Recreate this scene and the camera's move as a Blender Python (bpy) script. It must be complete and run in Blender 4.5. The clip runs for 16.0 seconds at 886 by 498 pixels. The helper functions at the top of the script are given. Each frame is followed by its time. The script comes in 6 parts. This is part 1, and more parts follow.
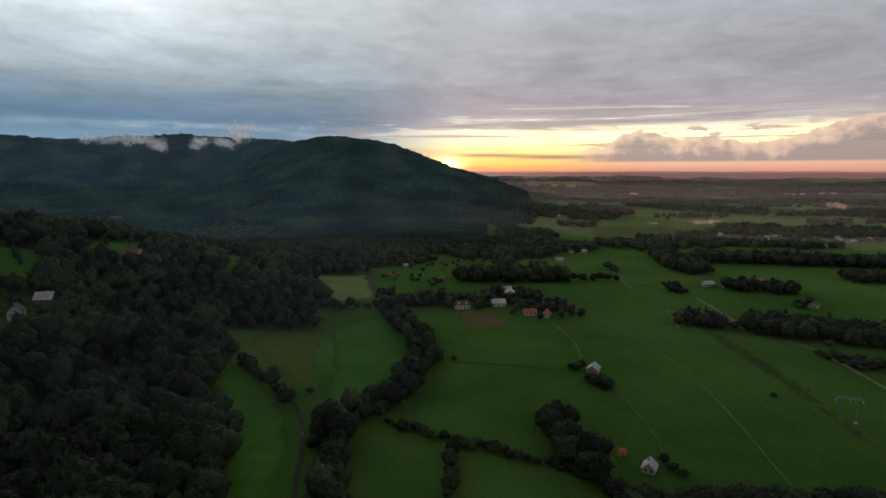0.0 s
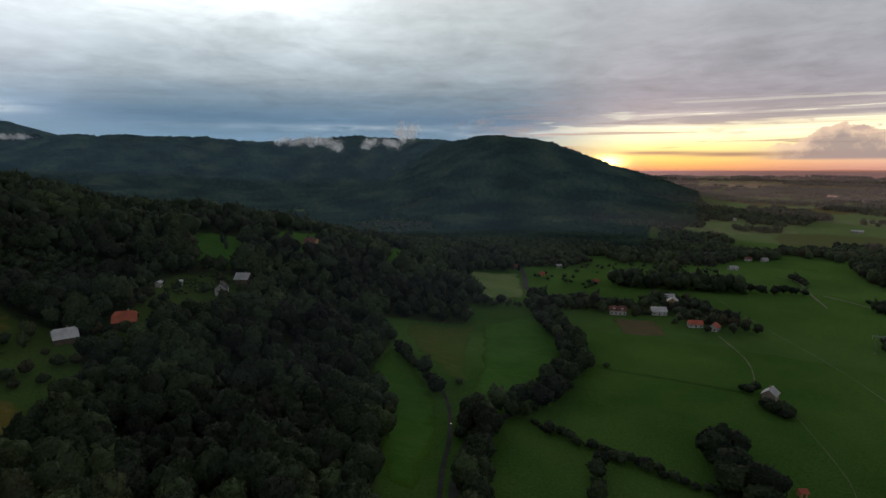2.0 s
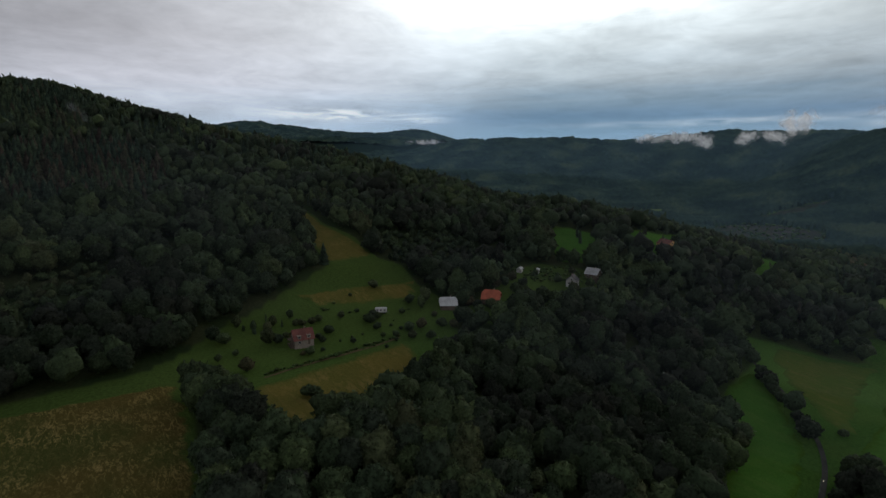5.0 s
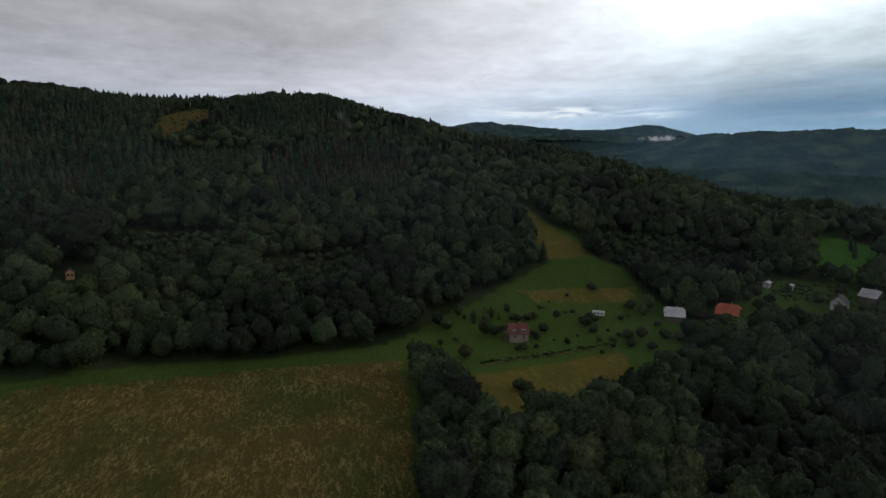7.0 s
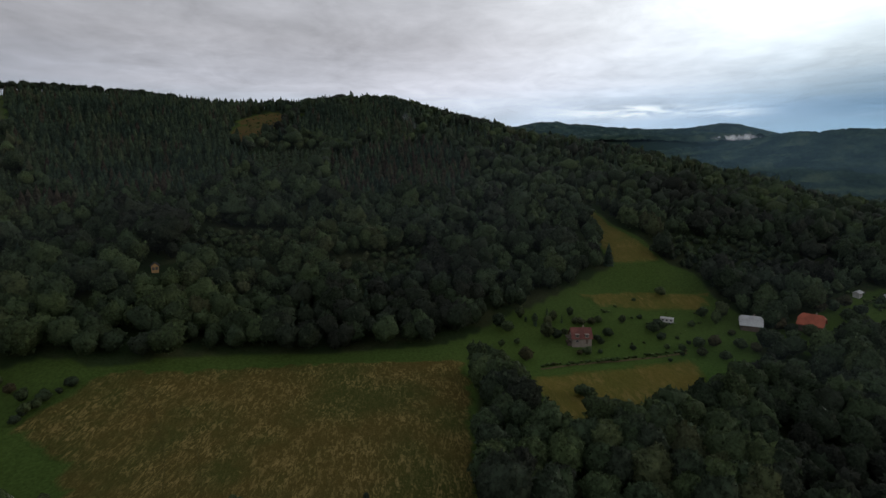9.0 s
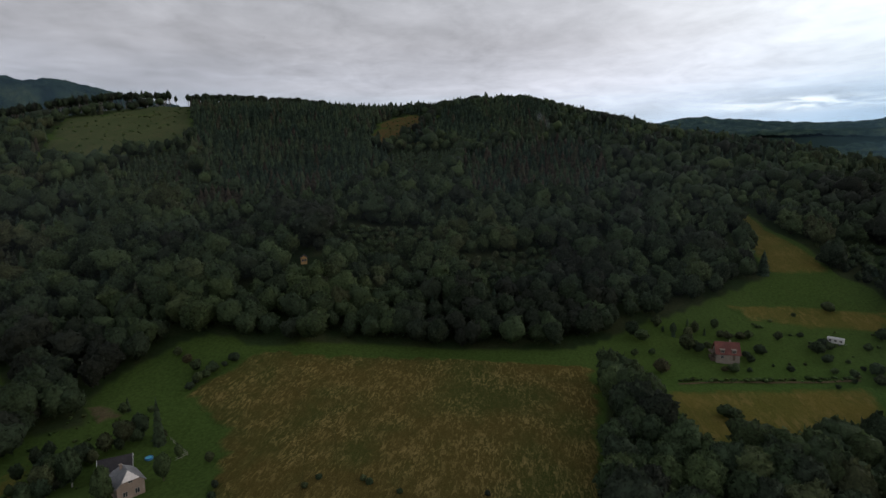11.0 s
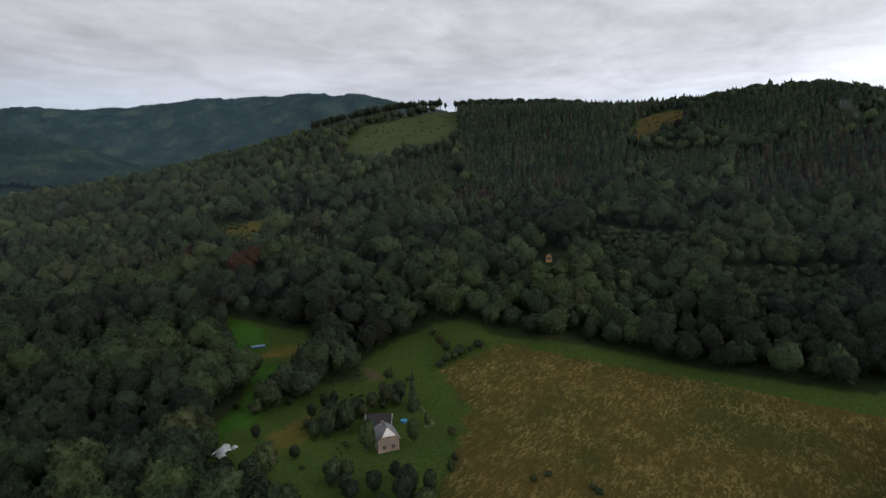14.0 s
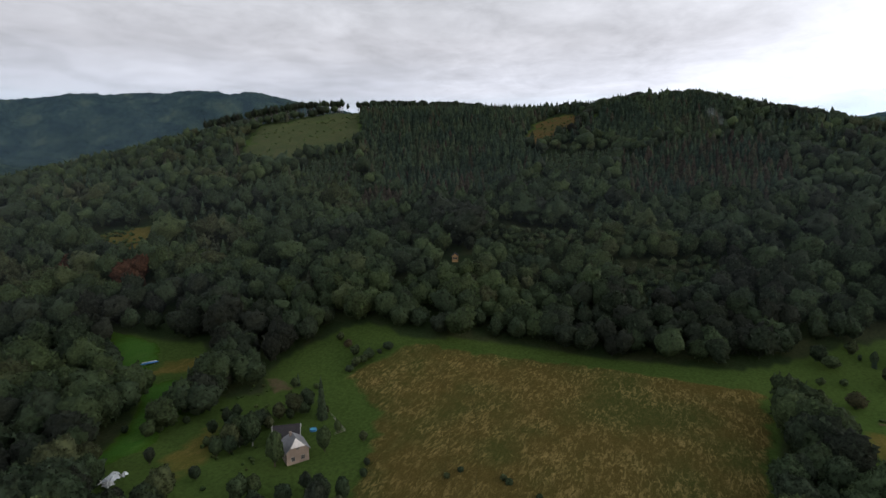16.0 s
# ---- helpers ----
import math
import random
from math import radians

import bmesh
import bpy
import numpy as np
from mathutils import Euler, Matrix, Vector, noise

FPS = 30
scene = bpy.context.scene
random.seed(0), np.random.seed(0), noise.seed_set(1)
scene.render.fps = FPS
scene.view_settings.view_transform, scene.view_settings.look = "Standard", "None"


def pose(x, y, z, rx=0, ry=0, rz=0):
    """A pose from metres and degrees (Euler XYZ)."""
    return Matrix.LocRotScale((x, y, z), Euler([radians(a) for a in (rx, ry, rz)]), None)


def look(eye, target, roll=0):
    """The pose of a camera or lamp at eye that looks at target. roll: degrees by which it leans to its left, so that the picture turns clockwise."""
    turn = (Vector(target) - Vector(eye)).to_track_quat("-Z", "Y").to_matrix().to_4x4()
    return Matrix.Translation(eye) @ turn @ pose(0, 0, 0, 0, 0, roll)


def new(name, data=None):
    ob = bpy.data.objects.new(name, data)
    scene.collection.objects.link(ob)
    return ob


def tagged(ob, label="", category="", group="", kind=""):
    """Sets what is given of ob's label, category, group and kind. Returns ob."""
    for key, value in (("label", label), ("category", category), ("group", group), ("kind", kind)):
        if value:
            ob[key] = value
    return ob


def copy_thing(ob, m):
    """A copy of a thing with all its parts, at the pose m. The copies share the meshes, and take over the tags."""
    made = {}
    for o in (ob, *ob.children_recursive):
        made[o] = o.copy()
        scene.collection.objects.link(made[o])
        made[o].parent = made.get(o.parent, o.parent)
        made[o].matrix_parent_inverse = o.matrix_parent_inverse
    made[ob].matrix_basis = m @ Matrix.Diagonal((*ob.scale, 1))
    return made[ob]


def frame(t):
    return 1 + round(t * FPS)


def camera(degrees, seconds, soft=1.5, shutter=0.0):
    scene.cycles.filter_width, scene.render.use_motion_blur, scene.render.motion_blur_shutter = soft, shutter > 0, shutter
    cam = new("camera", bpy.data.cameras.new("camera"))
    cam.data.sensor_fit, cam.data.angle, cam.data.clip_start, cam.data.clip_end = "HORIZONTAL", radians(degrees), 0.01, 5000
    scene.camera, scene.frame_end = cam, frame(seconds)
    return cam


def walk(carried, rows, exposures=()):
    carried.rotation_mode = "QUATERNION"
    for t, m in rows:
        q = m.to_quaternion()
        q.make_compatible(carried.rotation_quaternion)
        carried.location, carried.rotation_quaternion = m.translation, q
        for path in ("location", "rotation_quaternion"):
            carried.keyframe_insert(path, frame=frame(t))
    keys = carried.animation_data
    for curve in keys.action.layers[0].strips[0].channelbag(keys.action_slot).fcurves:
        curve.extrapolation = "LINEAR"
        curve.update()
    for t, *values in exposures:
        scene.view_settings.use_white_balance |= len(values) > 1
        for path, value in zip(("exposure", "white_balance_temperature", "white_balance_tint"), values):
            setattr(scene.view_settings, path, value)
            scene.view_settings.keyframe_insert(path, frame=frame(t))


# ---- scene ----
EYE = 115.0
cam = camera(79.2, 16.0)
walk(cam, [
    (0.0, pose(0, 0, EYE, 81.70, 0.00, 0.00)),
    (0.5, pose(0, 0, EYE, 81.67, -0.02, 3.55)),
    (1.0, pose(0, 0, EYE, 81.60, 0.02, 7.50)),
    (1.5, pose(0, 0, EYE, 81.58, 0.00, 11.75)),
    (2.0, pose(0, 0, EYE, 81.55, -0.02, 16.44)),
    (2.5, pose(0, 0, EYE, 81.52, 0.00, 21.67)),
    (3.0, pose(0, 0, EYE, 81.50, 0.02, 27.30)),
    (3.5, pose(0, 0, EYE, 81.47, 0.06, 33.29)),
    (4.0, pose(0, 0, EYE, 81.44, 0.10, 39.66)),
    (4.5, pose(0, 0, EYE, 81.41, 0.15, 46.31)),
    (5.0, pose(0, 0, EYE, 81.38, 0.14, 53.16)),
    (7.5, pose(0, 0, EYE, 81.33, 0.24, 79.96)),
    (8.0, pose(0, 0, EYE, 81.37, 0.25, 81.88)),
    (10.5, pose(0, 0, EYE, 81.47, 0.46, 88.88)),
    (11.0, pose(0, 0, EYE, 81.48, 0.50, 97.15)),
    (11.5, pose(0, 0, EYE, 81.47, 0.49, 105.97)),
    (12.0, pose(0, 0, EYE, 81.51, 0.45, 114.29)),
    (12.5, pose(0, 0, EYE, 81.55, 0.41, 119.47)),
    (13.0, pose(0, 0, EYE, 81.59, 0.40, 121.42)),
    (13.5, pose(0, 0, EYE, 81.60, 0.43, 122.83)),
    (14.0, pose(0, 0, EYE, 81.63, 0.42, 123.25)),
    (14.5, pose(0, 0, EYE, 81.68, 0.41, 119.15)),
    (15.0, pose(0, 0, EYE, 81.70, 0.47, 116.11)),
    (15.5, pose(0, 0, EYE, 81.71, 0.47, 114.97)),
    (16.0, pose(0, 0, EYE, 81.72, 0.53, 113.20)),
], exposures=[(0.0, -0.75), (2.5, -0.82), (4.0, -0.76), (5.0, -0.64), (8.0, -0.35), (10.5, -0.25), (12.0, -0.05), (14.0, 0.25), (16.0, 0.32)])

# ---------------------------------------------------------------- sky and light


def lin(r, g, b):
    """Linear colour from 0-255 display values."""
    return tuple(c / 12.92 if c <= 0.04045 else ((c + 0.055) / 1.055) ** 2.4 for c in (r / 255, g / 255, b / 255)) + (1.0,)


class Graph:
    """Short-hand for wiring nodes: every call returns an output socket."""

    def __init__(self, tree):
        self.tree = tree
        tree.nodes.clear()

    def node(self, kind, **props):
        n = self.tree.nodes.new(kind)
        for k, v in props.items():
            setattr(n, k, v)
        return n

    def put(self, socket, value):
        if isinstance(value, bpy.types.NodeSocket):
            self.tree.links.new(value, socket)
        elif value is not None:
            socket.default_value = value

    def m(self, op, a, b=None, c=None, clamp=False):
        n = self.node("ShaderNodeMath", operation=op, use_clamp=clamp)
        for s, v in zip(n.inputs, (a, b, c)):
            self.put(s, v)
        return n.outputs[0]

    def span(self, x, a, b, c=0.0, d=1.0, smooth=True):
        n = self.node("ShaderNodeMapRange", interpolation_type="SMOOTHSTEP" if smooth else "LINEAR")
        for s, v in zip(n.inputs, (x, a, b, c, d)):
            self.put(s, v)
        return n.outputs[0]

    def ramp(self, x, stops, interp="LINEAR"):
        n = self.node("ShaderNodeValToRGB")
        n.color_ramp.interpolation = interp
        while len(n.color_ramp.elements) < len(stops):
            n.color_ramp.elements.new(0.5)
        for e, (p, col) in zip(n.color_ramp.elements, stops):
            e.position, e.color = p, col
        self.put(n.inputs[0], x)
        return n.outputs[0]

    def mix(self, f, a, b, blend="MIX"):
        n = self.node("ShaderNodeMix", data_type="RGBA", blend_type=blend)
        for s, v in zip((n.inputs[0], n.inputs[6], n.inputs[7]), (f, a, b)):
            self.put(s, v)
        return n.outputs[2]

    def noise(self, vec, scale, detail=4.0, rough=0.55, distort=0.0):
        n = self.node("ShaderNodeTexNoise")
        for k, v in (("Vector", vec), ("Scale", scale), ("Detail", detail), ("Roughness", rough), ("Distortion", distort)):
            self.put(n.inputs[k], v)
        return n.outputs[0]

    def xyz(self, x, y, z):
        n = self.node("ShaderNodeCombineXYZ")
        for s, v in zip(n.inputs, (x, y, z)):
            self.put(s, v)
        return n.outputs[0]


world = bpy.data.worlds.new("evening_sky")
world.use_nodes = True
scene.world = world
G = Graph(world.node_tree)
where = G.node("ShaderNodeTexCoord").outputs["Generated"]
split = G.node("ShaderNodeSeparateXYZ")
G.put(split.inputs[0], where)
dx, dy, dz = split.outputs
az = G.m("MULTIPLY", G.m("ARCTAN2", G.m("MULTIPLY", dx, -1.0), dy), 57.2958)
el = G.m("MULTIPLY", G.m("ARCSINE", dz), 57.2958)

# cloud sheet seen in perspective, and long streaks low down
up = G.m("ADD", G.m("MAXIMUM", dz, 0.0), 0.10)
sheet = G.xyz(G.m("DIVIDE", dx, up), G.m("DIVIDE", dy, up), 0.0)
big = G.noise(sheet, 0.55, 5.0, 0.55, 0.4)
fine = G.noise(sheet, 2.2, 6.0, 0.6, 0.6)
streak = G.noise(G.xyz(G.m("MULTIPLY", az, 0.035), G.m("MULTIPLY", el, 0.75), 1.7), 1.0, 5.0, 0.6, 0.3)
billow = G.noise(G.xyz(G.m("MULTIPLY", az, 0.22), G.m("MULTIPLY", el, 0.5), 4.0), 1.0, 6.0, 0.6, 0.2)
wisps = G.noise(G.xyz(G.m("MULTIPLY", az, 0.07), G.m("MULTIPLY", el, 1.5), 9.3), 1.0, 6.0, 0.62, 0.5)
small = G.noise(sheet, 6.5, 6.0, 0.62, 0.4)
shift = G.m("MULTIPLY", G.m("SUBTRACT", streak, 0.5), 2.6)
band = G.m("ADD", el, G.m("MULTIPLY", shift, G.span(el, 0.5, 6.0, 0.1, 1.0)))
low = G.span(band, -2.0, 43.0, 0.0, 1.0, smooth=False)


def stops(rows):
    return [((e + 2.0) / 45.0, lin(*c)) for e, *c in rows]


sunset = G.ramp(low, stops([(-0.2, 205, 125, 88), (0.5, 240, 165, 95), (1.1, 252, 200, 105), (2.0, 253, 222, 140), (3.2, 255, 240, 190), (4.1, 246, 226, 186),
                            (4.7, 186, 172, 162), (5.6, 162, 150, 150), (7.0, 152, 144, 148), (9.5, 160, 156, 159), (14, 174, 173, 175), (20, 188, 188, 189),
                            (26, 205, 205, 204), (42, 165, 166, 170)]))
bluebank = G.ramp(low, stops([(0, 122, 144, 160), (2.6, 116, 142, 162), (3.6, 105, 131, 150), (5.0, 92, 117, 138), (6.5, 109, 127, 140), (9, 145, 153, 157),
                              (13, 163, 168, 168), (18, 187, 189, 186), (25, 208, 208, 204), (42, 165, 167, 170)]))
greybank = G.ramp(low, stops([(2, 172, 184, 196), (5, 180, 187, 196), (8, 190, 189, 195), (12, 187, 184, 187), (18, 197, 195, 197), (26, 206, 205, 206), (42, 165, 166, 170)]))
peach = G.ramp(low, stops([(-0.2, 186, 132, 118), (0.5, 216, 158, 132), (1.1, 232, 186, 146), (2.0, 246, 218, 172), (3.2, 253, 240, 206)]))
sunset = G.mix(G.m("MULTIPLY", G.span(az, -6.0, -24.0), G.span(el, 3.2, 1.6)), sunset, peach)
colour = G.mix(G.span(az, -6.0, 11.0), sunset, bluebank)
colour = G.mix(G.span(az, 40.0, 90.0), colour, greybank)
# the far side of the sky, past the view, goes on as even grey
colour = G.mix(G.span(G.m("ABSOLUTE", G.m("SUBTRACT", az, 55.0)), 115.0, 160.0), colour, greybank)

# denser and thinner cloud
dense = G.m("ADD", G.m("ADD", G.m("MULTIPLY", big, 0.62), G.m("MULTIPLY", fine, 0.34)), G.m("MULTIPLY", small, 0.16))
thick = G.span(dense, 0.35, 0.80, 0.66, 1.46, smooth=False)
thick = G.m("ADD", 1.0, G.m("MULTIPLY", G.m("SUBTRACT", thick, 1.0), G.span(el, 1.0, 9.0, 0.25, 1.0)))
colour = G.mix(1.0, colour, G.xyz(thick, thick, thick), "MULTIPLY")


def patch(a, e, wa, we):
    """A soft patch of the sky round a bearing and height, in degrees."""
    u = G.m("DIVIDE", G.m("SUBTRACT", az, a), wa)
    v = G.m("DIVIDE", G.m("SUBTRACT", el, e), we)
    return G.m("EXPONENT", G.m("MULTIPLY", G.m("ADD", G.m("MULTIPLY", u, u), G.m("MULTIPLY", v, v)), -1.0))


# thin places in the overcast where the light comes through
for a, e, wa, we, k in ((46, 18.5, 13, 3.2, 1.5), (30, 20, 10, 3.0, 0.9), (64, 5.4, 5.5, 0.5, 0.9), (56, 5.0, 3.0, 0.35, 0.6), (24, 4.2, 14, 0.3, 0.25), (5, 3.6, 9, 0.25, 0.5)):
    f = G.m("MULTIPLY", G.m("MULTIPLY", patch(a, e, wa, we), G.span(G.m("ADD", fine, G.m("MULTIPLY", streak, 0.5)), 0.55, 0.95)), k, clamp=True)
    colour = G.mix(f, colour, lin(238, 238, 232))

# thin grey layers drawn across the bright western gap
layer = G.m("MULTIPLY", G.m("MULTIPLY", G.span(wisps, 0.50, 0.60), G.span(el, 1.2, 2.2)), G.m("MULTIPLY", G.span(el, 8.0, 5.0), G.span(az, 16.0, 4.0)))
colour = G.mix(G.m("MULTIPLY", layer, 0.75), colour, G.mix(G.span(el, 2.0, 5.0), lin(176, 140, 118), lin(150, 138, 138)))
gap = G.m("MULTIPLY", G.m("MULTIPLY", G.span(wisps, 0.44, 0.36), patch(-20.0, 4.6, 26.0, 1.3)), G.span(az, 14.0, 2.0))
colour = G.mix(gap, colour, lin(255, 246, 214))
# heaped cloud along the bottom of the western sky
def hump(a, wide, tall):
    u = G.m("DIVIDE", G.m("SUBTRACT", az, a), wide)
    return G.m("MULTIPLY", G.m("EXPONENT", G.m("MULTIPLY", G.m("MULTIPLY", u, u), -1.0)), tall)


knobs = G.noise(G.xyz(G.m("MULTIPLY", az, 0.75), G.m("MULTIPLY", el, 0.9), 2.0), 1.0, 7.0, 0.62)
top = G.m("ADD", G.m("ADD", hump(-19.8, 2.8, 1.7), hump(-26.0, 3.0, 1.0)), G.span(az, -28.0, -41.0, 0.0, 2.9))
top = G.m("ADD", G.m("ADD", top, 0.75), G.m("ADD", G.m("MULTIPLY", billow, 1.3), G.m("MULTIPLY", knobs, 1.5)))
heap = G.m("MULTIPLY", G.span(G.m("SUBTRACT", top, el), -0.06, 0.12), G.m("MULTIPLY", G.span(el, 0.7, 1.05), G.span(az, -12.0, -17.0)))
heap = G.m("MULTIPLY", heap, G.span(az, -70.0, -55.0))
shade = G.mix(G.span(G.m("ADD", G.m("SUBTRACT", top, el), G.m("MULTIPLY", G.m("SUBTRACT", knobs, 0.5), 2.2)), 0.0, 1.7), lin(216, 182, 156), lin(150, 132, 128))
colour = G.mix(G.m("MULTIPLY", heap, 0.93), colour, shade)
scrap = G.noise(G.xyz(G.m("MULTIPLY", az, 0.38), G.m("MULTIPLY", el, 1.0), 7.7), 1.0, 6.0, 0.6, 0.2)
scraps = G.m("MULTIPLY", G.span(scrap, 0.55, 0.62), G.m("MULTIPLY", patch(-27.0, 3.7, 15.0, 1.0), 0.9))
colour = G.mix(scraps, colour, lin(176, 150, 140))
bar = G.m("MULTIPLY", G.m("ADD", patch(-4.5, 1.62, 4.2, 0.20), patch(-11.5, 1.40, 5.0, 0.26)), G.span(streak, 0.25, 0.5), clamp=True)
colour = G.mix(G.m("MULTIPLY", bar, 0.92), colour, lin(138, 108, 98))
# the hidden sun's glow
glow = G.m("ADD", G.m("MULTIPLY", patch(-0.5, 0.75, 1.3, 0.55), 4.0), G.m("MULTIPLY", patch(-3.0, 1.0, 9.0, 2.0), 0.16))
colour = G.mix(1.0, colour, G.mix(1.0, lin(255, 205, 110), G.xyz(glow, glow, glow), "MULTIPLY"), "ADD")

# the western half of the overcast is much the brighter, the zenith duller
def gains(rows):
    return [((a + 60.0) / 240.0, (2.0 ** k / 4.0,) * 3 + (1,)) for a, k in rows]


turn = G.span(az, -60.0, 180.0, 0.0, 1.0, smooth=False)
high = G.ramp(turn, gains([(-60, 0.7), (-35, 0.95), (0, 0.95), (15, 1.3), (30, 1.95), (50, 1.95), (66, 1.15), (82, 0.34), (105, 0.30), (125, 0.2), (150, 0.0), (179, 0.0)]))
under = G.ramp(turn, gains([(-60, 0.8), (-35, 1.15), (-3, 1.25), (10, 1.1), (20, 1.12), (45, 1.2), (60, 1.3), (72, 1.2), (84, 0.65), (105, 0.16), (125, 0.12), (150, 0.1), (179, 0.0)]))
gain = G.mix(G.span(el, 6.0, 14.0), under, high)
colour = G.mix(1.0, colour, G.mix(G.span(el, 26.0, 60.0), gain, (0.25, 0.25, 0.26, 1)), "MULTIPLY")
colour = G.mix(1.0, colour, (3.82, 4.0, 4.22, 1), "MULTIPLY")

clear_air = G.node("ShaderNodeTexSky", sky_type="NISHITA", sun_disc=False, sun_elevation=radians(2.0), sun_rotation=radians(0.0))
colour = G.mix(0.04, colour, G.mix(1.0, clear_air.outputs[0], (0.1, 0.1, 0.1, 1), "MULTIPLY"))
background = G.node("ShaderNodeBackground")
G.put(background.inputs[0], colour)
background.inputs[1].default_value = 1.0
G.tree.links.new(background.outputs[0], G.node("ShaderNodeOutputWorld").inputs[0])

sun = new("evening_sun", bpy.data.lights.new("evening_sun", "SUN"))
sun.data.energy, sun.data.angle, sun.data.color = 0.7, radians(14), (1.0, 0.82, 0.64)
sun.matrix_world = look((0, 2000, 400), (0, 0, 0))

# ---------------------------------------------------------------- materials


def material(name, base, rough=0.8, scale=1.0, vary=0.25, bump=0.3, bump_scale=None, metal=0.0, second=None, coord="Object", spec=0.3):
    """A plain surface with variation at two scales; scale in features a metre."""
    mat = bpy.data.materials.new(name)
    mat.use_nodes = True
    g = Graph(mat.node_tree)
    p = g.node("ShaderNodeTexCoord").outputs[coord]
    coarse, grain = g.noise(p, scale * 0.2, 3.0), g.noise(p, scale * 2.0, 5.0)
    dark, light = tuple(c * (1 - vary) for c in base) + (1,), tuple(min(1, c * (1 + vary)) for c in (second or base)) + (1,)
    col = g.mix(g.span(coarse, 0.32, 0.68), dark, light)
    col = g.mix(g.span(grain, 0.3, 0.75, 0.0, 0.5), col, tuple(c * 0.62 for c in base) + (1,))
    s = g.node("ShaderNodeBsdfPrincipled")
    g.put(s.inputs["Base Color"], col)
    g.put(s.inputs["Roughness"], g.span(grain, 0.2, 0.8, max(0, rough - 0.1), min(1, rough + 0.1)))
    s.inputs["Metallic"].default_value = metal
    s.inputs["Specular IOR Level"].default_value = spec
    b = g.node("ShaderNodeBump")
    b.inputs["Strength"].default_value = bump
    b.inputs["Distance"].default_value = 0.4 / scale
    g.put(b.inputs["Height"], g.noise(p, bump_scale or scale * 3.0, 4.0))
    g.tree.links.new(b.outputs[0], s.inputs["Normal"])
    g.tree.links.new(s.outputs[0], g.node("ShaderNodeOutputMaterial").inputs[0])
    return mat


def foliage(name, shades, single, contrast=1.0):
    """Leaves: each tree has its own green, each leaf clump a little of its own; shaded gaps are painted in."""
    mat = bpy.data.materials.new(name)
    mat.use_nodes = True
    g = Graph(mat.node_tree)
    if single:
        pick = g.node("ShaderNodeObjectInfo").outputs["Random"]
    else:
        pick = g.node("ShaderNodeAttribute", attribute_name="tint").outputs["Fac"]
    col = g.ramp(pick, [(i / (len(shades) - 1), (*c, 1)) for i, c in enumerate(shades)])
    isle = g.node("ShaderNodeNewGeometry").outputs["Random Per Island"]
    # grain varies the leaf tone and paints in the shaded gaps between leaves
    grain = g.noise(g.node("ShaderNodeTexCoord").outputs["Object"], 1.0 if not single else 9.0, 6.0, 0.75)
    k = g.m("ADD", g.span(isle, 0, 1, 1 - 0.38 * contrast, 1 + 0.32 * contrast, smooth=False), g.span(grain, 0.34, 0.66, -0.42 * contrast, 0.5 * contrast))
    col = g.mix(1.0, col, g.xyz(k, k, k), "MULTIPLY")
    s = g.node("ShaderNodeBsdfPrincipled")
    g.put(s.inputs["Base Color"], col)
    s.inputs["Roughness"].default_value, s.inputs["Specular IOR Level"].default_value = 0.8, 0.13 if contrast > 0.9 else 0.0
    leafy, thin = g.node("ShaderNodeMixShader"), g.node("ShaderNodeBsdfTranslucent")
    g.put(thin.inputs[0], col)
    leafy.inputs[0].default_value = 0.4 if contrast > 0.9 else 0.1
    b = g.node("ShaderNodeBump")
    b.inputs["Strength"].default_value, b.inputs["Distance"].default_value = (1.0, 0.9 if not single else 0.09) if contrast > 0.9 else (0.3, 0.8)
    g.put(b.inputs["Height"], g.noise(g.node("ShaderNodeTexCoord").outputs["Object"], 0.8 if not single else 8.0, 6.0, 0.72))
    g.tree.links.new(b.outputs[0], s.inputs["Normal"])
    g.tree.links.new(s.outputs[0], leafy.inputs[1])
    g.tree.links.new(thin.outputs[0], leafy.inputs[2])
    g.tree.links.new(leafy.outputs[0], g.node("ShaderNodeOutputMaterial").inputs[0])
    return mat


GREENS = [(0.028, 0.033, 0.024), (0.032, 0.045, 0.027), (0.037, 0.056, 0.029), (0.046, 0.068, 0.032), (0.060, 0.086, 0.035), (0.059, 0.068, 0.033), (0.080, 0.041, 0.024)]
PINES = [(0.026, 0.044, 0.030), (0.036, 0.058, 0.036), (0.056, 0.080, 0.040), (0.058, 0.045, 0.034)]
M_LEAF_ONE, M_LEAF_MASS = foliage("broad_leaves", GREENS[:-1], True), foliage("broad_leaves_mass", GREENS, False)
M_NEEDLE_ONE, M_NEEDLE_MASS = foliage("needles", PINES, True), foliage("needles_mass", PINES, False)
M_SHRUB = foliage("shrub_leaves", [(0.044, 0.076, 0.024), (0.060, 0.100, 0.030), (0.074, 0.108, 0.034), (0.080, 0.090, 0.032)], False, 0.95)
# far forest: the blue of distant haze is mixed into these needle colours
M_SPRUCE_HAZED = foliage("far_spruce_hazed", [(0.016, 0.030, 0.026), (0.025, 0.044, 0.034), (0.035, 0.058, 0.041), (0.058, 0.080, 0.048)], False, 0.85)
M_BARK = material("bark", (0.09, 0.07, 0.055), 0.9, 2.0, 0.35, 0.6)
M_STEM = material("grey_stems", (0.13, 0.12, 0.11), 0.9, 1.0, 0.3, 0.4)
M_BIRCH = material("pale_bark", (0.30, 0.28, 0.25), 0.85, 2.0, 0.3, 0.4)



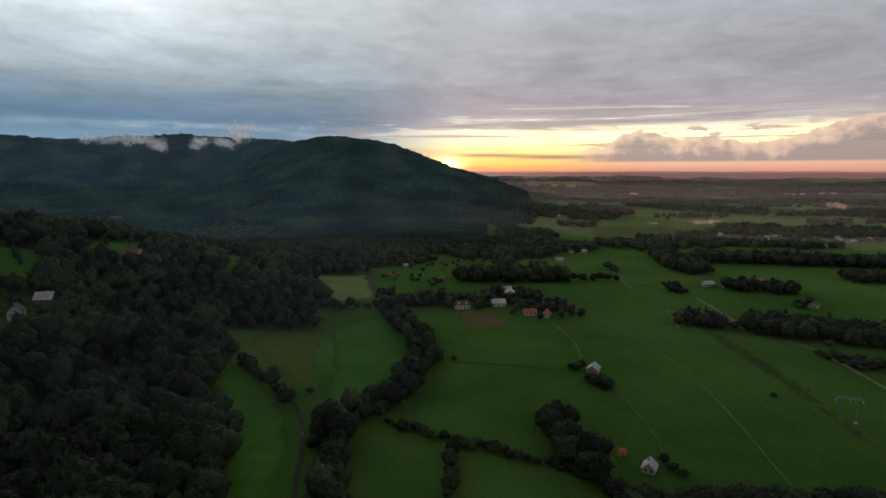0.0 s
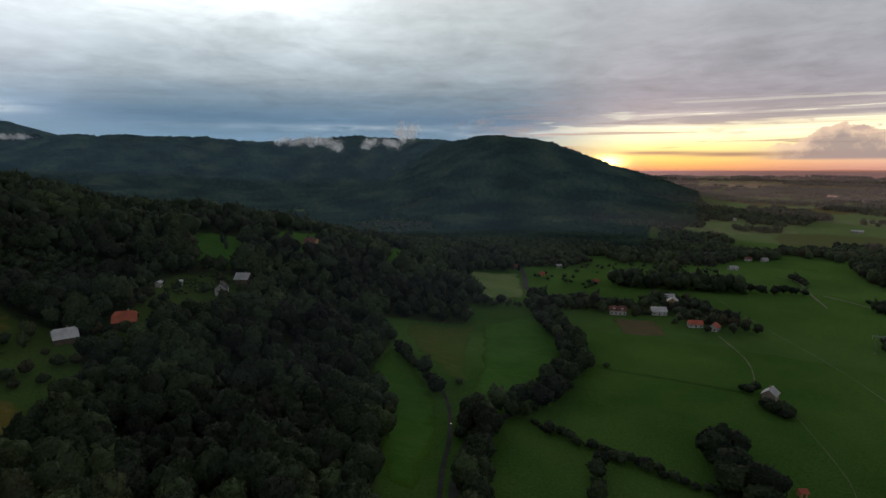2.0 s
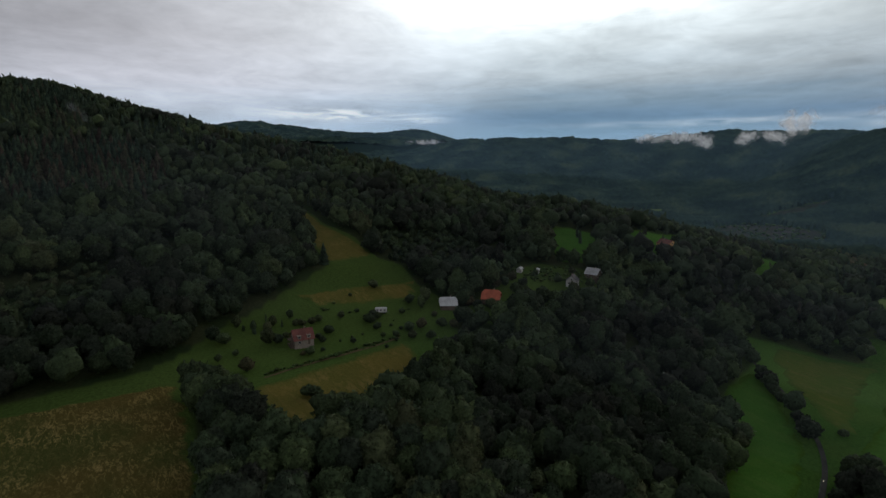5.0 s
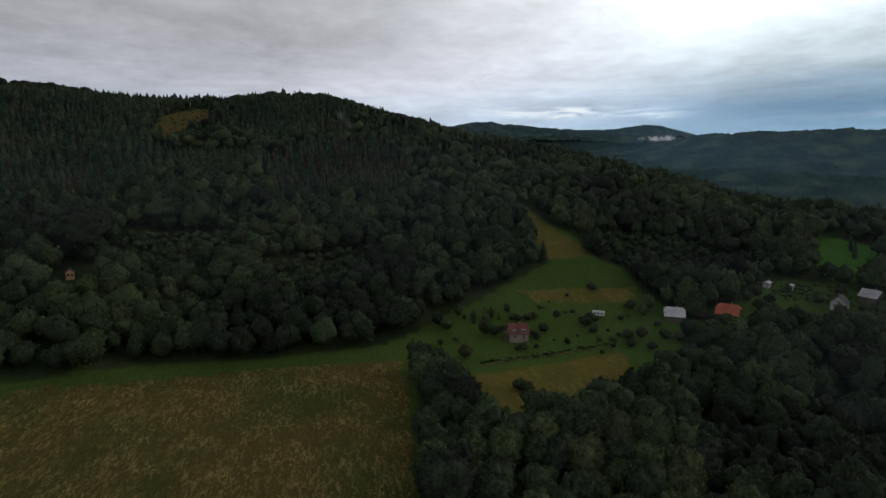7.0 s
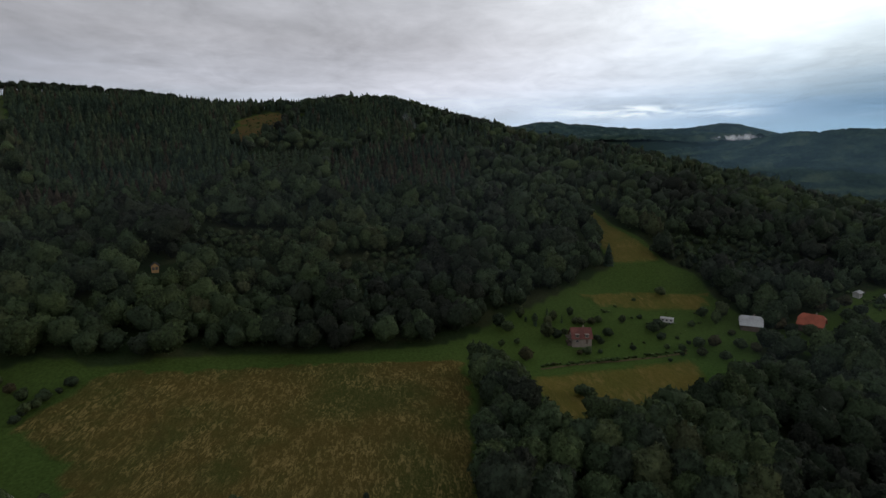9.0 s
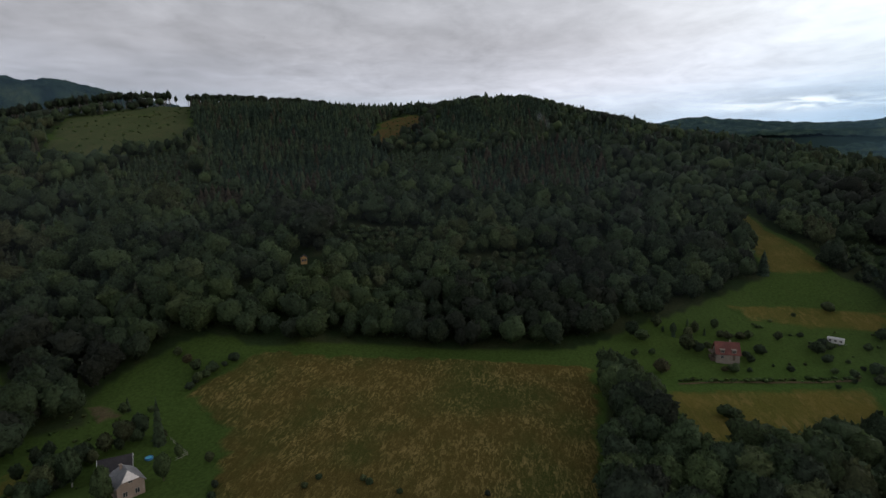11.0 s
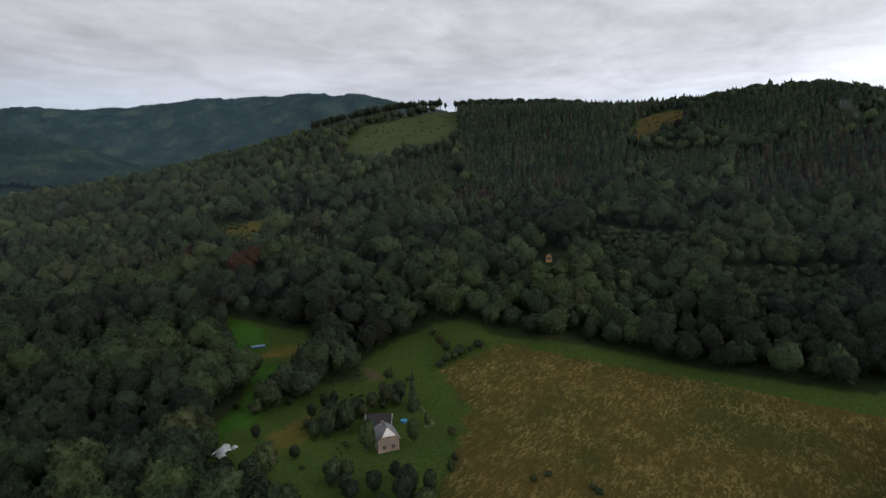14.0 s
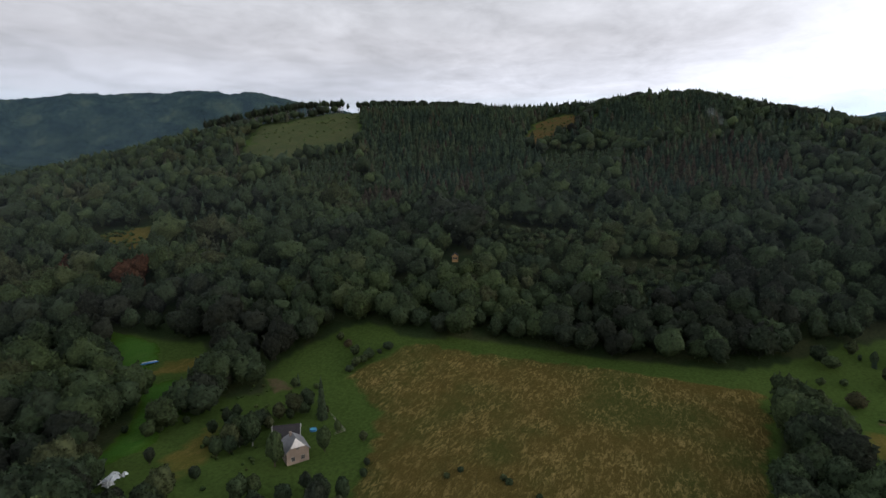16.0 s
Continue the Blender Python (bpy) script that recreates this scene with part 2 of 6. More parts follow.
def ground_material():
    mat = bpy.data.materials.new("grass_and_woodland_floor")
    mat.use_nodes = True
    g = Graph(mat.node_tree)
    p = g.node("ShaderNodeTexCoord").outputs["Object"]
    wide, mid, small = g.noise(p, 0.008, 3.0), g.noise(p, 0.045, 4.0), g.noise(p, 0.9, 5.0, 0.7)
    grass = g.mix(g.span(wide, 0.38, 0.62), (0.028, 0.064, 0.013, 1), (0.045, 0.090, 0.020, 1))
    grass = g.mix(g.span(mid, 0.42, 0.72, 0.0, 0.35), grass, (0.056, 0.088, 0.022, 1))
    hill = g.node("ShaderNodeAttribute", attribute_name="upland").outputs["Fac"]
    grass = g.mix(g.m("MULTIPLY", hill, 0.58), grass, (0.050, 0.067, 0.018, 1))
    # grass pales with distance: haze painted into its colour
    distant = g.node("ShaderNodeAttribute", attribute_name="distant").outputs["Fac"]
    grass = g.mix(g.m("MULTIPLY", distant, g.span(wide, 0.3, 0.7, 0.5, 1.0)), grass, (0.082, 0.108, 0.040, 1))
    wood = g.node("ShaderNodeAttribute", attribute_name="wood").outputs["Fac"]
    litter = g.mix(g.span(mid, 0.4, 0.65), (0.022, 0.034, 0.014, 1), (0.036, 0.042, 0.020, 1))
    # far woodland floor takes the bluish tone of the far forest
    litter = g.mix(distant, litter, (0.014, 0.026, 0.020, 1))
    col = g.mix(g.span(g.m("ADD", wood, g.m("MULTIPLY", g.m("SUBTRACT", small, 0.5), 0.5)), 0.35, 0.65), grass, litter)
    k = g.span(small, 0.25, 0.75, 0.72, 1.25)
    col = g.mix(1.0, col, g.xyz(k, k, k), "MULTIPLY")
    s = g.node("ShaderNodeBsdfPrincipled")
    g.put(s.inputs["Base Color"], col)
    s.inputs["Roughness"].default_value, s.inputs["Specular IOR Level"].default_value = 1.0, 0.0
    g.put(s.inputs["Sheen Weight"], g.span(hill, 0.0, 0.6, 0.14, 0.01))
    s.inputs["Sheen Roughness"].default_value = 0.3
    s.inputs["Sheen Tint"].default_value = (0.40, 0.80, 0.16, 1)
    b = g.node("ShaderNodeBump")
    b.inputs["Strength"].default_value, b.inputs["Distance"].default_value = 0.6, 0.5
    g.put(b.inputs["Height"], small)
    g.tree.links.new(b.outputs[0], s.inputs["Normal"])
    g.tree.links.new(s.outputs[0], g.node("ShaderNodeOutputMaterial").inputs[0])
    return mat


def crop(name, a, b, c, grain=0.35, swirl=0.0, bump=0.6, verge=(0.043, 0.072, 0.017)):
    """A field: two tones in broad patches and a third in short streaks."""
    mat = bpy.data.materials.new(name)
    mat.use_nodes = True
    g = Graph(mat.node_tree)
    p = g.node("ShaderNodeTexCoord").outputs["Object"]
    wide = g.noise(p, 0.03, 4.0, 0.6)
    m = g.node("ShaderNodeMapping")
    m.inputs["Rotation"].default_value, m.inputs["Scale"].default_value = (0, 0, 0.5), (0.33, 1.0, 1.0)
    g.put(m.inputs["Vector"], p)
    short = g.noise(m.outputs[0], grain, 5.0, 0.7, swirl)
    col = g.mix(g.span(wide, 0.38, 0.64), (*a, 1), (*b, 1))
    clump = g.span(g.noise(p, 0.09, 5.0, 0.7), 0.35, 0.65, 0.15, 1.0)
    col = g.mix(g.m("MULTIPLY", g.span(short, 0.46, 0.62, 0.0, 0.9), clump), col, (*c, 1))
    rim = g.node("ShaderNodeAttribute", attribute_name="rim").outputs["Fac"]
    ragged = g.span(g.m("ADD", rim, g.m("MULTIPLY", g.m("SUBTRACT", g.noise(p, 0.35, 4.0, 0.7), 0.5), 1.1)), 0.1, 0.75)
    col = g.mix(ragged, (*verge, 1), col)
    fine = g.noise(p, 2.2, 3.0, 0.7)
    k = g.span(fine, 0.2, 0.8, 0.7, 1.3)
    col = g.mix(1.0, col, g.xyz(k, k, k), "MULTIPLY")
    s = g.node("ShaderNodeBsdfPrincipled")
    g.put(s.inputs["Base Color"], col)
    s.inputs["Roughness"].default_value, s.inputs["Specular IOR Level"].default_value = 1.0, 0.0
    s.inputs["Sheen Weight"].default_value, s.inputs["Sheen Roughness"].default_value = 0.02, 0.3
    s.inputs["Sheen Tint"].default_value = (0.50, 0.75, 0.20, 1)
    bm_ = g.node("ShaderNodeBump")
    bm_.inputs["Strength"].default_value, bm_.inputs["Distance"].default_value = bump, 0.5
    g.put(bm_.inputs["Height"], short)
    g.tree.links.new(bm_.outputs[0], s.inputs["Normal"])
    g.tree.links.new(s.outputs[0], g.node("ShaderNodeOutputMaterial").inputs[0])
    return mat


M_GROUND = ground_material()
M_WHEAT = crop("ripe_corn", (0.068, 0.052, 0.016), (0.044, 0.048, 0.014), (0.19, 0.142, 0.052), 0.85, 1.2, 1.0)
M_DRY = crop("dry_grass", (0.096, 0.080, 0.021), (0.074, 0.072, 0.018), (0.14, 0.108, 0.036), 0.4, 0.5)
M_LUSH = crop("lush_meadow", (0.034, 0.088, 0.014), (0.042, 0.100, 0.018), (0.054, 0.104, 0.022), 0.2, 0.3, 0.3, (0.034, 0.068, 0.009))
M_FIELD = crop("pasture", (0.100, 0.145, 0.050), (0.125, 0.160, 0.060), (0.145, 0.168, 0.070), 0.08, 0.3, 0.2)
M_CUT = crop("felled_slope", (0.046, 0.060, 0.026), (0.058, 0.068, 0.031), (0.074, 0.070, 0.036), 0.25, 0.6)
M_RUST = crop("rusty_grass", (0.080, 0.056, 0.022), (0.066, 0.058, 0.022), (0.10, 0.062, 0.028), 0.25, 0.5)
M_STUBBLE = crop("stubble", (0.060, 0.078, 0.018), (0.048, 0.078, 0.016), (0.090, 0.088, 0.028), 0.3, 0.2)
M_EARTH = crop("turned_earth", (0.085, 0.068, 0.036), (0.095, 0.074, 0.040), (0.065, 0.056, 0.030), 0.6, 0.3)
M_LOGGED = crop("logged_slope", (0.046, 0.042, 0.034), (0.026, 0.034, 0.022), (0.080, 0.070, 0.058), 0.07, 1.6)
M_WET = crop("rushes_and_mud", (0.034, 0.062, 0.018), (0.036, 0.054, 0.021), (0.024, 0.038, 0.015), 0.5, 1.2)
M_FURROW = crop("pressed_corn", (0.060, 0.052, 0.017), (0.050, 0.050, 0.015), (0.11, 0.085, 0.032), 0.8, 0.5)
M_ROAD = material("old_asphalt", (0.036, 0.038, 0.034), 0.95, 0.6, 0.25, 0.15, spec=0.05)
M_TRACK = material("gravel_track", (0.088, 0.112, 0.045), 0.95, 0.7, 0.25, 0.3)
M_WALL = {
    "white": material("white_render", (0.44, 0.43, 0.41), 0.85, 0.8, 0.12, 0.1),
    "cream": material("cream_render", (0.22, 0.185, 0.15), 0.85, 0.8, 0.15, 0.1),
    "brick": material("pale_brick", (0.255, 0.200, 0.165), 0.9, 1.0, 0.2, 0.2),
    "ochre": material("ochre_render", (0.52, 0.30, 0.12), 0.85, 0.8, 0.15, 0.1),
    "wood": material("dark_boards", (0.10, 0.075, 0.055), 0.8, 1.0, 0.3, 0.3),
    "grey": material("grey_render", (0.34, 0.33, 0.31), 0.85, 0.8, 0.15, 0.1),
}
M_ROOF = {
    "grey": material("weathered_grey_sheets", (0.31, 0.31, 0.31), 0.7, 0.9, 0.22, 0.2),
    "white": material("pale_sheets", (0.40, 0.40, 0.39), 0.6, 0.7, 0.2, 0.15),
    "red": material("red_tiles", (0.36, 0.085, 0.05), 0.75, 1.2, 0.22, 0.4),
    "brown": material("brown_tiles", (0.135, 0.048, 0.038), 0.8, 1.2, 0.25, 0.4),
    "dark": material("dark_felt", (0.032, 0.028, 0.030), 0.75, 1.0, 0.25, 0.2),
    "slate": material("grey_slates", (0.17, 0.17, 0.175), 0.7, 0.9, 0.22, 0.2),
    "bright": material("bright_metal_sheet", (0.62, 0.58, 0.55), 0.5, 0.9, 0.12, 0.1),
    "orange": material("orange_tiles", (0.32, 0.085, 0.045), 0.75, 1.2, 0.2, 0.4),
}
M_GLASS = material("window_glass", (0.03, 0.035, 0.04), 0.12, 0.5, 0.1, 0.0, spec=0.6)
M_TRIM = material("white_joinery", (0.50, 0.50, 0.48), 0.5, 1.0, 0.08, 0.05)
M_BOARD = material("grey_boards", (0.30, 0.28, 0.25), 0.85, 1.0, 0.25, 0.2)
M_METAL = material("galvanised_steel", (0.20, 0.21, 0.21), 0.6, 1.0, 0.12, 0.05, metal=0.3)
M_CONCRETE = material("pale_concrete", (0.44, 0.43, 0.40), 0.9, 1.0, 0.15, 0.15)
M_BLUE = material("blue_plastic", (0.05, 0.19, 0.42), 0.45, 1.0, 0.1, 0.05)
M_WATER = material("pool_water", (0.10, 0.38, 0.52), 0.08, 0.8, 0.08, 0.05, spec=0.5)
M_SHEET = material("grey_white_tarpaulin", (0.52, 0.54, 0.56), 0.5, 1.4, 0.25, 0.3)


def glowing(name, colour, strength):
    mat = bpy.data.materials.new(name)
    mat.use_nodes = True
    g = Graph(mat.node_tree)
    e = g.node("ShaderNodeEmission")
    e.inputs[0].default_value, e.inputs[1].default_value = (*colour, 1), strength
    g.tree.links.new(e.outputs[0], g.node("ShaderNodeOutputMaterial").inputs[0])
    return mat


M_LIT = glowing("lit_window", (1.0, 0.55, 0.22), 0.9)
# ---------------------------------------------------------------- the lie of the land
# Each line follows a ridge, a foot or a valley floor: bearing (degrees left of +y), distance and height in metres.
LIE = {
    "valley_floor": [(-40, 250, 0), (-20, 300, 0), (-5, 250, 0), (12, 260, 0), (-40, 600, 0), (-15, 600, 0), (0, 600, 0),
                     (8, 560, 0), (-40, 1000, -2), (-20, 1000, -3), (-5, 850, 0), (0, 0, 12), (0, 150, 1), (-40, 120, 2)],
    "wooded_bank": [(22, 255, 0), (25, 160, 7), (40, 150, 18), (58, 130, 26), (70, 120, 31), (30, 300, 15), (20, 400, 2)],
    "terrace": [(37, 385, 37), (48, 310, 38), (53, 310, 36), (60, 280, 38), (69.6, 240, 34), (83.5, 210, 36.5), (86, 100, 34),
                (110, 105, 36), (123, 120, 38), (129.6, 150, 37), (147, 150, 38), (143.5, 230, 39), (116.7, 210, 46.8),
                (105, 225, 40), (123.4, 195, 40.5), (160, 170, 36), (160, 250, 42), (31, 500, 50)],
    "hillside": [(112, 290, 65), (60.5, 351, 56), (69, 456, 81), (117, 500, 114), (90, 500, 112), (140, 450, 88), (155, 450, 62)],
    "near_ridge": [(75, 740, 153), (66.5, 700, 134), (53.6, 680, 95), (47, 660, 72), (39.4, 640, 66), (27.3, 620, 38),
                   (20, 610, 20), (80.7, 760, 176), (84.9, 760, 188), (88, 760, 202), (96.4, 790, 200), (104.7, 800, 191),
                   (111, 800, 198), (122, 820, 200), (129, 830, 190), (132.5, 825, 179), (136, 805, 166), (146, 760, 125), (159, 720, 87), (172, 700, 70)],
    "behind_ridge": [(88, 1150, 150), (110, 1200, 150), (130, 1150, 110), (150, 1100, 60), (70, 1100, 85), (166, 1100, 40),
                     (45, 1000, 20), (30, 900, 5), (58, 1100, 30), (20, 850, 0), (140, 1800, 70), (156, 2200, 120), (162, 1700, 190), (158, 1650, 171), (153.3, 1580, 115), (148, 1450, 72), (168, 1750, 205)],
    "great_mountain": [(-7, 1400, 30), (-2.8, 1550, 77), (1.4, 1620, 130), (5, 1680, 173), (9.6, 1720, 201), (13, 1780, 198),
                       (17.1, 1550, 92), (21.3, 1420, 46), (26.6, 1280, 3), (16, 1950, 197), (22, 1950, 55), (27, 1800, 40), (33, 1550, 16), (34, 2050, 90),
                       (19, 2350, 226), (25.2, 2450, 244), (31, 2550, 226), (37, 2600, 215), (41, 2650, 240), (45.8, 2700, 248),
                       (50, 2700, 244), (56, 2650, 170), (-8, 900, -4), (0, 900, 0), (10, 900, 0), (20, 1000, 2), (30, 1200, 8),
                       (40, 1350, 20), (50, 1500, 40), (10, 3100, 120), (30, 3400, 150), (-6, 2600, 15)],
    "far_mountains": [(55.4, 3700, 346), (60, 3700, 325), (65.3, 3800, 340), (71.8, 3900, 407), (78, 3900, 370), (34, 3700, 272),
                      (165, 2800, 330), (158, 2800, 352), (146.7, 2800, 425), (137, 2750, 455), (132, 2700, 467), (128, 2700, 425),
                      (115, 2700, 300), (95, 2800, 250), (62, 2300, 110), (45, 3600, 150)],
    "plain_and_rest": [(-40, 2000, 0), (-20, 2000, 0), (-10, 2000, 0), (-40, 4800, 55), (-20, 4800, 55), (-9, 4800, 55),
                       (200, 800, 30), (240, 500, 12), (280, 600, 2), (310, 1000, 0), (200, 3000, 100), (260, 3000, 20),
                       (300, 4500, 40), (180, 4500, 250), (90, 4700, 300), (30, 4700, 120)],
}


def bearing(az, d):
    """Metres east and north of a point at a bearing in degrees left of +y and a distance."""
    return -math.sin(radians(az)) * d, math.cos(radians(az)) * d


CTRL = np.array([(*bearing(a, d), z) for line in LIE.values() for a, d, z in line])


def kernel(dx, dy):
    return np.sqrt(dx * dx + dy * dy + 35.0 ** 2)


WEIGHT = np.linalg.solve(kernel(CTRL[:, None, 0] - CTRL[None, :, 0], CTRL[:, None, 1] - CTRL[None, :, 1])
                         + np.eye(len(CTRL)) * -3.0, CTRL[:, 2] - 40.0)


def waves(x, y, seed, size):
    """Smooth rolling variation of about -1 to 1, as a sum of tilted waves."""
    rng = np.random.RandomState(seed)
    s = np.zeros_like(x)
    for i in range(9):
        a, k, p = rng.rand() * 6.283, 6.283 / (size * (0.5 + 1.3 * rng.rand())), rng.rand() * 6.283
        s = s + np.sin(k * (np.cos(a) * x + np.sin(a) * y) + p + 1.3 * np.sin(k * 0.7 * (np.cos(a + 1.9) * x + np.sin(a + 1.9) * y) + 2 * p))
    return s / 4.0


def ground_z(x, y):
    """Height of the ground at arrays (or numbers) x, y."""
    x, y = np.atleast_1d(np.asarray(x, float)), np.atleast_1d(np.asarray(y, float))
    out = np.empty(len(x))
    for i in range(0, len(x), 20000):
        s = slice(i, i + 20000)
        out[s] = 40.0 + kernel(x[s, None] - CTRL[None, :, 0], y[s, None] - CTRL[None, :, 1]) @ WEIGHT
    r = np.hypot(x, y)
    hilly = np.clip((out - 6.0) / 60.0, 0, 1)
    far = np.clip((r - 900) / 1500, 0, 1)
    out = out + hilly * (1.6 * waves(x, y, 3, 90.0) * np.clip(r / 300, 0.3, 1) + far * (24.0 * (0.55 - np.abs(waves(x, y, 5, 420.0))) + 7.0 * waves(x, y, 8, 800.0)))
    return out + 0.25 * waves(x, y, 7, 45.0)



# ---------------------------------------------------------------- outlines on the plan, metres east and north
MEADOW_TERRACE = [(-190, -104), (-215, -57), (-226, 26), (-235, 40), (-255, 61), (-276, 94), (-306, 140), (-416, 159), (-424, 177), (-309, 175),
                  (-300, 188), (-267, 182), (-244, 190), (-205, 163), (-181, 137), (-165, 100), (-158, 80), (-147, 58), (-148, 44), (-200, 51), (-203, 36),
                  (-180, 33), (-120, 25), (-60, 15), (-55, -60), (-74, -93), (-68, -110), (-80, -142), (-103, -150), (-117, -163), (-126, -187), (-152, -228),
                  (-158, -202), (-163, -181), (-143, -156), (-128, -143), (-138, -126), (-153, -140), (-170, -138), (-194, -126), (-196, -108)]
GARDENS = [(-248, 229), (-261, 257), (-266, 285), (-253, 302), (-232, 318), (-218, 296), (-205, 256), (-215, 222), (-207, 190), (-225, 176)]
SPUR_MEADOW = [(-319, 354), (-318, 380), (-291, 393), (-262, 349), (-251, 328), (-261, 305), (-285, 322)]
SPUR_TOP = [(-289, 420), (-290, 522), (-262, 470), (-240, 420), (-232, 385), (-255, 385)]
SPUR_FOOT = [(-235, 578), (-208, 582), (-180, 464), (-194, 467)]
CLEARCUT = [(-551, -491), (-662, -408), (-528, -325), (-482, -318), (-405, -344), (-405, -395)]
RIDGE_CLEARING = [(-535, -146), (-616, -153), (-690, -130), (-665, -88), (-599, -108), (-535, -122)]
LOGGED = [(-499, 997), (-473, 1054), (-414, 1073), (-326, 1030), (-284, 924), (-316, 864), (-364, 845), (-432, 894)]
HIGH_MEADOW = [(-795, 1183), (-738, 1231), (-652, 1102), (-718, 1119)]
HIGH_CLEARING = [(-501, 1145), (-446, 1232), (-388, 1298), (-395, 1191), (-450, 1107)]
DRY_CLEARING = [(-239, -371), (-262, -329), (-240, -296), (-205, -305)]
OPEN = [MEADOW_TERRACE, GARDENS, SPUR_MEADOW, SPUR_TOP, SPUR_FOOT, CLEARCUT, RIDGE_CLEARING, DRY_CLEARING]
HIGH_OPEN = [LOGGED, HIGH_MEADOW, HIGH_CLEARING]
HILL_WOOD = [(-50, 95), (-67, 144), (-81, 187), (-92, 236), (-113, 240), (-127, 318), (-150, 336), (-150, 362), (-92, 390), (-100, 404), (-122, 410), (-98, 444),
             (-134, 552), (-86, 592), (-88, 680), (-108, 800), (-150, 860), (-420, 830), (-560, 720), (-760, 460), (-880, 100), (-880, -300), (-800, -620), (-560, -780),
             (-200, -820), (40, -700), (40, -110), (-40, -90), (-40, -20), (-50, 10)]


def inside(poly, x, y):
    """Which of the points x, y lie within an outline."""
    odd = np.zeros(len(x), bool)
    for (x0, y0), (x1, y1) in zip(poly, poly[1:] + poly[:1]):
        if y0 != y1:
            odd ^= ((y0 > y) != (y1 > y)) & (x < (x1 - x0) * (y - y0) / (y1 - y0) + x0)
    return odd


def wooded(x, y):
    """1 under the hill woods and on the forested mountains, 0 on open ground."""
    r, a = np.hypot(x, y), np.degrees(np.arctan2(-x, y))
    w = inside(HILL_WOOD, x, y)
    for poly in OPEN:
        w &= ~inside(poly, x, y)
    z = ground_z(x, y)
    far = (r > 780) & ((z > 6 + 5 * waves(x, y, 21, 120.0)) | (a > -4.5)) & (a > -9)
    w = w | far | ((r > 820) & (a > 60) & (a < 179))
    for poly in HIGH_OPEN:
        w &= ~inside(poly, x, y)
    return w


def plain_mesh(name, verts, faces, mats=(), smooth=True):
    me = bpy.data.meshes.new(name)
    me.from_pydata(verts, [], faces)
    for m in mats:
        me.materials.append(m)
    me.polygons.foreach_set("use_smooth", [smooth] * len(me.polygons))
    me.update()
    return me


def add_attribute(me, name, values):
    me.attributes.new(name, "FLOAT", "POINT").data.foreach_set("value", np.asarray(values, np.float32))


def build_ground():
    a = np.concatenate([np.arange(-52, 178, 0.7), np.arange(178, 308, 2.5)])
    rings = [0.0] + list(12 * 1.03 ** np.arange(0, 204))
    rings = np.array([r for r in rings if r < 4930] + [4930.0])
    aa, rr = np.meshgrid(np.radians(a), rings, indexing="ij")
    x, y = (-np.sin(aa) * rr).ravel(), (np.cos(aa) * rr).ravel()
    z = ground_z(x, y)
    n, m = len(a), len(rings)
    i, j = np.meshgrid(np.arange(n), np.arange(m - 1), indexing="ij")
    k = (i + 1) % n
    faces = np.stack([i * m + j, i * m + j + 1, k * m + j + 1, k * m + j], -1).reshape(-1, 4)
    me = plain_mesh("ground", np.stack([x, y, z], 1).tolist(), faces.tolist(), [M_GROUND])
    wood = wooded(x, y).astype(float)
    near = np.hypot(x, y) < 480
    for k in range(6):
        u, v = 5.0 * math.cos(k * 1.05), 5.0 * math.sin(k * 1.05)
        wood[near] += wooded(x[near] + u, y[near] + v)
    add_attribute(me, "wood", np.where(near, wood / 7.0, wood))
    # how far out the painted haze of the grass has set in
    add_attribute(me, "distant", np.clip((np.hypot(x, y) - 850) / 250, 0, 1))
    add_attribute(me, "upland", np.clip((z - 22) / 14, 0, 1))
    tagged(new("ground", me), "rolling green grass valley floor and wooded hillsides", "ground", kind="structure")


build_ground()


def drape(name, outline, mat, label, category="field", step=7.0, lift=0.12, wobble=0.8, fade=6.0):
    """A piece of ground cover of its own that follows the land within an outline."""
    from mathutils.geometry import delaunay_2d_cdt
    rng = random.Random(len(outline) * 31 + int(outline[0][0]))
    ring = []
    for (x0, y0), (x1, y1) in zip(outline, outline[1:] + outline[:1]):
        n = max(1, int(math.hypot(x1 - x0, y1 - y0) / step))
        for i in range(n):
            t = i / n
            ring.append((x0 + (x1 - x0) * t + rng.uniform(-wobble, wobble), y0 + (y1 - y0) * t + rng.uniform(-wobble, wobble)))
    xs, ys = [p[0] for p in ring], [p[1] for p in ring]
    gx, gy = np.meshgrid(np.arange(min(xs), max(xs), step), np.arange(min(ys), max(ys), step))
    gx, gy = gx.ravel(), gy.ravel()
    keep = inside(ring, gx, gy)
    pts = [Vector(p) for p in ring] + [Vector(p) for p in zip(gx[keep], gy[keep])]
    edges = [(i, (i + 1) % len(ring)) for i in range(len(ring))]
    v, _, f, *_ = delaunay_2d_cdt(pts, edges, [], 1, 0.01)
    vx, vy = np.array([p[0] for p in v]), np.array([p[1] for p in v])
    raised = np.where((np.arange(len(v)) < len(ring)) & (wobble > 0.15), -0.06, lift + np.hypot(vx, vy) * 0.0003)
    vz = ground_z(vx, vy) + raised
    ob = new(name, plain_mesh(name, list(zip(vx, vy, vz)), [tuple(t) for t in f], [mat]))
    rx, ry = np.array(ring).T
    inset = np.sqrt(((vx[:, None] - rx) ** 2 + (vy[:, None] - ry) ** 2).min(1))
    add_attribute(ob.data, "rim", np.clip(inset / fade, 0, 1) if 0.15 < wobble < 5 else np.ones(len(v)))
    return tagged(ob, label, category, kind="structure")


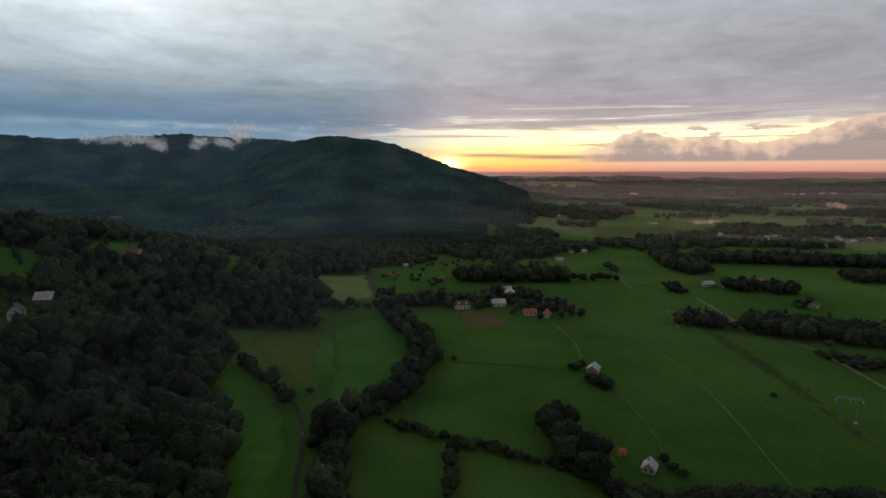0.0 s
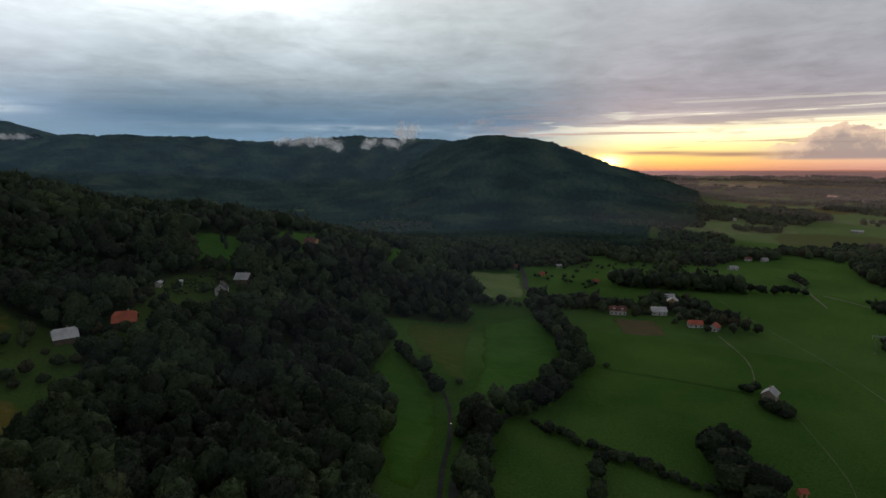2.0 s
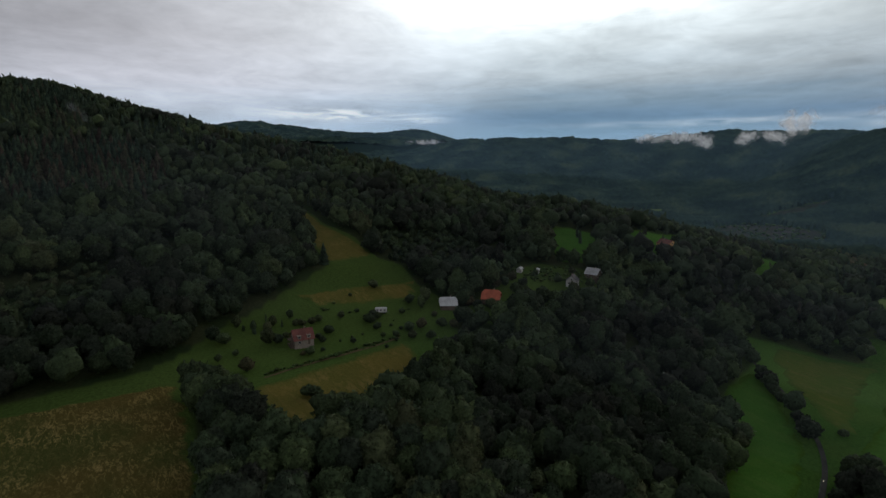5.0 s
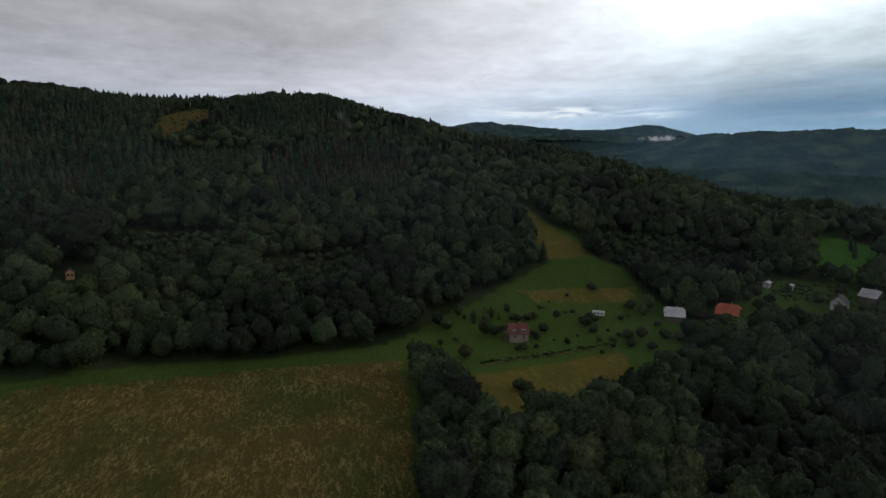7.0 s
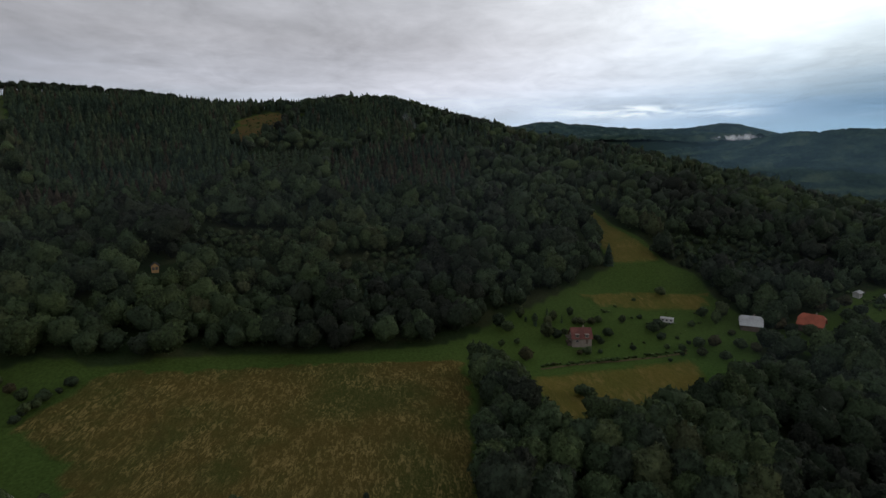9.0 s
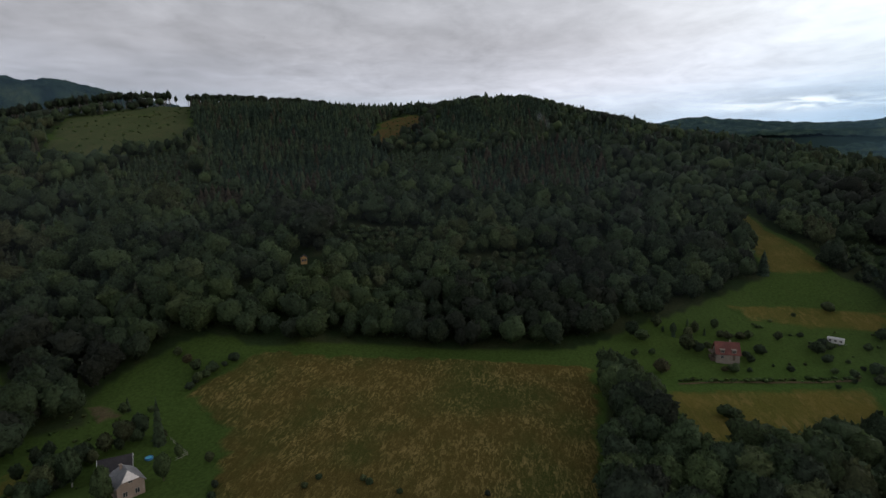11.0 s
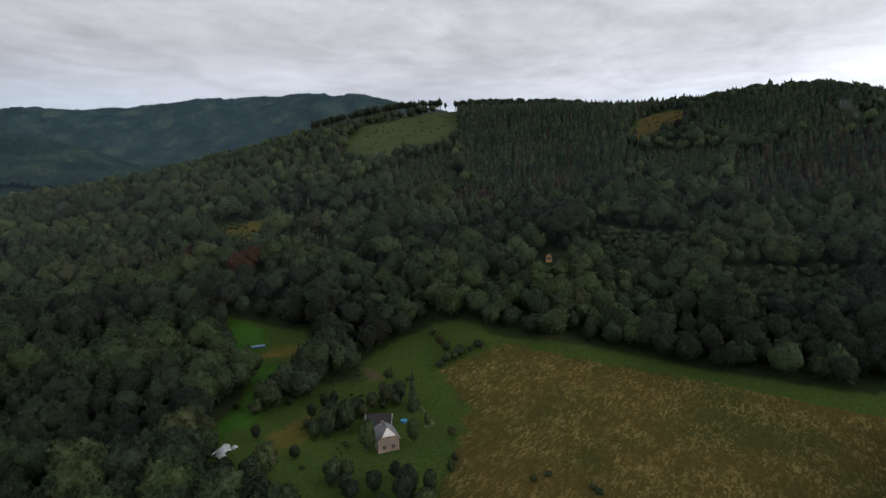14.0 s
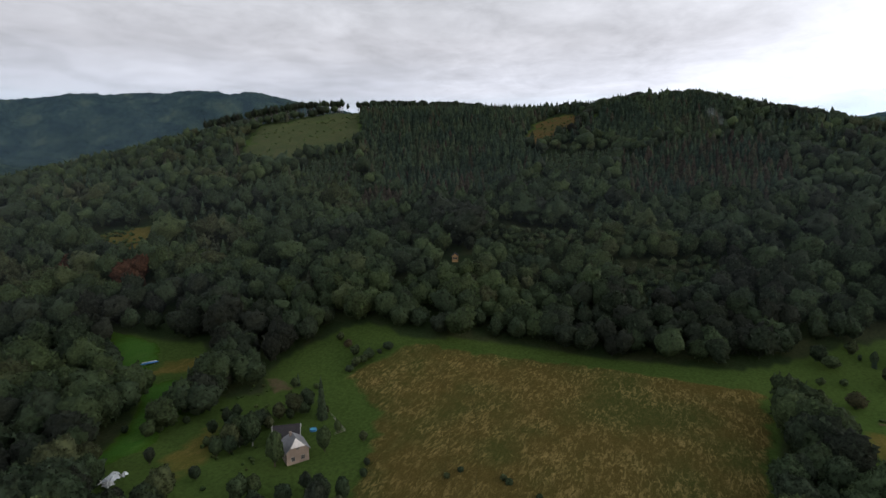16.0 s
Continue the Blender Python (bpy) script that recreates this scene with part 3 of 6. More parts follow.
def ribbon(points, width, seed=0, wander=0.0):
    """The outline of a strip along a line, smoothed through its points."""
    p = np.array(points, float)
    for _ in range(2):
        q = [p[0]]
        for a, b in zip(p[:-1], p[1:]):
            q += [a * 0.75 + b * 0.25, a * 0.25 + b * 0.75]
        p = np.array(q + [p[-1]])
    d = np.gradient(p, axis=0)
    n = np.stack([-d[:, 1], d[:, 0]], 1) / np.maximum(np.hypot(d[:, 0], d[:, 1]), 1e-6)[:, None]
    rng = np.random.RandomState(seed)
    w = width / 2 * (1 + wander * rng.randn(len(p), 1))
    return [tuple(c) for c in p + n * w] + [tuple(c) for c in (p - n * w)[::-1]]


ALLEY = [(-52, 480), (-44, 435), (-18, 365), (-11, 314), (-23, 258), (-38, 238), (-49, 224), (-50, 195), (-46, 167), (-30, 120)]
LANE = [(-190, 350), (-149, 330), (-126, 316), (-101, 291), (-80, 264), (-67, 240), (-58, 208), (-54, 181), (-46, 150)]
drape("wheat_field", [(-191, -95), (-157, -109), (-140, -84), (-122, -77), (-100, -69), (-62, -52), (-62, 4), (-124, 24), (-181, 32), (-211, 34), (-211, 12),
                      (-210, -22), (-205, -55), (-196, -72)], M_WHEAT, "ripe golden corn field with wind-laid patches on the terrace", "field", 4.0, 0.35, 1.6, 4.0)
drape("tramline", ribbon([(-181, -81), (-164, -70), (-148, -61), (-128, -54), (-112, -49)], 0.32, 30, 0.2), M_FURROW, "dark wheel track pressed into the corn", "track", 3, 0.50, 0.1)
drape("tramline", ribbon([(-172, -65), (-151, -54), (-131, -46), (-114, -41)], 0.32, 31, 0.2), M_FURROW, "dark wheel track pressed into the corn", "track", 3, 0.50, 0.1)
drape("dry_meadow", [(-421, 160), (-422, 176), (-360, 172), (-309, 177), (-306, 140), (-357, 146)], M_DRY, "golden dry grass tongue running up between woods", "meadow", 6, 0.2)
drape("dry_meadow", [(-276, 105), (-278, 142), (-276, 182), (-259, 179), (-256, 138), (-260, 110)], M_DRY, "patch of mown golden grass above the cottages", "meadow", 6, 0.2, 2.5)
drape("dry_meadow", [(-198, 57), (-208, 108), (-214, 138), (-190, 130), (-170, 98), (-160, 76), (-150, 54)], M_DRY, "brownish dry meadow below the cottage track", "meadow", 6, 0.2)
drape("garden_plot", [(-148, -137), (-150, -131), (-145, -119), (-139, -125)], M_EARTH, "small dug brown garden plot", "garden plot", 3, 0.15, 0.2, 2.5)
drape("dry_meadow", [(-130, -181), (-146, -187), (-158, -173), (-149, -163), (-138, -170)], M_DRY, "mown yellow strip in the forest meadow", "meadow", 4, 0.15)
drape("dry_meadow", [(-92, -126), (-112, -131), (-131, -134), (-107, -114), (-84, -108)], M_DRY, "rough dry grass beside the cottage garden", "meadow", 4, 0.15, 1.5)
drape("lush_meadow", [(-126, -187), (-152, -226), (-157, -202), (-146, -188), (-130, -181)], M_LUSH, "bright green forest meadow", "meadow", 5, 0.1)
drape("lush_meadow", [(-80, -142), (-103, -150), (-117, -163), (-128, -178), (-138, -168), (-120, -145), (-96, -132)], M_LUSH, "bright green grass path between trees", "meadow", 5, 0.1)
drape("felled_slope", CLEARCUT, M_CUT, "greenish felled slope with young growth below the ridge", "clearing", 9, 0.3)
drape("ridge_clearing", RIDGE_CLEARING, M_RUST, "orange-brown grassy clearing below the ridge", "clearing", 9, 0.3)
drape("dry_meadow", DRY_CLEARING, M_DRY, "small yellowish clearing in the forest", "clearing", 8, 0.3)
drape("spur_meadow", SPUR_MEADOW, M_LUSH, "bright green pasture on the wooded spur", "meadow", 8, 0.2)
drape("spur_meadow", SPUR_TOP, M_LUSH, "bright green pasture on the wooded spur", "meadow", 8, 0.2)
drape("spur_meadow", SPUR_FOOT, M_LUSH, "bright green pasture on the wooded spur", "meadow", 8, 0.2)
drape("logged_slope", LOGGED, M_LOGGED, "grey-brown logged slope with brash on the mountain", "clearing", 20, 0.5, 4.0)
drape("mountain_meadow", HIGH_MEADOW, M_FIELD, "small pale meadow high on the mountain", "meadow", 20, 0.5, 4.0)
drape("mountain_meadow", HIGH_CLEARING, M_LOGGED, "grassy clearing on the forested mountain", "clearing", 20, 0.5, 4.0)
# valley
drape("stubble_strip", [(-133, 366), (-88, 386), (-84, 340), (-72, 290), (-66, 272), (-74, 272), (-92, 292), (-127, 337)], M_STUBBLE, "straw-coloured mown strip in the valley meadow", "field", 7, 0.12, 2.0)
drape("lush_meadow", [(-84, 390), (-48, 440), (-24, 370), (-18, 316), (-30, 268), (-62, 252), (-64, 300)], M_LUSH, "rich green valley meadow beside the tree-lined lane", "meadow", 8, 0.12)
drape("lush_meadow", [(-118, 262), (-125, 312), (-102, 282), (-76, 245), (-64, 205), (-58, 160), (-72, 168)], M_LUSH, "long green meadow between forest and lane", "meadow", 8, 0.12)
drape("ploughed_field", [(12, 440), (46, 442), (49, 401), (20, 396)], M_EARTH, "brown ploughed plot beside the farmhouses", "field", 7, 0.14, 0.8, 2.5)
drape("pasture", [(-134, 549), (-84, 584), (-62, 481), (-101, 457)], M_FIELD, "pale green pasture by the village road", "meadow", 9, 0.12)
drape("wet_ground", [(191, 385), (200, 362), (196, 297), (190, 244), (184, 200), (177, 205), (184, 244), (186, 290), (186, 338)], M_WET, "dark rushy drainage strip across the meadow", "marsh", 6, 0.12, 2.2)
drape("field_track", ribbon([(103, 530), (125, 417), (137, 363), (142, 310), (140, 264), (133, 212), (128, 180)], 0.6, 1, 0.25), M_TRACK, "faint pale footpath across the meadow", "path", 6, 0.16, 0.1)
drape("field_track", ribbon([(84, 408), (92, 358), (85, 316)], 1.1, 2, 0.25), M_TRACK, "worn pale track to the lone house", "path", 6, 0.16, 0.1)
drape("field_track", ribbon([(92, 275), (94, 222), (88, 196)], 0.35, 3, 0.25), M_TRACK, "faint pale footpath across the meadow", "path", 6, 0.16, 0.1)
drape("field_track", ribbon([(-3, 329), (5, 318), (33, 313), (59, 305), (76, 299)], 0.7, 12, 0.25), M_WET, "faint trodden line along a ditch across the meadow", "path", 6, 0.16, 0.1)
drape("farm_road", ribbon([(200, 560), (237, 498), (223, 374), (243, 349), (241, 310), (236, 260)], 3.0, 4, 0.1), M_TRACK, "pale gravel farm road along the wood", "road", 6, 0.16, 0.1)
drape("lane", ribbon(LANE, 1.9, 5, 0.03), M_ROAD, "narrow grey asphalt lane below the forest", "road", 6, 0.18, 0.05)
drape("village_road", ribbon([(-95, 640), (-83, 596), (-74, 563), (-70, 523), (-56, 494), (-50, 468)], 5.5, 6, 0.05), M_ROAD, "grey asphalt village road", "road", 6, 0.18, 0.05)
drape("lane", ribbon(ALLEY, 4.0, 7, 0.03), M_ROAD, "narrow asphalt lane inside a tree avenue", "road", 6, 0.18, 0.05)
drape("field_track", ribbon([(190, 660), (201, 633), (190, 563), (186, 511)], 2.2, 8, 0.15), M_TRACK, "pale farm track between hedges", "path", 6, 0.18, 0.1)
drape("garden_track", ribbon([(-204.4, 64.4), (-207.4, 78.4), (-210.4, 93.4), (-212.4, 111.4), (-214.4, 125.4), (-216.4, 135.4)], 1.2, 9, 0.2), M_EARTH, "earth bank and track below the cottage", "path", 4, 0.2, 0.1)
# fields of the far plain
for i, (a0, a1, d0, d1, kind) in enumerate([(-7, -17, 1110, 1330, 1), (-16, -27, 1000, 1160, 0), (-26, -36, 960, 1080, 0), (-22, -34, 1330, 1560, 1), (-33, -46, 1240, 1420, 1),
                                            (-14, -21, 1640, 1900, 2), (-24, -33, 1750, 2000, 0), (-34, -47, 1650, 1950, 1), (-10, -17, 2150, 2400, 2), (-20, -30, 2300, 2550, 1),
                                            (-32, -45, 2400, 2700, 2), (-9, -19, 2800, 3100, 0), (-22, -36, 3000, 3300, 2), (-38, -48, 3200, 3600, 1), (-12, -26, 3600, 3850, 2)]):
    edge = [bearing(a0, d0), bearing((a0 + a1) / 2, d0 * 0.96), bearing(a1, d0 * 1.02), bearing(a1 - 0.5, d1), bearing((a0 + a1) / 2, d1 * 1.03), bearing(a0 + 0.6, d1 * 0.98)]
    drape("far_field", edge, (M_STUBBLE, M_FIELD, M_DRY)[kind], ("green", "pale green", "straw-yellow")[kind] + " field on the far plain", "field", 60.0, 0.2, 6.0)

# ---------------------------------------------------------------- trees


def ico(level):
    bm = bmesh.new()
    bmesh.ops.create_icosphere(bm, subdivisions=level, radius=1.0)
    v = np.array([p.co[:] for p in bm.verts])
    f = np.array([[p.index for p in t.verts] for t in bm.faces])
    bm.free()
    return v, f


def join(pieces):
    vs, fs, n = [], [], 0
    for v, f in pieces:
        vs.append(v)
        fs.append(f + n)
        n += len(v)
    return np.concatenate(vs), np.concatenate(fs)


def broadleaf(seed, level, lobes, sprays=0, spray=0.03, rough=0.05, bell=0.22, peak=0.0):
    """A crown one wide and one high: a closed dome swelling into many leafy lobes, with loose sprays on it."""
    rng = np.random.RandomState(seed)
    v, f = ico(level)
    way = rng.randn(lobes, 3)
    way[:, 2] = np.abs(way[:, 2]) * 0.9 - 0.35
    way /= np.linalg.norm(way, axis=1)[:, None]
    tight, push = 30.0 * (lobes / 14.0) * rng.uniform(0.7, 1.4, lobes), rng.uniform(0.45, 1.0, lobes)
    swell = (push * np.exp((v @ way.T - 1) * tight)).max(1)
    limbs = rng.randn(5, 3)
    limbs[:, 2] = np.abs(limbs[:, 2]) * 0.8 - 0.2
    limbs /= np.linalg.norm(limbs, axis=1)[:, None]
    bough = (rng.uniform(0.5, 1.0, 5) * np.exp((v @ limbs.T - 1) * 4.5)).max(1)
    r = 0.56 + 0.26 * bough + 0.26 * swell + rough * rng.randn(len(v))
    lean = rng.uniform(-0.10, 0.10, 2)
    p = v * r[:, None] * 0.5
    z = np.clip(p[:, 2] + 0.46, 0.0, 1.1)
    slim = np.where(z < 0.42, 1 - bell * ((0.42 - z) / 0.42) ** 1.5, 1 - peak * np.clip((z - 0.42) / 0.6, 0, 1) ** 1.3)
    p = np.stack([p[:, 0] * slim + lean[0] * z, p[:, 1] * slim + lean[1] * z, z], 1)
    keep = p[f].mean(1)[:, 2] > 0.07
    used = np.unique(f[keep])
    remap = np.full(len(v), -1)
    remap[used] = np.arange(len(used))
    pieces = [(p[used], remap[f[keep]])]
    if sprays:
        c = p[f[keep]][rng.choice(int(keep.sum()), sprays)]
        k = rng.dirichlet((1.0, 1.0, 1.0), sprays)
        at = (c * k[:, :, None]).sum(1)
        way = at - [0, 0, 0.42]
        way /= np.linalg.norm(way, axis=1)[:, None]
        at = at + way * rng.uniform(-0.012, 0.03, sprays)[:, None]
        face = way + 0.65 * rng.randn(sprays, 3)
        u = np.cross(face, rng.randn(sprays, 3))
        u /= np.linalg.norm(u, axis=1)[:, None]
        w = np.cross(face, u) / np.linalg.norm(face, axis=1)[:, None]
        size = spray * rng.uniform(0.55, 1.5, (sprays, 1))
        v3 = np.stack([at - u * size, at + u * size, at + w * size * 1.5 + way * size * 0.5], 1)
        pieces.append((v3.reshape(-1, 3), np.arange(sprays * 3).reshape(-1, 3)))
    return join(pieces)


def conifer(seed, tiers, points):
    """A spruce one wide and one high: drooping tiers of boughs with ragged tips."""
    rng = np.random.RandomState(seed)
    pieces = []
    for i in range(tiers):
        t = i / tiers
        z, r, h = 0.04 + 0.82 * t, 0.5 * (1 - t) ** 0.66, 2.1 / tiers
        a = np.arange(points * 2) * math.pi / points + rng.uniform(0, 6)
        rad = r * np.where(np.arange(points * 2) % 2, rng.uniform(0.62, 0.8, points * 2), rng.uniform(0.88, 1.15, points * 2))
        ring = np.stack([np.cos(a) * rad, np.sin(a) * rad, np.full(points * 2, z) - 0.04 * (rad / 0.5) + rng.uniform(-0.01, 0.01, points * 2)], 1)
        v = np.concatenate([ring, [[0, 0, min(1.0, z + h * 0.75)]]])
        k = np.arange(points * 2)
        pieces.append((v, np.stack([k, (k + 1) % (points * 2), np.full_like(k, points * 2)], 1)))
    return join(pieces)


def canopy(seed):
    """The rounded top of a far tree."""
    rng = np.random.RandomState(seed)
    bm = bmesh.new()
    bmesh.ops.create_icosphere(bm, subdivisions=1, radius=0.5)
    v = np.array([p.co[:] for p in bm.verts])
    f = np.array([[p.index for p in t.verts] for t in bm.faces])
    bm.free()
    up = v[f].mean(1)[:, 2] > -0.12
    v = v * (1 + 0.35 * (rng.rand(len(v), 1) - 0.5)) + [0, 0, 0.5]
    used = np.unique(f[up])
    remap = np.full(len(v), -1)
    remap[used] = np.arange(len(used))
    return v[used], remap[f[up]]


def mass(name, kinds, trees, mats, label, category="forest"):
    """Many trees as one mesh. trees: x, y, z, width, height, kind, tint."""
    rng = np.random.RandomState(len(trees))
    trees = np.asarray(trees)
    vs, fs, ts, ms, n = [], [], [], [], 0
    for k, (v, f, slot) in enumerate(kinds):
        t = trees[trees[:, 5] == k]
        if not len(t):
            continue
        a = rng.rand(len(t)) * 6.283
        c, s = np.cos(a)[:, None], np.sin(a)[:, None]
        x = (v[None, :, 0] * c - v[None, :, 1] * s) * t[:, 3:4] + t[:, 0:1]
        y = (v[None, :, 0] * s + v[None, :, 1] * c) * t[:, 3:4] + t[:, 1:2]
        z = v[None, :, 2] * t[:, 4:5] + t[:, 2:3]
        vs.append(np.stack([x, y, z], -1).reshape(-1, 3))
        fs.append((f[None] + (np.arange(len(t)) * len(v))[:, None, None]).reshape(-1, 3) + n)
        ts.append(np.repeat(t[:, 6], len(v)))
        ms.append(np.full(len(f) * len(t), slot))
        n += len(v) * len(t)
    vs, fs, ts, ms = np.concatenate(vs), np.concatenate(fs), np.concatenate(ts), np.concatenate(ms)
    me = bpy.data.meshes.new(name)
    me.vertices.add(len(vs))
    me.vertices.foreach_set("co", vs.astype(np.float32).ravel())
    me.loops.add(fs.size)
    me.loops.foreach_set("vertex_index", fs.astype(np.int32).ravel())
    me.polygons.add(len(fs))
    me.polygons.foreach_set("loop_start", np.arange(len(fs), dtype=np.int32) * 3)
    for m in mats:
        me.materials.append(m)
    me.polygons.foreach_set("material_index", ms.astype(np.int32))
    me.polygons.foreach_set("use_smooth", np.ones(len(fs), bool))
    me.update()
    add_attribute(me, "tint", ts)
    return tagged(new(name, me), label, category, kind="stuff")


def scatter(x0, x1, y0, y1, step, seed):
    rng = np.random.RandomState(seed)
    gx, gy = np.meshgrid(np.arange(x0, x1, step), np.arange(y0, y1, step * 0.9))
    gx[1::2] += step / 2
    gx, gy = gx.ravel(), gy.ravel()
    return gx + rng.uniform(-0.42, 0.42, len(gx)) * step, gy + rng.uniform(-0.42, 0.42, len(gy)) * step


def spruce_share(x, y):
    """How much of the mixed wood is spruce: little by the meadows, more on the upper slopes."""
    r = np.hypot(x, y)
    a = np.degrees(np.arctan2(-x, y)) + 2.5 * waves(x, y, 33, 110.0)
    share = np.clip((r - 420) / 260, 0, 1) * np.clip(0.25 + 0.8 * waves(x, y, 31, 150.0), 0, 1) * 0.6
    share = np.where((a > 55) & (r > 560), np.maximum(share, 0.45), share)
    share = np.where((a > 60) & (a < 104) & (r > 620), 0.6, share)
    share = np.where((a > 60) & (a < 97) & (r > 700), 0.2, share)
    share = np.where((a > 121) & (a < 150) & (r > 480), 0.35, share)
    share = np.where((a > 130) & (a < 140) & (r > 330) & (r < 420), 0.6, share)
    return share + 0.03


def row_trees(line, width, step, seed, height, wide):
    """Trees along a hedge or belt: x, y, height, crown width."""
    step = step * 0.72 if step >= 6.5 else step * 0.8
    rng = np.random.RandomState(seed)
    out = []
    for (x0, y0), (x1, y1) in zip(line, line[1:]):
        ln = math.hypot(x1 - x0, y1 - y0)
        rows = max(1, int(width / step))
        for i in range(max(1, int(ln / step) if rows == 1 else int(ln * width / step ** 2 * (1.9 if width > 15 and step < 9.5 else 1.3)))):
            t, o = rng.rand() if rows > 1 else (i + 0.5 + rng.uniform(-0.3, 0.3)) / max(1, int(ln / step)), rng.uniform(-0.5, 0.5) * width
            k = rng.uniform(0.55, 1.35)
            out.append((x0 + (x1 - x0) * t - (y1 - y0) / ln * o, y0 + (y1 - y0) * t + (x1 - x0) / ln * o, height * k, wide * k * rng.uniform(0.85, 1.15)))
    return out


# prototypes
PEAKS = (0.0, 0.3, 0.1, 0.55, 0.0, 0.2)
HI = [broadleaf(100 + i, 3, 22 + 5 * i, 1150, 0.029, 0.05, 0.25, PEAKS[i]) for i in range(6)]
MID = [broadleaf(200 + i, 3, 16 + 3 * i, 160, 0.046, 0.06, 0.22, PEAKS[i]) for i in range(6)]
LOW = [broadleaf(300 + i, 3, 14 + 2 * i, 50, 0.07, 0.105, 0.22, PEAKS[i]) for i in range(6)]
DIM = [broadleaf(340 + i, 2, 9 + i, 10, 0.11, 0.10, 0.22, PEAKS[i]) for i in range(6)]
FIR_HI = [conifer(400 + i, 13, 9) for i in range(2)]
FIR_MID = [conifer(410 + i, 9, 7) for i in range(3)]
FIR_LOW = [conifer(420 + i, 5, 5) for i in range(3)]
FAR = [canopy(500 + i) for i in range(4)]

rng = np.random.RandomState(11)

# stands of their own kind on the hill: spruce, half-dead spruce, young plantation, low thicket
SPRUCE = [[(-563, -343), (-640, -420), (-745, -345), (-775, -230), (-780, -140), (-700, -158), (-610, -152), (-510, -131), (-496, -112), (-425, -117), (-394, -133), (-361, -165), (-348, -176), (-383, -210), (-409, -232), (-411, -248), (-484, -298)],
          [(-600, -95), (-690, -60), (-740, 20), (-690, 60), (-600, 30), (-560, -40)]]
DYING = [[(-509, -46), (-560, 0), (-585, 70), (-500, 90), (-440, 60), (-405, -29)], [(-352, -170), (-400, -190), (-430, -150), (-395, -128)], [(-330, -215), (-370, -205), (-350, -170), (-310, -190)]]
YOUNG = [[(-518, -114), (-538, -53), (-478, -52), (-454, -89), (-472, -106)], [(-404, -250), (-470, -300), (-420, -320), (-340, -280), (-335, -225), (-380, -215)], [(-300, -300), (-330, -330), (-390, -330), (-350, -285)]]
THICKET = [[(-330, -110), (-350, -50), (-312, -38), (-276, -78), (-282, -98)], [(-300, 178), (-345, 190), (-330, 250), (-285, 262), (-275, 205)], [(-300, -40), (-330, 20), (-300, 30), (-268, -20)], [(-75, -124), (-62, -108), (-80, -102), (-90, -112)]]


def among(polys, x, y):
    hit = np.zeros(len(x), bool)
    for poly in polys:
        hit |= inside(poly, x, y)
    return hit


# the hill woods
wx, wy = [], []
for lo, hi, step, seed in ((88, 260, 7.6, 1), (260, 345, 9.0, 2), (345, 840, 10.2, 3), (270, 840, 5.6, 4)):
    sx, sy = scatter(-870, 30, -800, 830, step, seed)
    r, a = np.hypot(sx, sy), np.degrees(np.arctan2(-sx, sy))
    k = (r >= lo) & (r < hi + (60 if hi > 800 else 0) * (a < 30)) & (a > 5) & (a < 178)
    k &= ~((r > 772) & (a > 97) & (a < 137.5))
    k[k] = wooded(sx[k], sy[k]) & (among(SPRUCE + DYING + YOUNG + THICKET, sx[k], sy[k]) == (step < 6))
    wx.append(sx[k])
    wy.append(sy[k])
wx, wy = np.concatenate(wx), np.concatenate(wy)
wr, wa_ = np.hypot(wx, wy), np.degrees(np.arctan2(-wx, wy))
stand, dying, young, low_growth = (among(q, wx, wy) for q in (SPRUCE, DYING, YOUNG, THICKET))
low_growth &= ~stand
fir = np.where(stand | dying, 1.0, np.where(young, 0.9, np.where(low_growth, 0.05, spruce_share(wx, wy))))
fir = rng.rand(len(wx)) < fir
grow = 1 + 0.20 * waves(wx, wy, 41, 60.0)
wh = np.where(fir, rng.uniform(8.5, 16.5, len(wx)), rng.uniform(12, 18.5, len(wx)) * grow)
ww = np.where(fir, wh * np.where(stand | dying, rng.uniform(0.5, 0.72, len(wx)), rng.uniform(0.42, 0.58, len(wx))), np.clip(wh * rng.uniform(0.68, 0.98, len(wx)), 7, 17))
# here and there an old broad crown
old = (~fir) & (wr > 300) & (wr < 560) & (rng.rand(len(wx)) < 0.12)
wh, ww = np.where(old, wh * 1.2, wh), np.where(old, ww * 1.5, ww)
wh, ww = np.where(young, rng.uniform(4.5, 8, len(wx)), wh), np.where(young, rng.uniform(4.2, 5.8, len(wx)), ww)
wh, ww = np.where(low_growth, rng.uniform(4, 7.5, len(wx)), wh), np.where(low_growth, rng.uniform(4.5, 7.5, len(wx)), ww)
# the ridge top carries lower, wind-clipped crowns
wh = wh * np.where((wr > 700) & ~fir, 0.85, 1.0)
wz = ground_z(wx, wy) - 0.3
wt = 0.36 + 0.14 * np.clip((wa_ - 108) / 12, 0, 1) * np.clip((wr - 280) / 80, 0, 1) + 0.30 * waves(wx, wy, 51, 150.0) + rng.uniform(-0.24, 0.24, len(wx))
wt = wt - 0.06 * np.clip((75 - wa_) / 15, 0, 1) * (wr < 520)
wt = np.clip(np.where(young, 0.62 + rng.uniform(-0.12, 0.12, len(wx)), wt + 0.12 * low_growth), 0, 0.83)
rusty = rng.rand(len(wx)) < np.where(dying, 0.32, np.where(stand, 0.05, np.where(fir, 0.03, 0.0)))
wt = np.where(rusty, np.where(fir, rng.uniform(0.85, 1.0, len(wx)), rng.uniform(0.93, 1.0, len(wx))), wt)
wt = np.where((np.hypot(wx + 183, wy + 255) < 9) | (np.hypot(wx + 182, wy + 302) < 10), 1.0, wt)

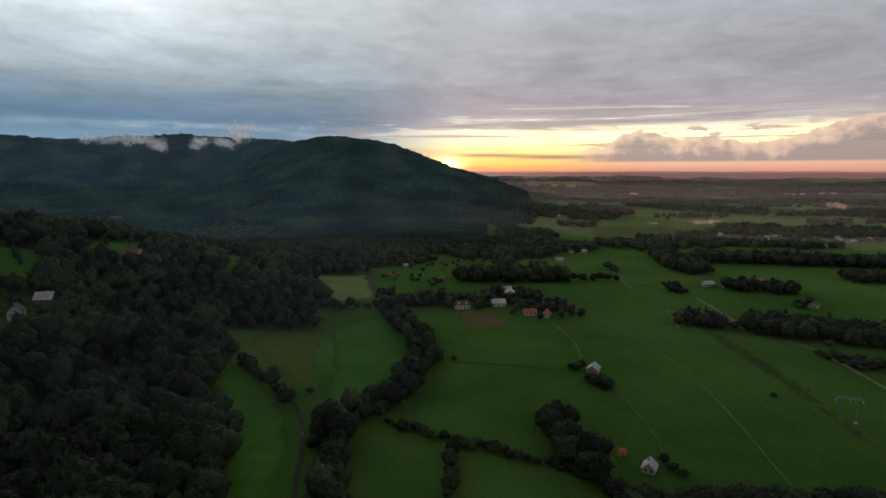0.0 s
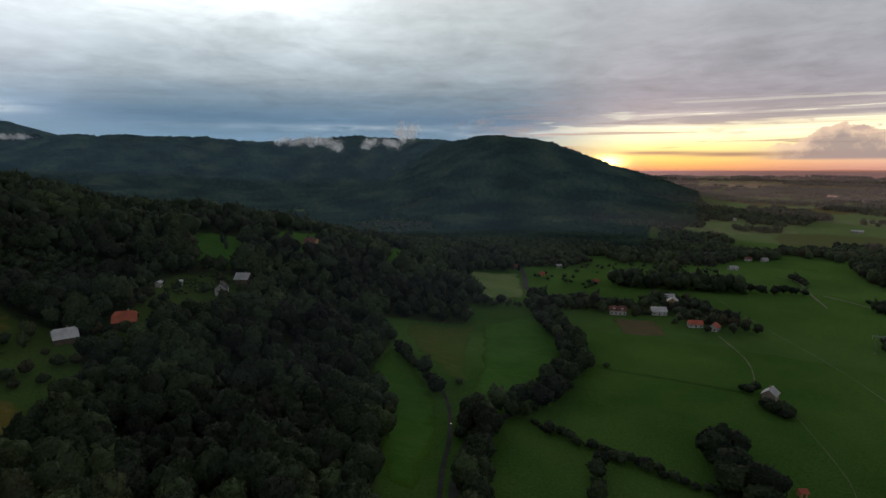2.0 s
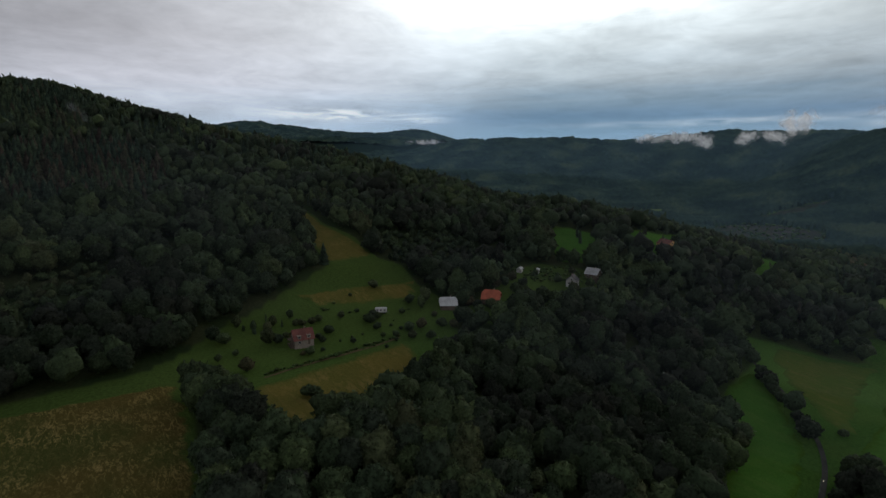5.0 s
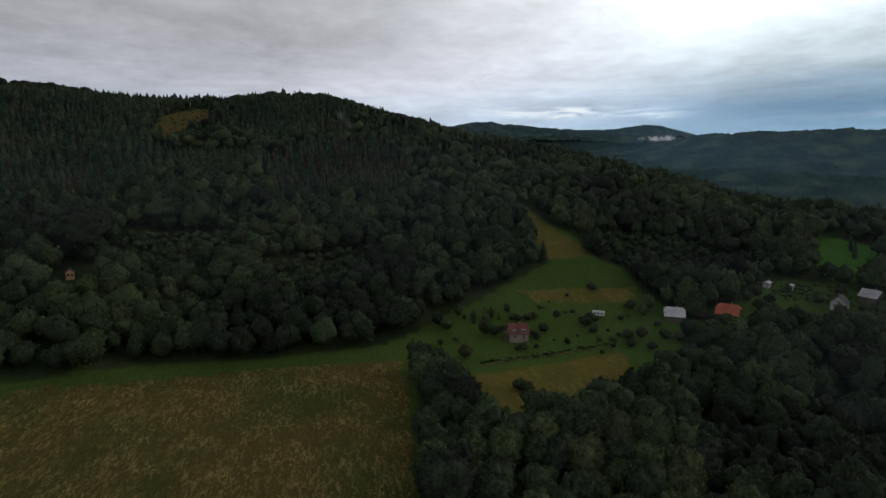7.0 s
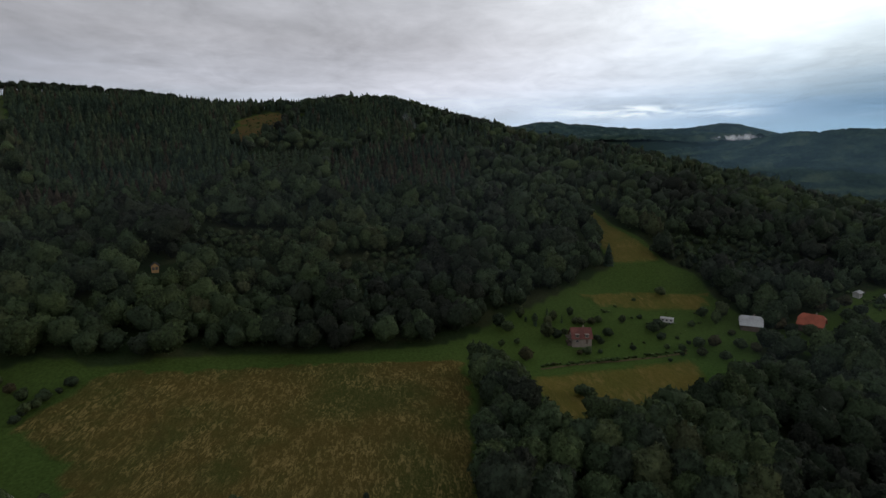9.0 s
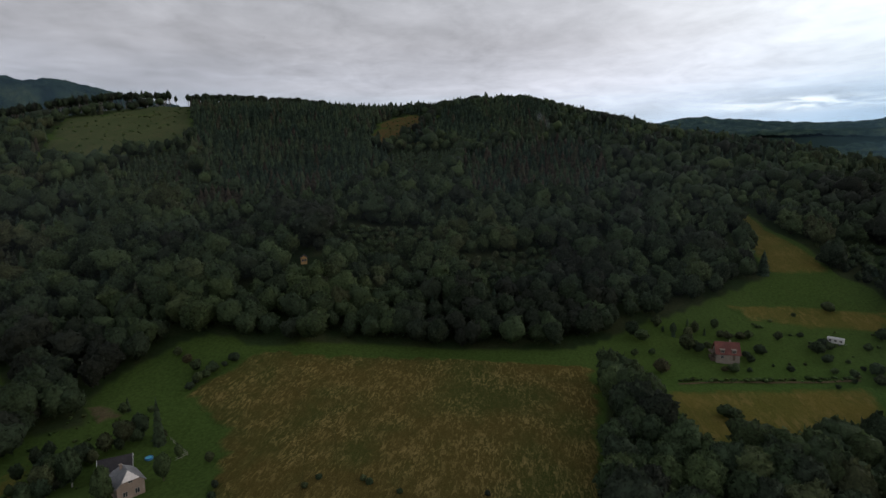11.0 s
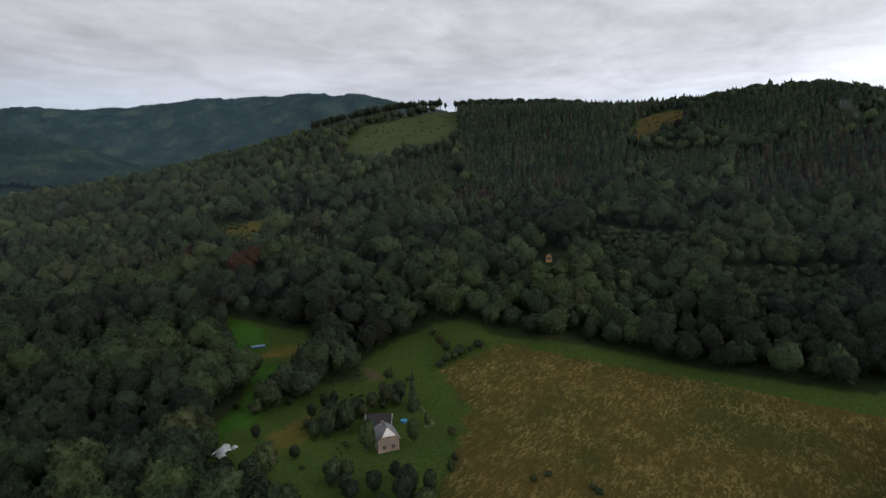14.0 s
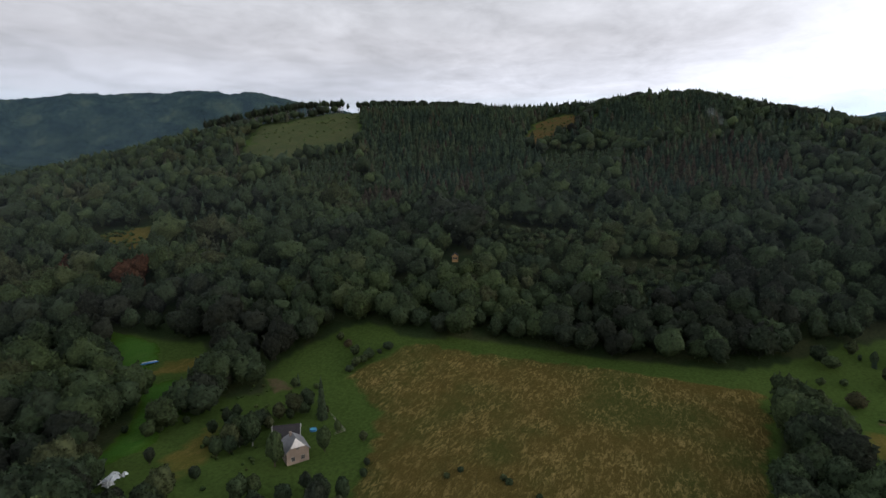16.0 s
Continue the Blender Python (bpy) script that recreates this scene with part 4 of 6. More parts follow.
# hedges, avenues and clumps of the valley
belts = []
belts += row_trees([(x + 5, y) for x, y in ALLEY[:-1]], 4, 7.0, 61, 13, 9) + row_trees([(x - 5, y) for x, y in ALLEY[:-1]], 4, 7.0, 62, 12, 9)
belts += row_trees([(-52, 236), (-46, 210), (-44, 180), (-32, 140)], 12, 7.0, 60, 12, 8.5)
belts += row_trees([(-27, 235), (-6, 220), (16, 210), (38, 200), (47, 193), (61, 182)], 4.5, 3.4, 63, 4.2, 4.6)
belts += row_trees([(4, 206), (3, 172), (2, 150)], 5, 5.0, 64, 8, 6.5)
belts += row_trees([(50, 230), (53, 212), (55, 195), (62, 182)], 13, 6.0, 65, 12, 9.5)
belts += row_trees([(60, 176), (84, 170), (117, 168), (158, 166), (200, 162)], 13, 6.0, 66, 7, 8) + row_trees([(86, 200), (90, 188)], 5, 4.5, 166, 4.5, 4.5)
belts += row_trees([(78, 306), (82, 300)], 8, 4.5, 67, 5.5, 5) + row_trees([(84, 284), (86, 270)], 9, 4.0, 68, 5.5, 5.5)
belts += row_trees([(-120, 300), (-96, 278), (-74, 250)], 6, 6.5, 69, 9.5, 7.5) + row_trees([(-48, 160), (-55, 200), (-62, 230), (-74, 254)], 3, 6, 70, 8, 7)
belts += row_trees([(-100, 436), (-75, 446), (-46, 455)], 9, 7.0, 71, 10, 8.5) + row_trees([(-40, 460), (-15, 468), (5, 467)], 16, 7.5, 72, 12, 9.5)
belts += row_trees([(15, 567), (70, 562), (133, 558)], 26, 9.0, 73, 15, 10) + row_trees([(133, 558), (187, 559)], 8, 7.0, 74, 9, 8)
belts += row_trees([(306, 740), (284, 640), (293, 592)], 34, 9.0, 75, 14, 10) + row_trees([(330, 690), (396, 684), (482, 658), (560, 640)], 40, 10.0, 76, 15, 11)
belts += row_trees([(283, 522), (302, 506), (335, 498)], 20, 8.0, 77, 12, 9) + row_trees([(182, 400), (198, 393), (216, 388)], 18, 7.0, 78, 11, 8.5)
belts += row_trees([(228, 390), (251, 372), (293, 354), (340, 330)], 36, 7.5, 79, 12, 9) + row_trees([(243, 328), (255, 300), (275, 300)], 24, 8.0, 80, 4, 4.5)
belts += row_trees([(120, 700), (100, 720), (60, 735), (20, 720)], 30, 14.0, 81, 6, 6) + row_trees([(217, 507), (236, 504)], 12, 7.0, 82, 9, 8)
belts += row_trees([(60, 470), (75, 452), (92, 440)], 14, 6.5, 83, 8, 7) + row_trees([(30, 455), (52, 470), (70, 500)], 14, 7.5, 84, 7, 6.5)
belts += row_trees([(-50, 640), (0, 640), (60, 650), (130, 690)], 60, 24.0, 85, 5, 5) + row_trees([(-70, 590), (-30, 570), (0, 545)], 26, 17.0, 86, 4.5, 4.5)
belts += row_trees([(2, 474), (40, 482), (58, 515), (86, 478), (104, 440)], 12, 6.5, 187, 8, 7)
belts += row_trees([(430, 560), (520, 540)], 30, 9.0, 87, 12, 9) + row_trees([(195, 640), (200, 600)], 8, 7.0, 88, 9, 8) + row_trees([(322, 452), (300, 440)], 12, 7, 89, 7, 7)
belts += [(7, 322, 4.0, 4.5), (-70, 268, 4.5, 4.5), (170, 262, 3.0, 3.5), (255, 340, 7, 7), (225, 536, 6, 6)]
belts += row_trees([(-116, -139), (-133, -146), (-147, -152), (-160, -158)], 11, 5.5, 101, 11, 8.5) + row_trees([(-159, -108), (-171, -106), (-182, -102)], 3, 4.0, 102, 4.5, 4.0)
# wood at the foot of the mountain and the belts of the plain
belts += row_trees([(-190, 600), (-100, 640), (-20, 700)], 60, 13.0, 91, 9, 9)
bx, by, bh, bw = np.array(belts).T
bw = bw * 1.22

yard = []
# garden of the brick cottage: east, north, height and crown width
yard += [(-107, -138, 13.1, 13.3), (-127, -150, 13.0, 5.8), (-92, -126, 6.2, 4.0), (-118, -125, 6.2, 4.4), (-106, -111, 10.2, 8.0), (-111, -108, 12.7, 9.2), (-121, -124, 6.7, 5.2), (-104, -94, 11.7, 7.1), (-124, -115, 5.7, 5.1), (-126, -111, 7.9, 6.6), (-130, -108, 9.2, 7.8), (-134, -106, 9.7, 6.7), (-132, -99, 15.5, 5.0), (-147, -120, 5.3, 2.6), (-115, -86, 9.3, 5.9), (-126, -89, 5.3, 3.6), (-124, -79, 3.9, 3.9), (-95, -73, 10.1, 8.5), (-98, -69, 8.1, 5.1), (-80, -108, 11.0, 9.8)]
yard += [(-85, -140, 9.4, 9.6), (-76, -128, 11.9, 12.4), (-89, -92, 8.1, 7.6), (-92, -90, 7.1, 6.4), (-145, -120, 5.3, 4.3), (-111, -123, 6.5, 4.6), (-147, -112, 3.3, 3.0), (-113, -71, 2.9, 2.6), (-108, -69, 3.5, 3.2), (-99, -80, 6.0, 4.7), (-91, -108, 4.6, 4.4), (-120, -34, 2.4, 3.1), (-115, -49, 2.4, 2.5), (-101, -148, 3.2, 3.3)]
yard += row_trees([(-102, -115), (-112, -113), (-124, -115)], 9, 4.6, 191, 6.5, 6.0) + row_trees([(-69, -132), (-72, -113), (-77, -101)], 9, 5.0, 192, 8.0, 7.5) + row_trees([(-86, -93), (-89, -82), (-96, -65)], 7, 4.6, 193, 6.0, 5.5)
yard += row_trees([(-98, -137), (-107, -137), (-119, -138)], 7, 5.0, 194, 7.0, 6.5) + row_trees([(-126, -112), (-134, -106), (-133, -97)], 6, 4.4, 195, 6.0, 5.0)
# terrace and gardens: east, north, height and crown width
yard += [(-92, -72, 10.0, 8.5), (-212, 60, 7.5, 7.8), (-179, 74, 5.6, 7.2), (-246, 80, 6.2, 5.9), (-252, 68, 7.5, 5.9), (-238, 135, 5.6, 6.5), (-226, 99, 4.4, 5.2), (-245, 118, 5.6, 5.9), (-220, 112, 3.8, 4.5), (-253, 94, 6.9, 5.2), (-218, 134, 4.4, 5.2), (-258, 211, 11.2, 11.7), (-250, 163, 7.5, 8.5), (-247, 74, 7.5, 4.7), (-232, 80, 6.2, 7.2), (-121, -36, 2.2, 2.9), (-118, -26, 2.0, 2.6), (-119, -47, 2.1, 2.6), (-121, -5, 2.0, 2.3), (-176, -118, 5.0, 5.2)]
yard += [(-172, -112, 5.6, 5.9), (-166, -108, 5.0, 5.9), (-180, -124, 5.0, 5.2), (-235, 196, 7.5, 7.8), (-220, 190, 7.5, 8.5), (-222, 200, 8.8, 9.1), (-245, 200, 10.0, 9.1), (-242, 222, 8.8, 8.5), (-236, 240, 7.5, 7.8), (-246, 262, 6.2, 6.5), (-232, 268, 8.8, 9.1), (-218, 268, 10.0, 10.4), (-222, 290, 8.8, 9.1), (-240, 292, 7.5, 7.8), (-216, 308, 10.0, 10.4), (-300, 370, 10.0, 5.2), (-296, 366, 10.0, 5.2), (-290, 362, 10.0, 5.2), (-282, 352, 10.0, 5.2), (-250, 395, 10.0, 9.1)]
yard += [(-248, 420, 11.2, 10.4), (-232, 405, 10.0, 10.4), (-250, 440, 11.2, 10.4), (-262, 372, 11.2, 9.1)]
# fruit trees, firs and bushes of the upper cottages: east, north, height and crown width
yard += [(-212, 60, 8.0, 9.6), (-239, 59, 6.0, 9.5), (-243, 55, 9.6, 8.4), (-249, 70, 3.8, 2.3), (-246, 74, 6.5, 3.0), (-256, 83, 4.2, 2.1), (-249, 84, 7.6, 5.7), (-232, 76, 10.6, 9.4), (-248, 88, 4.5, 2.0), (-246, 94, 3.8, 5.7), (-245, 97, 4.6, 6.4), (-245, 102, 4.6, 6.4), (-246, 106, 5.2, 5.8), (-233, 106, 5.9, 7.7), (-230, 99, 3.6, 4.9), (-217, 89, 4.1, 6.8), (-218, 86, 3.2, 4.5), (-219, 96, 2.3, 3.5), (-235, 129, 6.7, 9.1), (-228, 129, 5.1, 6.3)]
yard += [(-239, 133, 5.3, 8.0), (-220, 128, 3.5, 4.4), (-249, 129, 3.0, 4.1), (-271, 152, 4.5, 9.0), (-241, 165, 11.3, 7.1), (-248, 173, 11.7, 8.8), (-221, 144, 5.6, 8.9), (-221, 151, 6.5, 9.1), (-213, 141, 4.9, 7.4), (-209, 149, 5.0, 7.5), (-231, 167, 4.1, 5.5), (-218, 163, 6.8, 9.2), (-215, 168, 5.3, 7.9), (-256, 192, 7.7, 9.3), (-180, 72, 4.9, 7.5), (-224, 107, 1.7, 1.9), (-226, 120, 1.7, 2.0), (-226, 114, 1.5, 1.7), (-210, 124, 2.1, 3.1), (-214, 132, 2.2, 3.2)]
yard += [(-224, 52, 4.5, 4.5), (-227, 60, 4.1, 4.5), (-229, 138, 2.1, 3.1), (-224, 141, 2.6, 3.3), (-235, 85, 4.8, 4.8), (-266, 134, 2.0, 3.5), (-257, 68, 3.9, 5.1), (-265, 62, 6.6, 6.6), (-262, 212, 9.8, 9.8), (-254, 210, 9.6, 9.6), (-251, 200, 9.3, 10.9), (-242, 230, 8.1, 9.7), (-246, 240, 8.3, 10.0), (-237, 240, 6.5, 8.2), (-246, 260, 3.8, 5.2), (-230, 227, 9.4, 10.9), (-224, 230, 9.3, 10.9), (-256, 238, 8.5, 10.2), (-228, 195, 6.7, 8.7), (-232, 192, 7.3, 10.2)]
yard += [(-240, 152, 3.3, 5.5)]
# valley farm: east, north, height and crown width
yard += [(30, 448, 10.0, 10.4), (5, 452, 11.2, 10.4), (38, 476, 11.2, 11.7), (55, 478, 11.2, 10.4), (70, 480, 12.5, 11.7), (76, 505, 11.2, 11.7), (50, 512, 11.2, 11.7), (92, 437, 11.2, 10.4), (98, 428, 12.5, 11.7), (62, 441, 8.8, 9.1), (58, 432, 7.5, 7.8), (95, 416, 11.2, 10.4), (104, 424, 10.0, 10.4), (78, 415, 7.5, 7.8), (0, 462, 10.0, 10.4), (26, 470, 11.2, 11.7), (86, 446, 10.0, 10.4), (108, 434, 11.2, 11.7), (112, 420, 10.0, 10.4), (34, 458, 6.2, 6.5)]
shrubs = row_trees([(-206, 65), (-209, 79), (-212, 94), (-214, 112), (-216, 126), (-218, 136)], 2.0, 1.7, 92, 1.5, 2.4) + row_trees([(-246, 96), (-254, 130), (-244, 160)], 30, 19.0, 93, 1.8, 2.4)
shrubs += row_trees([(-90, -100), (-120, -124), (-146, -132)], 16, 9.0, 94, 1.2, 1.6) + row_trees([(-252, 250), (-240, 300)], 24, 6.0, 95, 2.2, 2.8)
shrubs += row_trees([(-440, -360), (-500, -390), (-560, -430), (-640, -420)], 110, 19.0, 96, 1.8, 3.0) + row_trees([(-225, -310), (-245, -355)], 26, 7.0, 97, 2.2, 3.0)
shrubs += row_trees([(-480, 1030), (-400, 1000), (-320, 930)], 110, 22.0, 196, 5, 7)
shrubs += row_trees([(-560, -135), (-660, -120)], 30, 12.0, 98, 1.8, 2.4) + row_trees([(150, 250), (190, 240), (200, 370)], 3, 14.0, 99, 0.8, 1.4)

yard = [(x_, y_, max(h_, 0.9 * w_ * 0.85), w_ * 0.85) for x_, y_, h_, w_ in yard]
x_all = np.concatenate([wx, bx, [p[0] for p in yard]])
y_all = np.concatenate([wy, by, [p[1] for p in yard]])
h_all = np.concatenate([wh, bh, [p[2] for p in yard]])
w_all = np.concatenate([ww, bw, [p[3] for p in yard]])
z_all = np.concatenate([wz, ground_z(bx, by) - 0.2, ground_z([p[0] for p in yard], [p[1] for p in yard]) - 0.2])
fir_all = np.concatenate([fir, np.zeros(len(bx), bool), np.array([p[3] < 0.5 * p[2] and p[2] > 4 for p in yard])])
t_all = np.concatenate([wt, np.clip(0.3 + rng.uniform(-0.3, 0.35, len(bx)), 0, 1), rng.uniform(0.2, 0.9, len(yard))])
r_all = np.hypot(x_all, y_all)

# keep house plots, lanes and the pool clear of trunks
HOUSE_SPOTS = [(86, 293), (17, 456), (49, 463), (63, 491), (77, 427), (268, 531), (80, 193), (-231, 304), (-227, 277), (-229, 207), (-237, 181), (-244, 141), (-228, 90), (-241, 412), (-272, -110), (-264, -106), (-256, -103),
               (-109, -91), (-119, -104), (-125, -97), (-83, -129), (-141, -190), (316, 444), (219, 391)]
ok = np.ones(len(x_all), bool)
planted = np.arange(len(x_all)) >= len(wx) + len(bx)
for hx, hy in HOUSE_SPOTS:
    ok &= np.hypot(x_all - hx, y_all - hy) > np.where(planted, 3.4 + w_all * 0.32, np.where(w_all > 6, 9.0, 5.5))
for line in (LANE, ALLEY):
    for (x0, y0), (x1, y1) in zip(line, line[1:]):
        t = np.clip(((x_all - x0) * (x1 - x0) + (y_all - y0) * (y1 - y0)) / ((x1 - x0) ** 2 + (y1 - y0) ** 2), 0, 1)
        ok &= np.hypot(x_all - x0 - t * (x1 - x0), y_all - y0 - t * (y1 - y0)) > 3.2
x_all, y_all, z_all, h_all, w_all, fir_all, t_all, r_all = (q[ok] for q in (x_all, y_all, z_all, h_all, w_all, fir_all, t_all, r_all))

# the nearest stretch: trees that stand as things of their own
order = np.argsort(r_all)
single = np.zeros(len(r_all), bool)
single[order[:300]] = True


def crown_mesh(name, vf, mat):
    return plain_mesh(name, vf[0].tolist(), vf[1].tolist(), [mat])


def trunk_mesh(seed, mat, top=0.62, girth=0.028):
    """A tapered trunk with three rising limbs, one high."""
    r = random.Random(seed)
    bm = bmesh.new()

    def limb(a, b, ra, rb):
        axis = (b - a).normalized()
        side = axis.orthogonal().normalized()
        other = axis.cross(side)
        rings = []
        for p, rad in ((a, ra), (a.lerp(b, 0.5), (ra + rb) / 2), (b, rb)):
            rings.append([bm.verts.new(p + (side * math.cos(k * 1.0472) + other * math.sin(k * 1.0472)) * rad) for k in range(6)])
        for u, v in zip(rings, rings[1:]):
            for k in range(6):
                bm.faces.new((u[k], u[(k + 1) % 6], v[(k + 1) % 6], v[k]))

    limb(Vector((0, 0, -0.03)), Vector((r.uniform(-0.02, 0.02), r.uniform(-0.02, 0.02), top)), girth, girth * 0.4)
    for i in range(3):
        a = i * 2.1 + r.uniform(0, 1)
        z = r.uniform(0.25, 0.45)
        limb(Vector((0, 0, z)), Vector((math.cos(a) * 0.25, math.sin(a) * 0.25, z + 0.25)), girth * 0.45, girth * 0.15)
    me = bpy.data.meshes.new("trunk")
    bm.to_mesh(me)
    bm.free()
    me.materials.append(mat)
    return me


PROTO = []
for i, vf in enumerate(HI):
    PROTO.append(("broadleaf_tree", crown_mesh("crown", vf, M_LEAF_ONE), trunk_mesh(i, M_BIRCH if i == 3 else M_BARK)))
for i, vf in enumerate(FIR_HI):
    PROTO.append(("spruce_tree", crown_mesh("crown", vf, M_NEEDLE_ONE), trunk_mesh(20 + i, M_BARK, 0.9, 0.018)))
built = {}
for i in np.nonzero(single)[0]:
    kind = (6 + i % 2) if fir_all[i] else i % 6
    name, crown, trunk = PROTO[kind]
    small = h_all[i] < 4.2
    key = (kind, small)
    m = Matrix.LocRotScale((x_all[i], y_all[i], z_all[i]), Euler((0, 0, rng.uniform(0, 6.283))), (w_all[i], w_all[i], h_all[i]))
    if key not in built:
        tree = new("garden_shrub" if small else name)
        for nm, me in (("trunk", trunk), ("crown", crown)):
            new(nm, me).parent = tree
        label = "small leafy green shrub in the grass" if small else "dark green spruce with drooping tiers" if kind > 5 else "broadleaf tree with a dense uneven dark green crown"
        built[key] = tagged(tree, label, "shrub" if small else "tree", group="shrubs" if small else "trees of the near slope")
        tree.matrix_basis = m
    else:
        proto = built[key]
        keep, proto.scale = proto.scale.copy(), (1, 1, 1)
        copy_thing(proto, m)
        proto.scale = keep

MID_KINDS = [(v, f, 0) for v, f in MID] + [(v, f, 1) for v, f in FIR_MID]
LOW_KINDS = [(v, f, 0) for v, f in LOW] + [(v, f, 1) for v, f in FIR_LOW]
DIM_KINDS = [(v, f, 0) for v, f in DIM] + [(v, f, 1) for v, f in FIR_LOW]


def rows_of(sel):
    k = np.where(fir_all[sel], 6 + np.arange(sel.sum()) % 3, np.arange(sel.sum()) % 6)
    return np.stack([x_all[sel], y_all[sel], z_all[sel], w_all[sel], h_all[sel], k, t_all[sel]], 1)


hill = np.arange(len(r_all)) * 0 + (np.degrees(np.arctan2(-x_all, y_all)) > 14)
hill = hill.astype(bool)
mass("mixed_forest", MID_KINDS, rows_of(~single & hill & (r_all < 345)), [M_LEAF_MASS, M_NEEDLE_MASS], "dense mixed woodland of dark green crowns")
mass("hillside_forest", LOW_KINDS, rows_of(~single & hill & (r_all >= 345) & (r_all < 450)), [M_LEAF_MASS, M_NEEDLE_MASS], "dark beech and spruce forest covering the hill")
mass("ridge_forest", DIM_KINDS, rows_of(~single & hill & (r_all >= 450)), [M_LEAF_MASS, M_NEEDLE_MASS], "dark spruce and beech forest on the upper hill")
mass("valley_trees", MID_KINDS, rows_of(~single & ~hill & (r_all < 360)), [M_LEAF_MASS, M_NEEDLE_MASS], "hedgerow and avenue trees in the valley meadows", "trees")
mass("valley_woods", DIM_KINDS, rows_of(~single & ~hill & (r_all >= 360)), [M_LEAF_MASS, M_NEEDLE_MASS], "small woods and hedges on the valley floor", "trees")
sx, sy, sh, sw = np.array(shrubs).T
mass("shrubs", [(v, f, 0) for v, f in DIM], np.stack([sx, sy, ground_z(sx, sy) - 0.2, sw, sh, np.arange(len(sx)) % 5, rng.rand(len(sx))], 1), [M_SHRUB], "low light green bushes and young growth", "shrubs")

# tall gappy trees along the crest, bare-stemmed below
def drawn_up(seed, stem, slim):
    """The small flat crown of a tree drawn up tall in the forest."""
    v, f = broadleaf(seed, 2, 7, 50, 0.08, 0.13, 0.5, 0.5 * slim)
    return v * [1, 1, 1 - stem] + [0, 0, stem], f


def bare_stem(seed, stem):
    """Its thin bare stem with a few dead snags."""
    rs = np.random.RandomState(seed)
    r = np.array([[math.cos(k * 1.2566), math.sin(k * 1.2566)] for k in range(5)])
    side = np.array([[k, (k + 1) % 5, 5 + (k + 1) % 5] for k in range(5)] + [[k, 5 + (k + 1) % 5, 5 + k] for k in range(5)])
    pieces = [(np.concatenate([np.c_[r * 0.045, np.full(5, -0.05)], np.c_[r * 0.026, np.full(5, 0.8)]]), side)]
    for i in range(6):
        a, z = rs.uniform(0, 6.283), rs.uniform(0.2, stem + 0.1)
        tip = np.array([math.cos(a) * 0.24, math.sin(a) * 0.24, z + 0.06])
        pieces.append((np.array([[0, 0, z], [0, 0, z + 0.03], tip]), np.array([[0, 1, 2]])))
    return join(pieces)


crest = []
for a0, a1, d0, deep, gap_, h0, h1, w0, w1, kind in ((109.0, 121.8, 806, 10, 3.2, 17, 20.5, 11, 16, 0), (97.3, 109.0, 804, 10, 4.4, 11, 16, 9, 14, 0), (121.8, 123.4, 812, 6, 9.0, 17, 22, 5, 7, 0),
                                                     (123.4, 128.0, 818, 14, 2.6, 21, 25, 6, 9, 4), (128.0, 136.8, 822, 26, 1.5, 21, 25, 5.0, 7.5, 4)):
    n = int((a1 - a0) * 14.1 / gap_ * (2 if deep > 12 else 1.3))
    aa = rng.uniform(a0, a1, n)
    dd = d0 + rng.uniform(-deep, deep, n) - np.clip(aa - 130, 0, 9) * 3
    crest += [(-math.sin(radians(q)) * e, math.cos(radians(q)) * e, rng.uniform(h0, h1), rng.uniform(w0, w1), kind + i % 4) for i, (q, e) in enumerate(zip(aa, dd))]
qx, qy, qh, qw, qk = np.array(crest).T
crest_rows = np.stack([qx, qy, ground_z(qx, qy) - 0.3, qw, qh, qk, rng.uniform(0, 0.4, len(qx))], 1)
mass("crest_trees", [(*drawn_up(600 + i, 0.36, 0.0), 0) for i in range(4)] + [(*drawn_up(620 + i, 0.45, 1.0), 0) for i in range(4)], crest_rows,
     [M_LEAF_MASS], "tall gappy trees standing along the ridge", "trees")
mass("crest_stems", [(*bare_stem(640 + i, 0.5), 0) for i in range(8)], crest_rows, [M_STEM], "thin grey bare stems under the ridge trees", "trees")

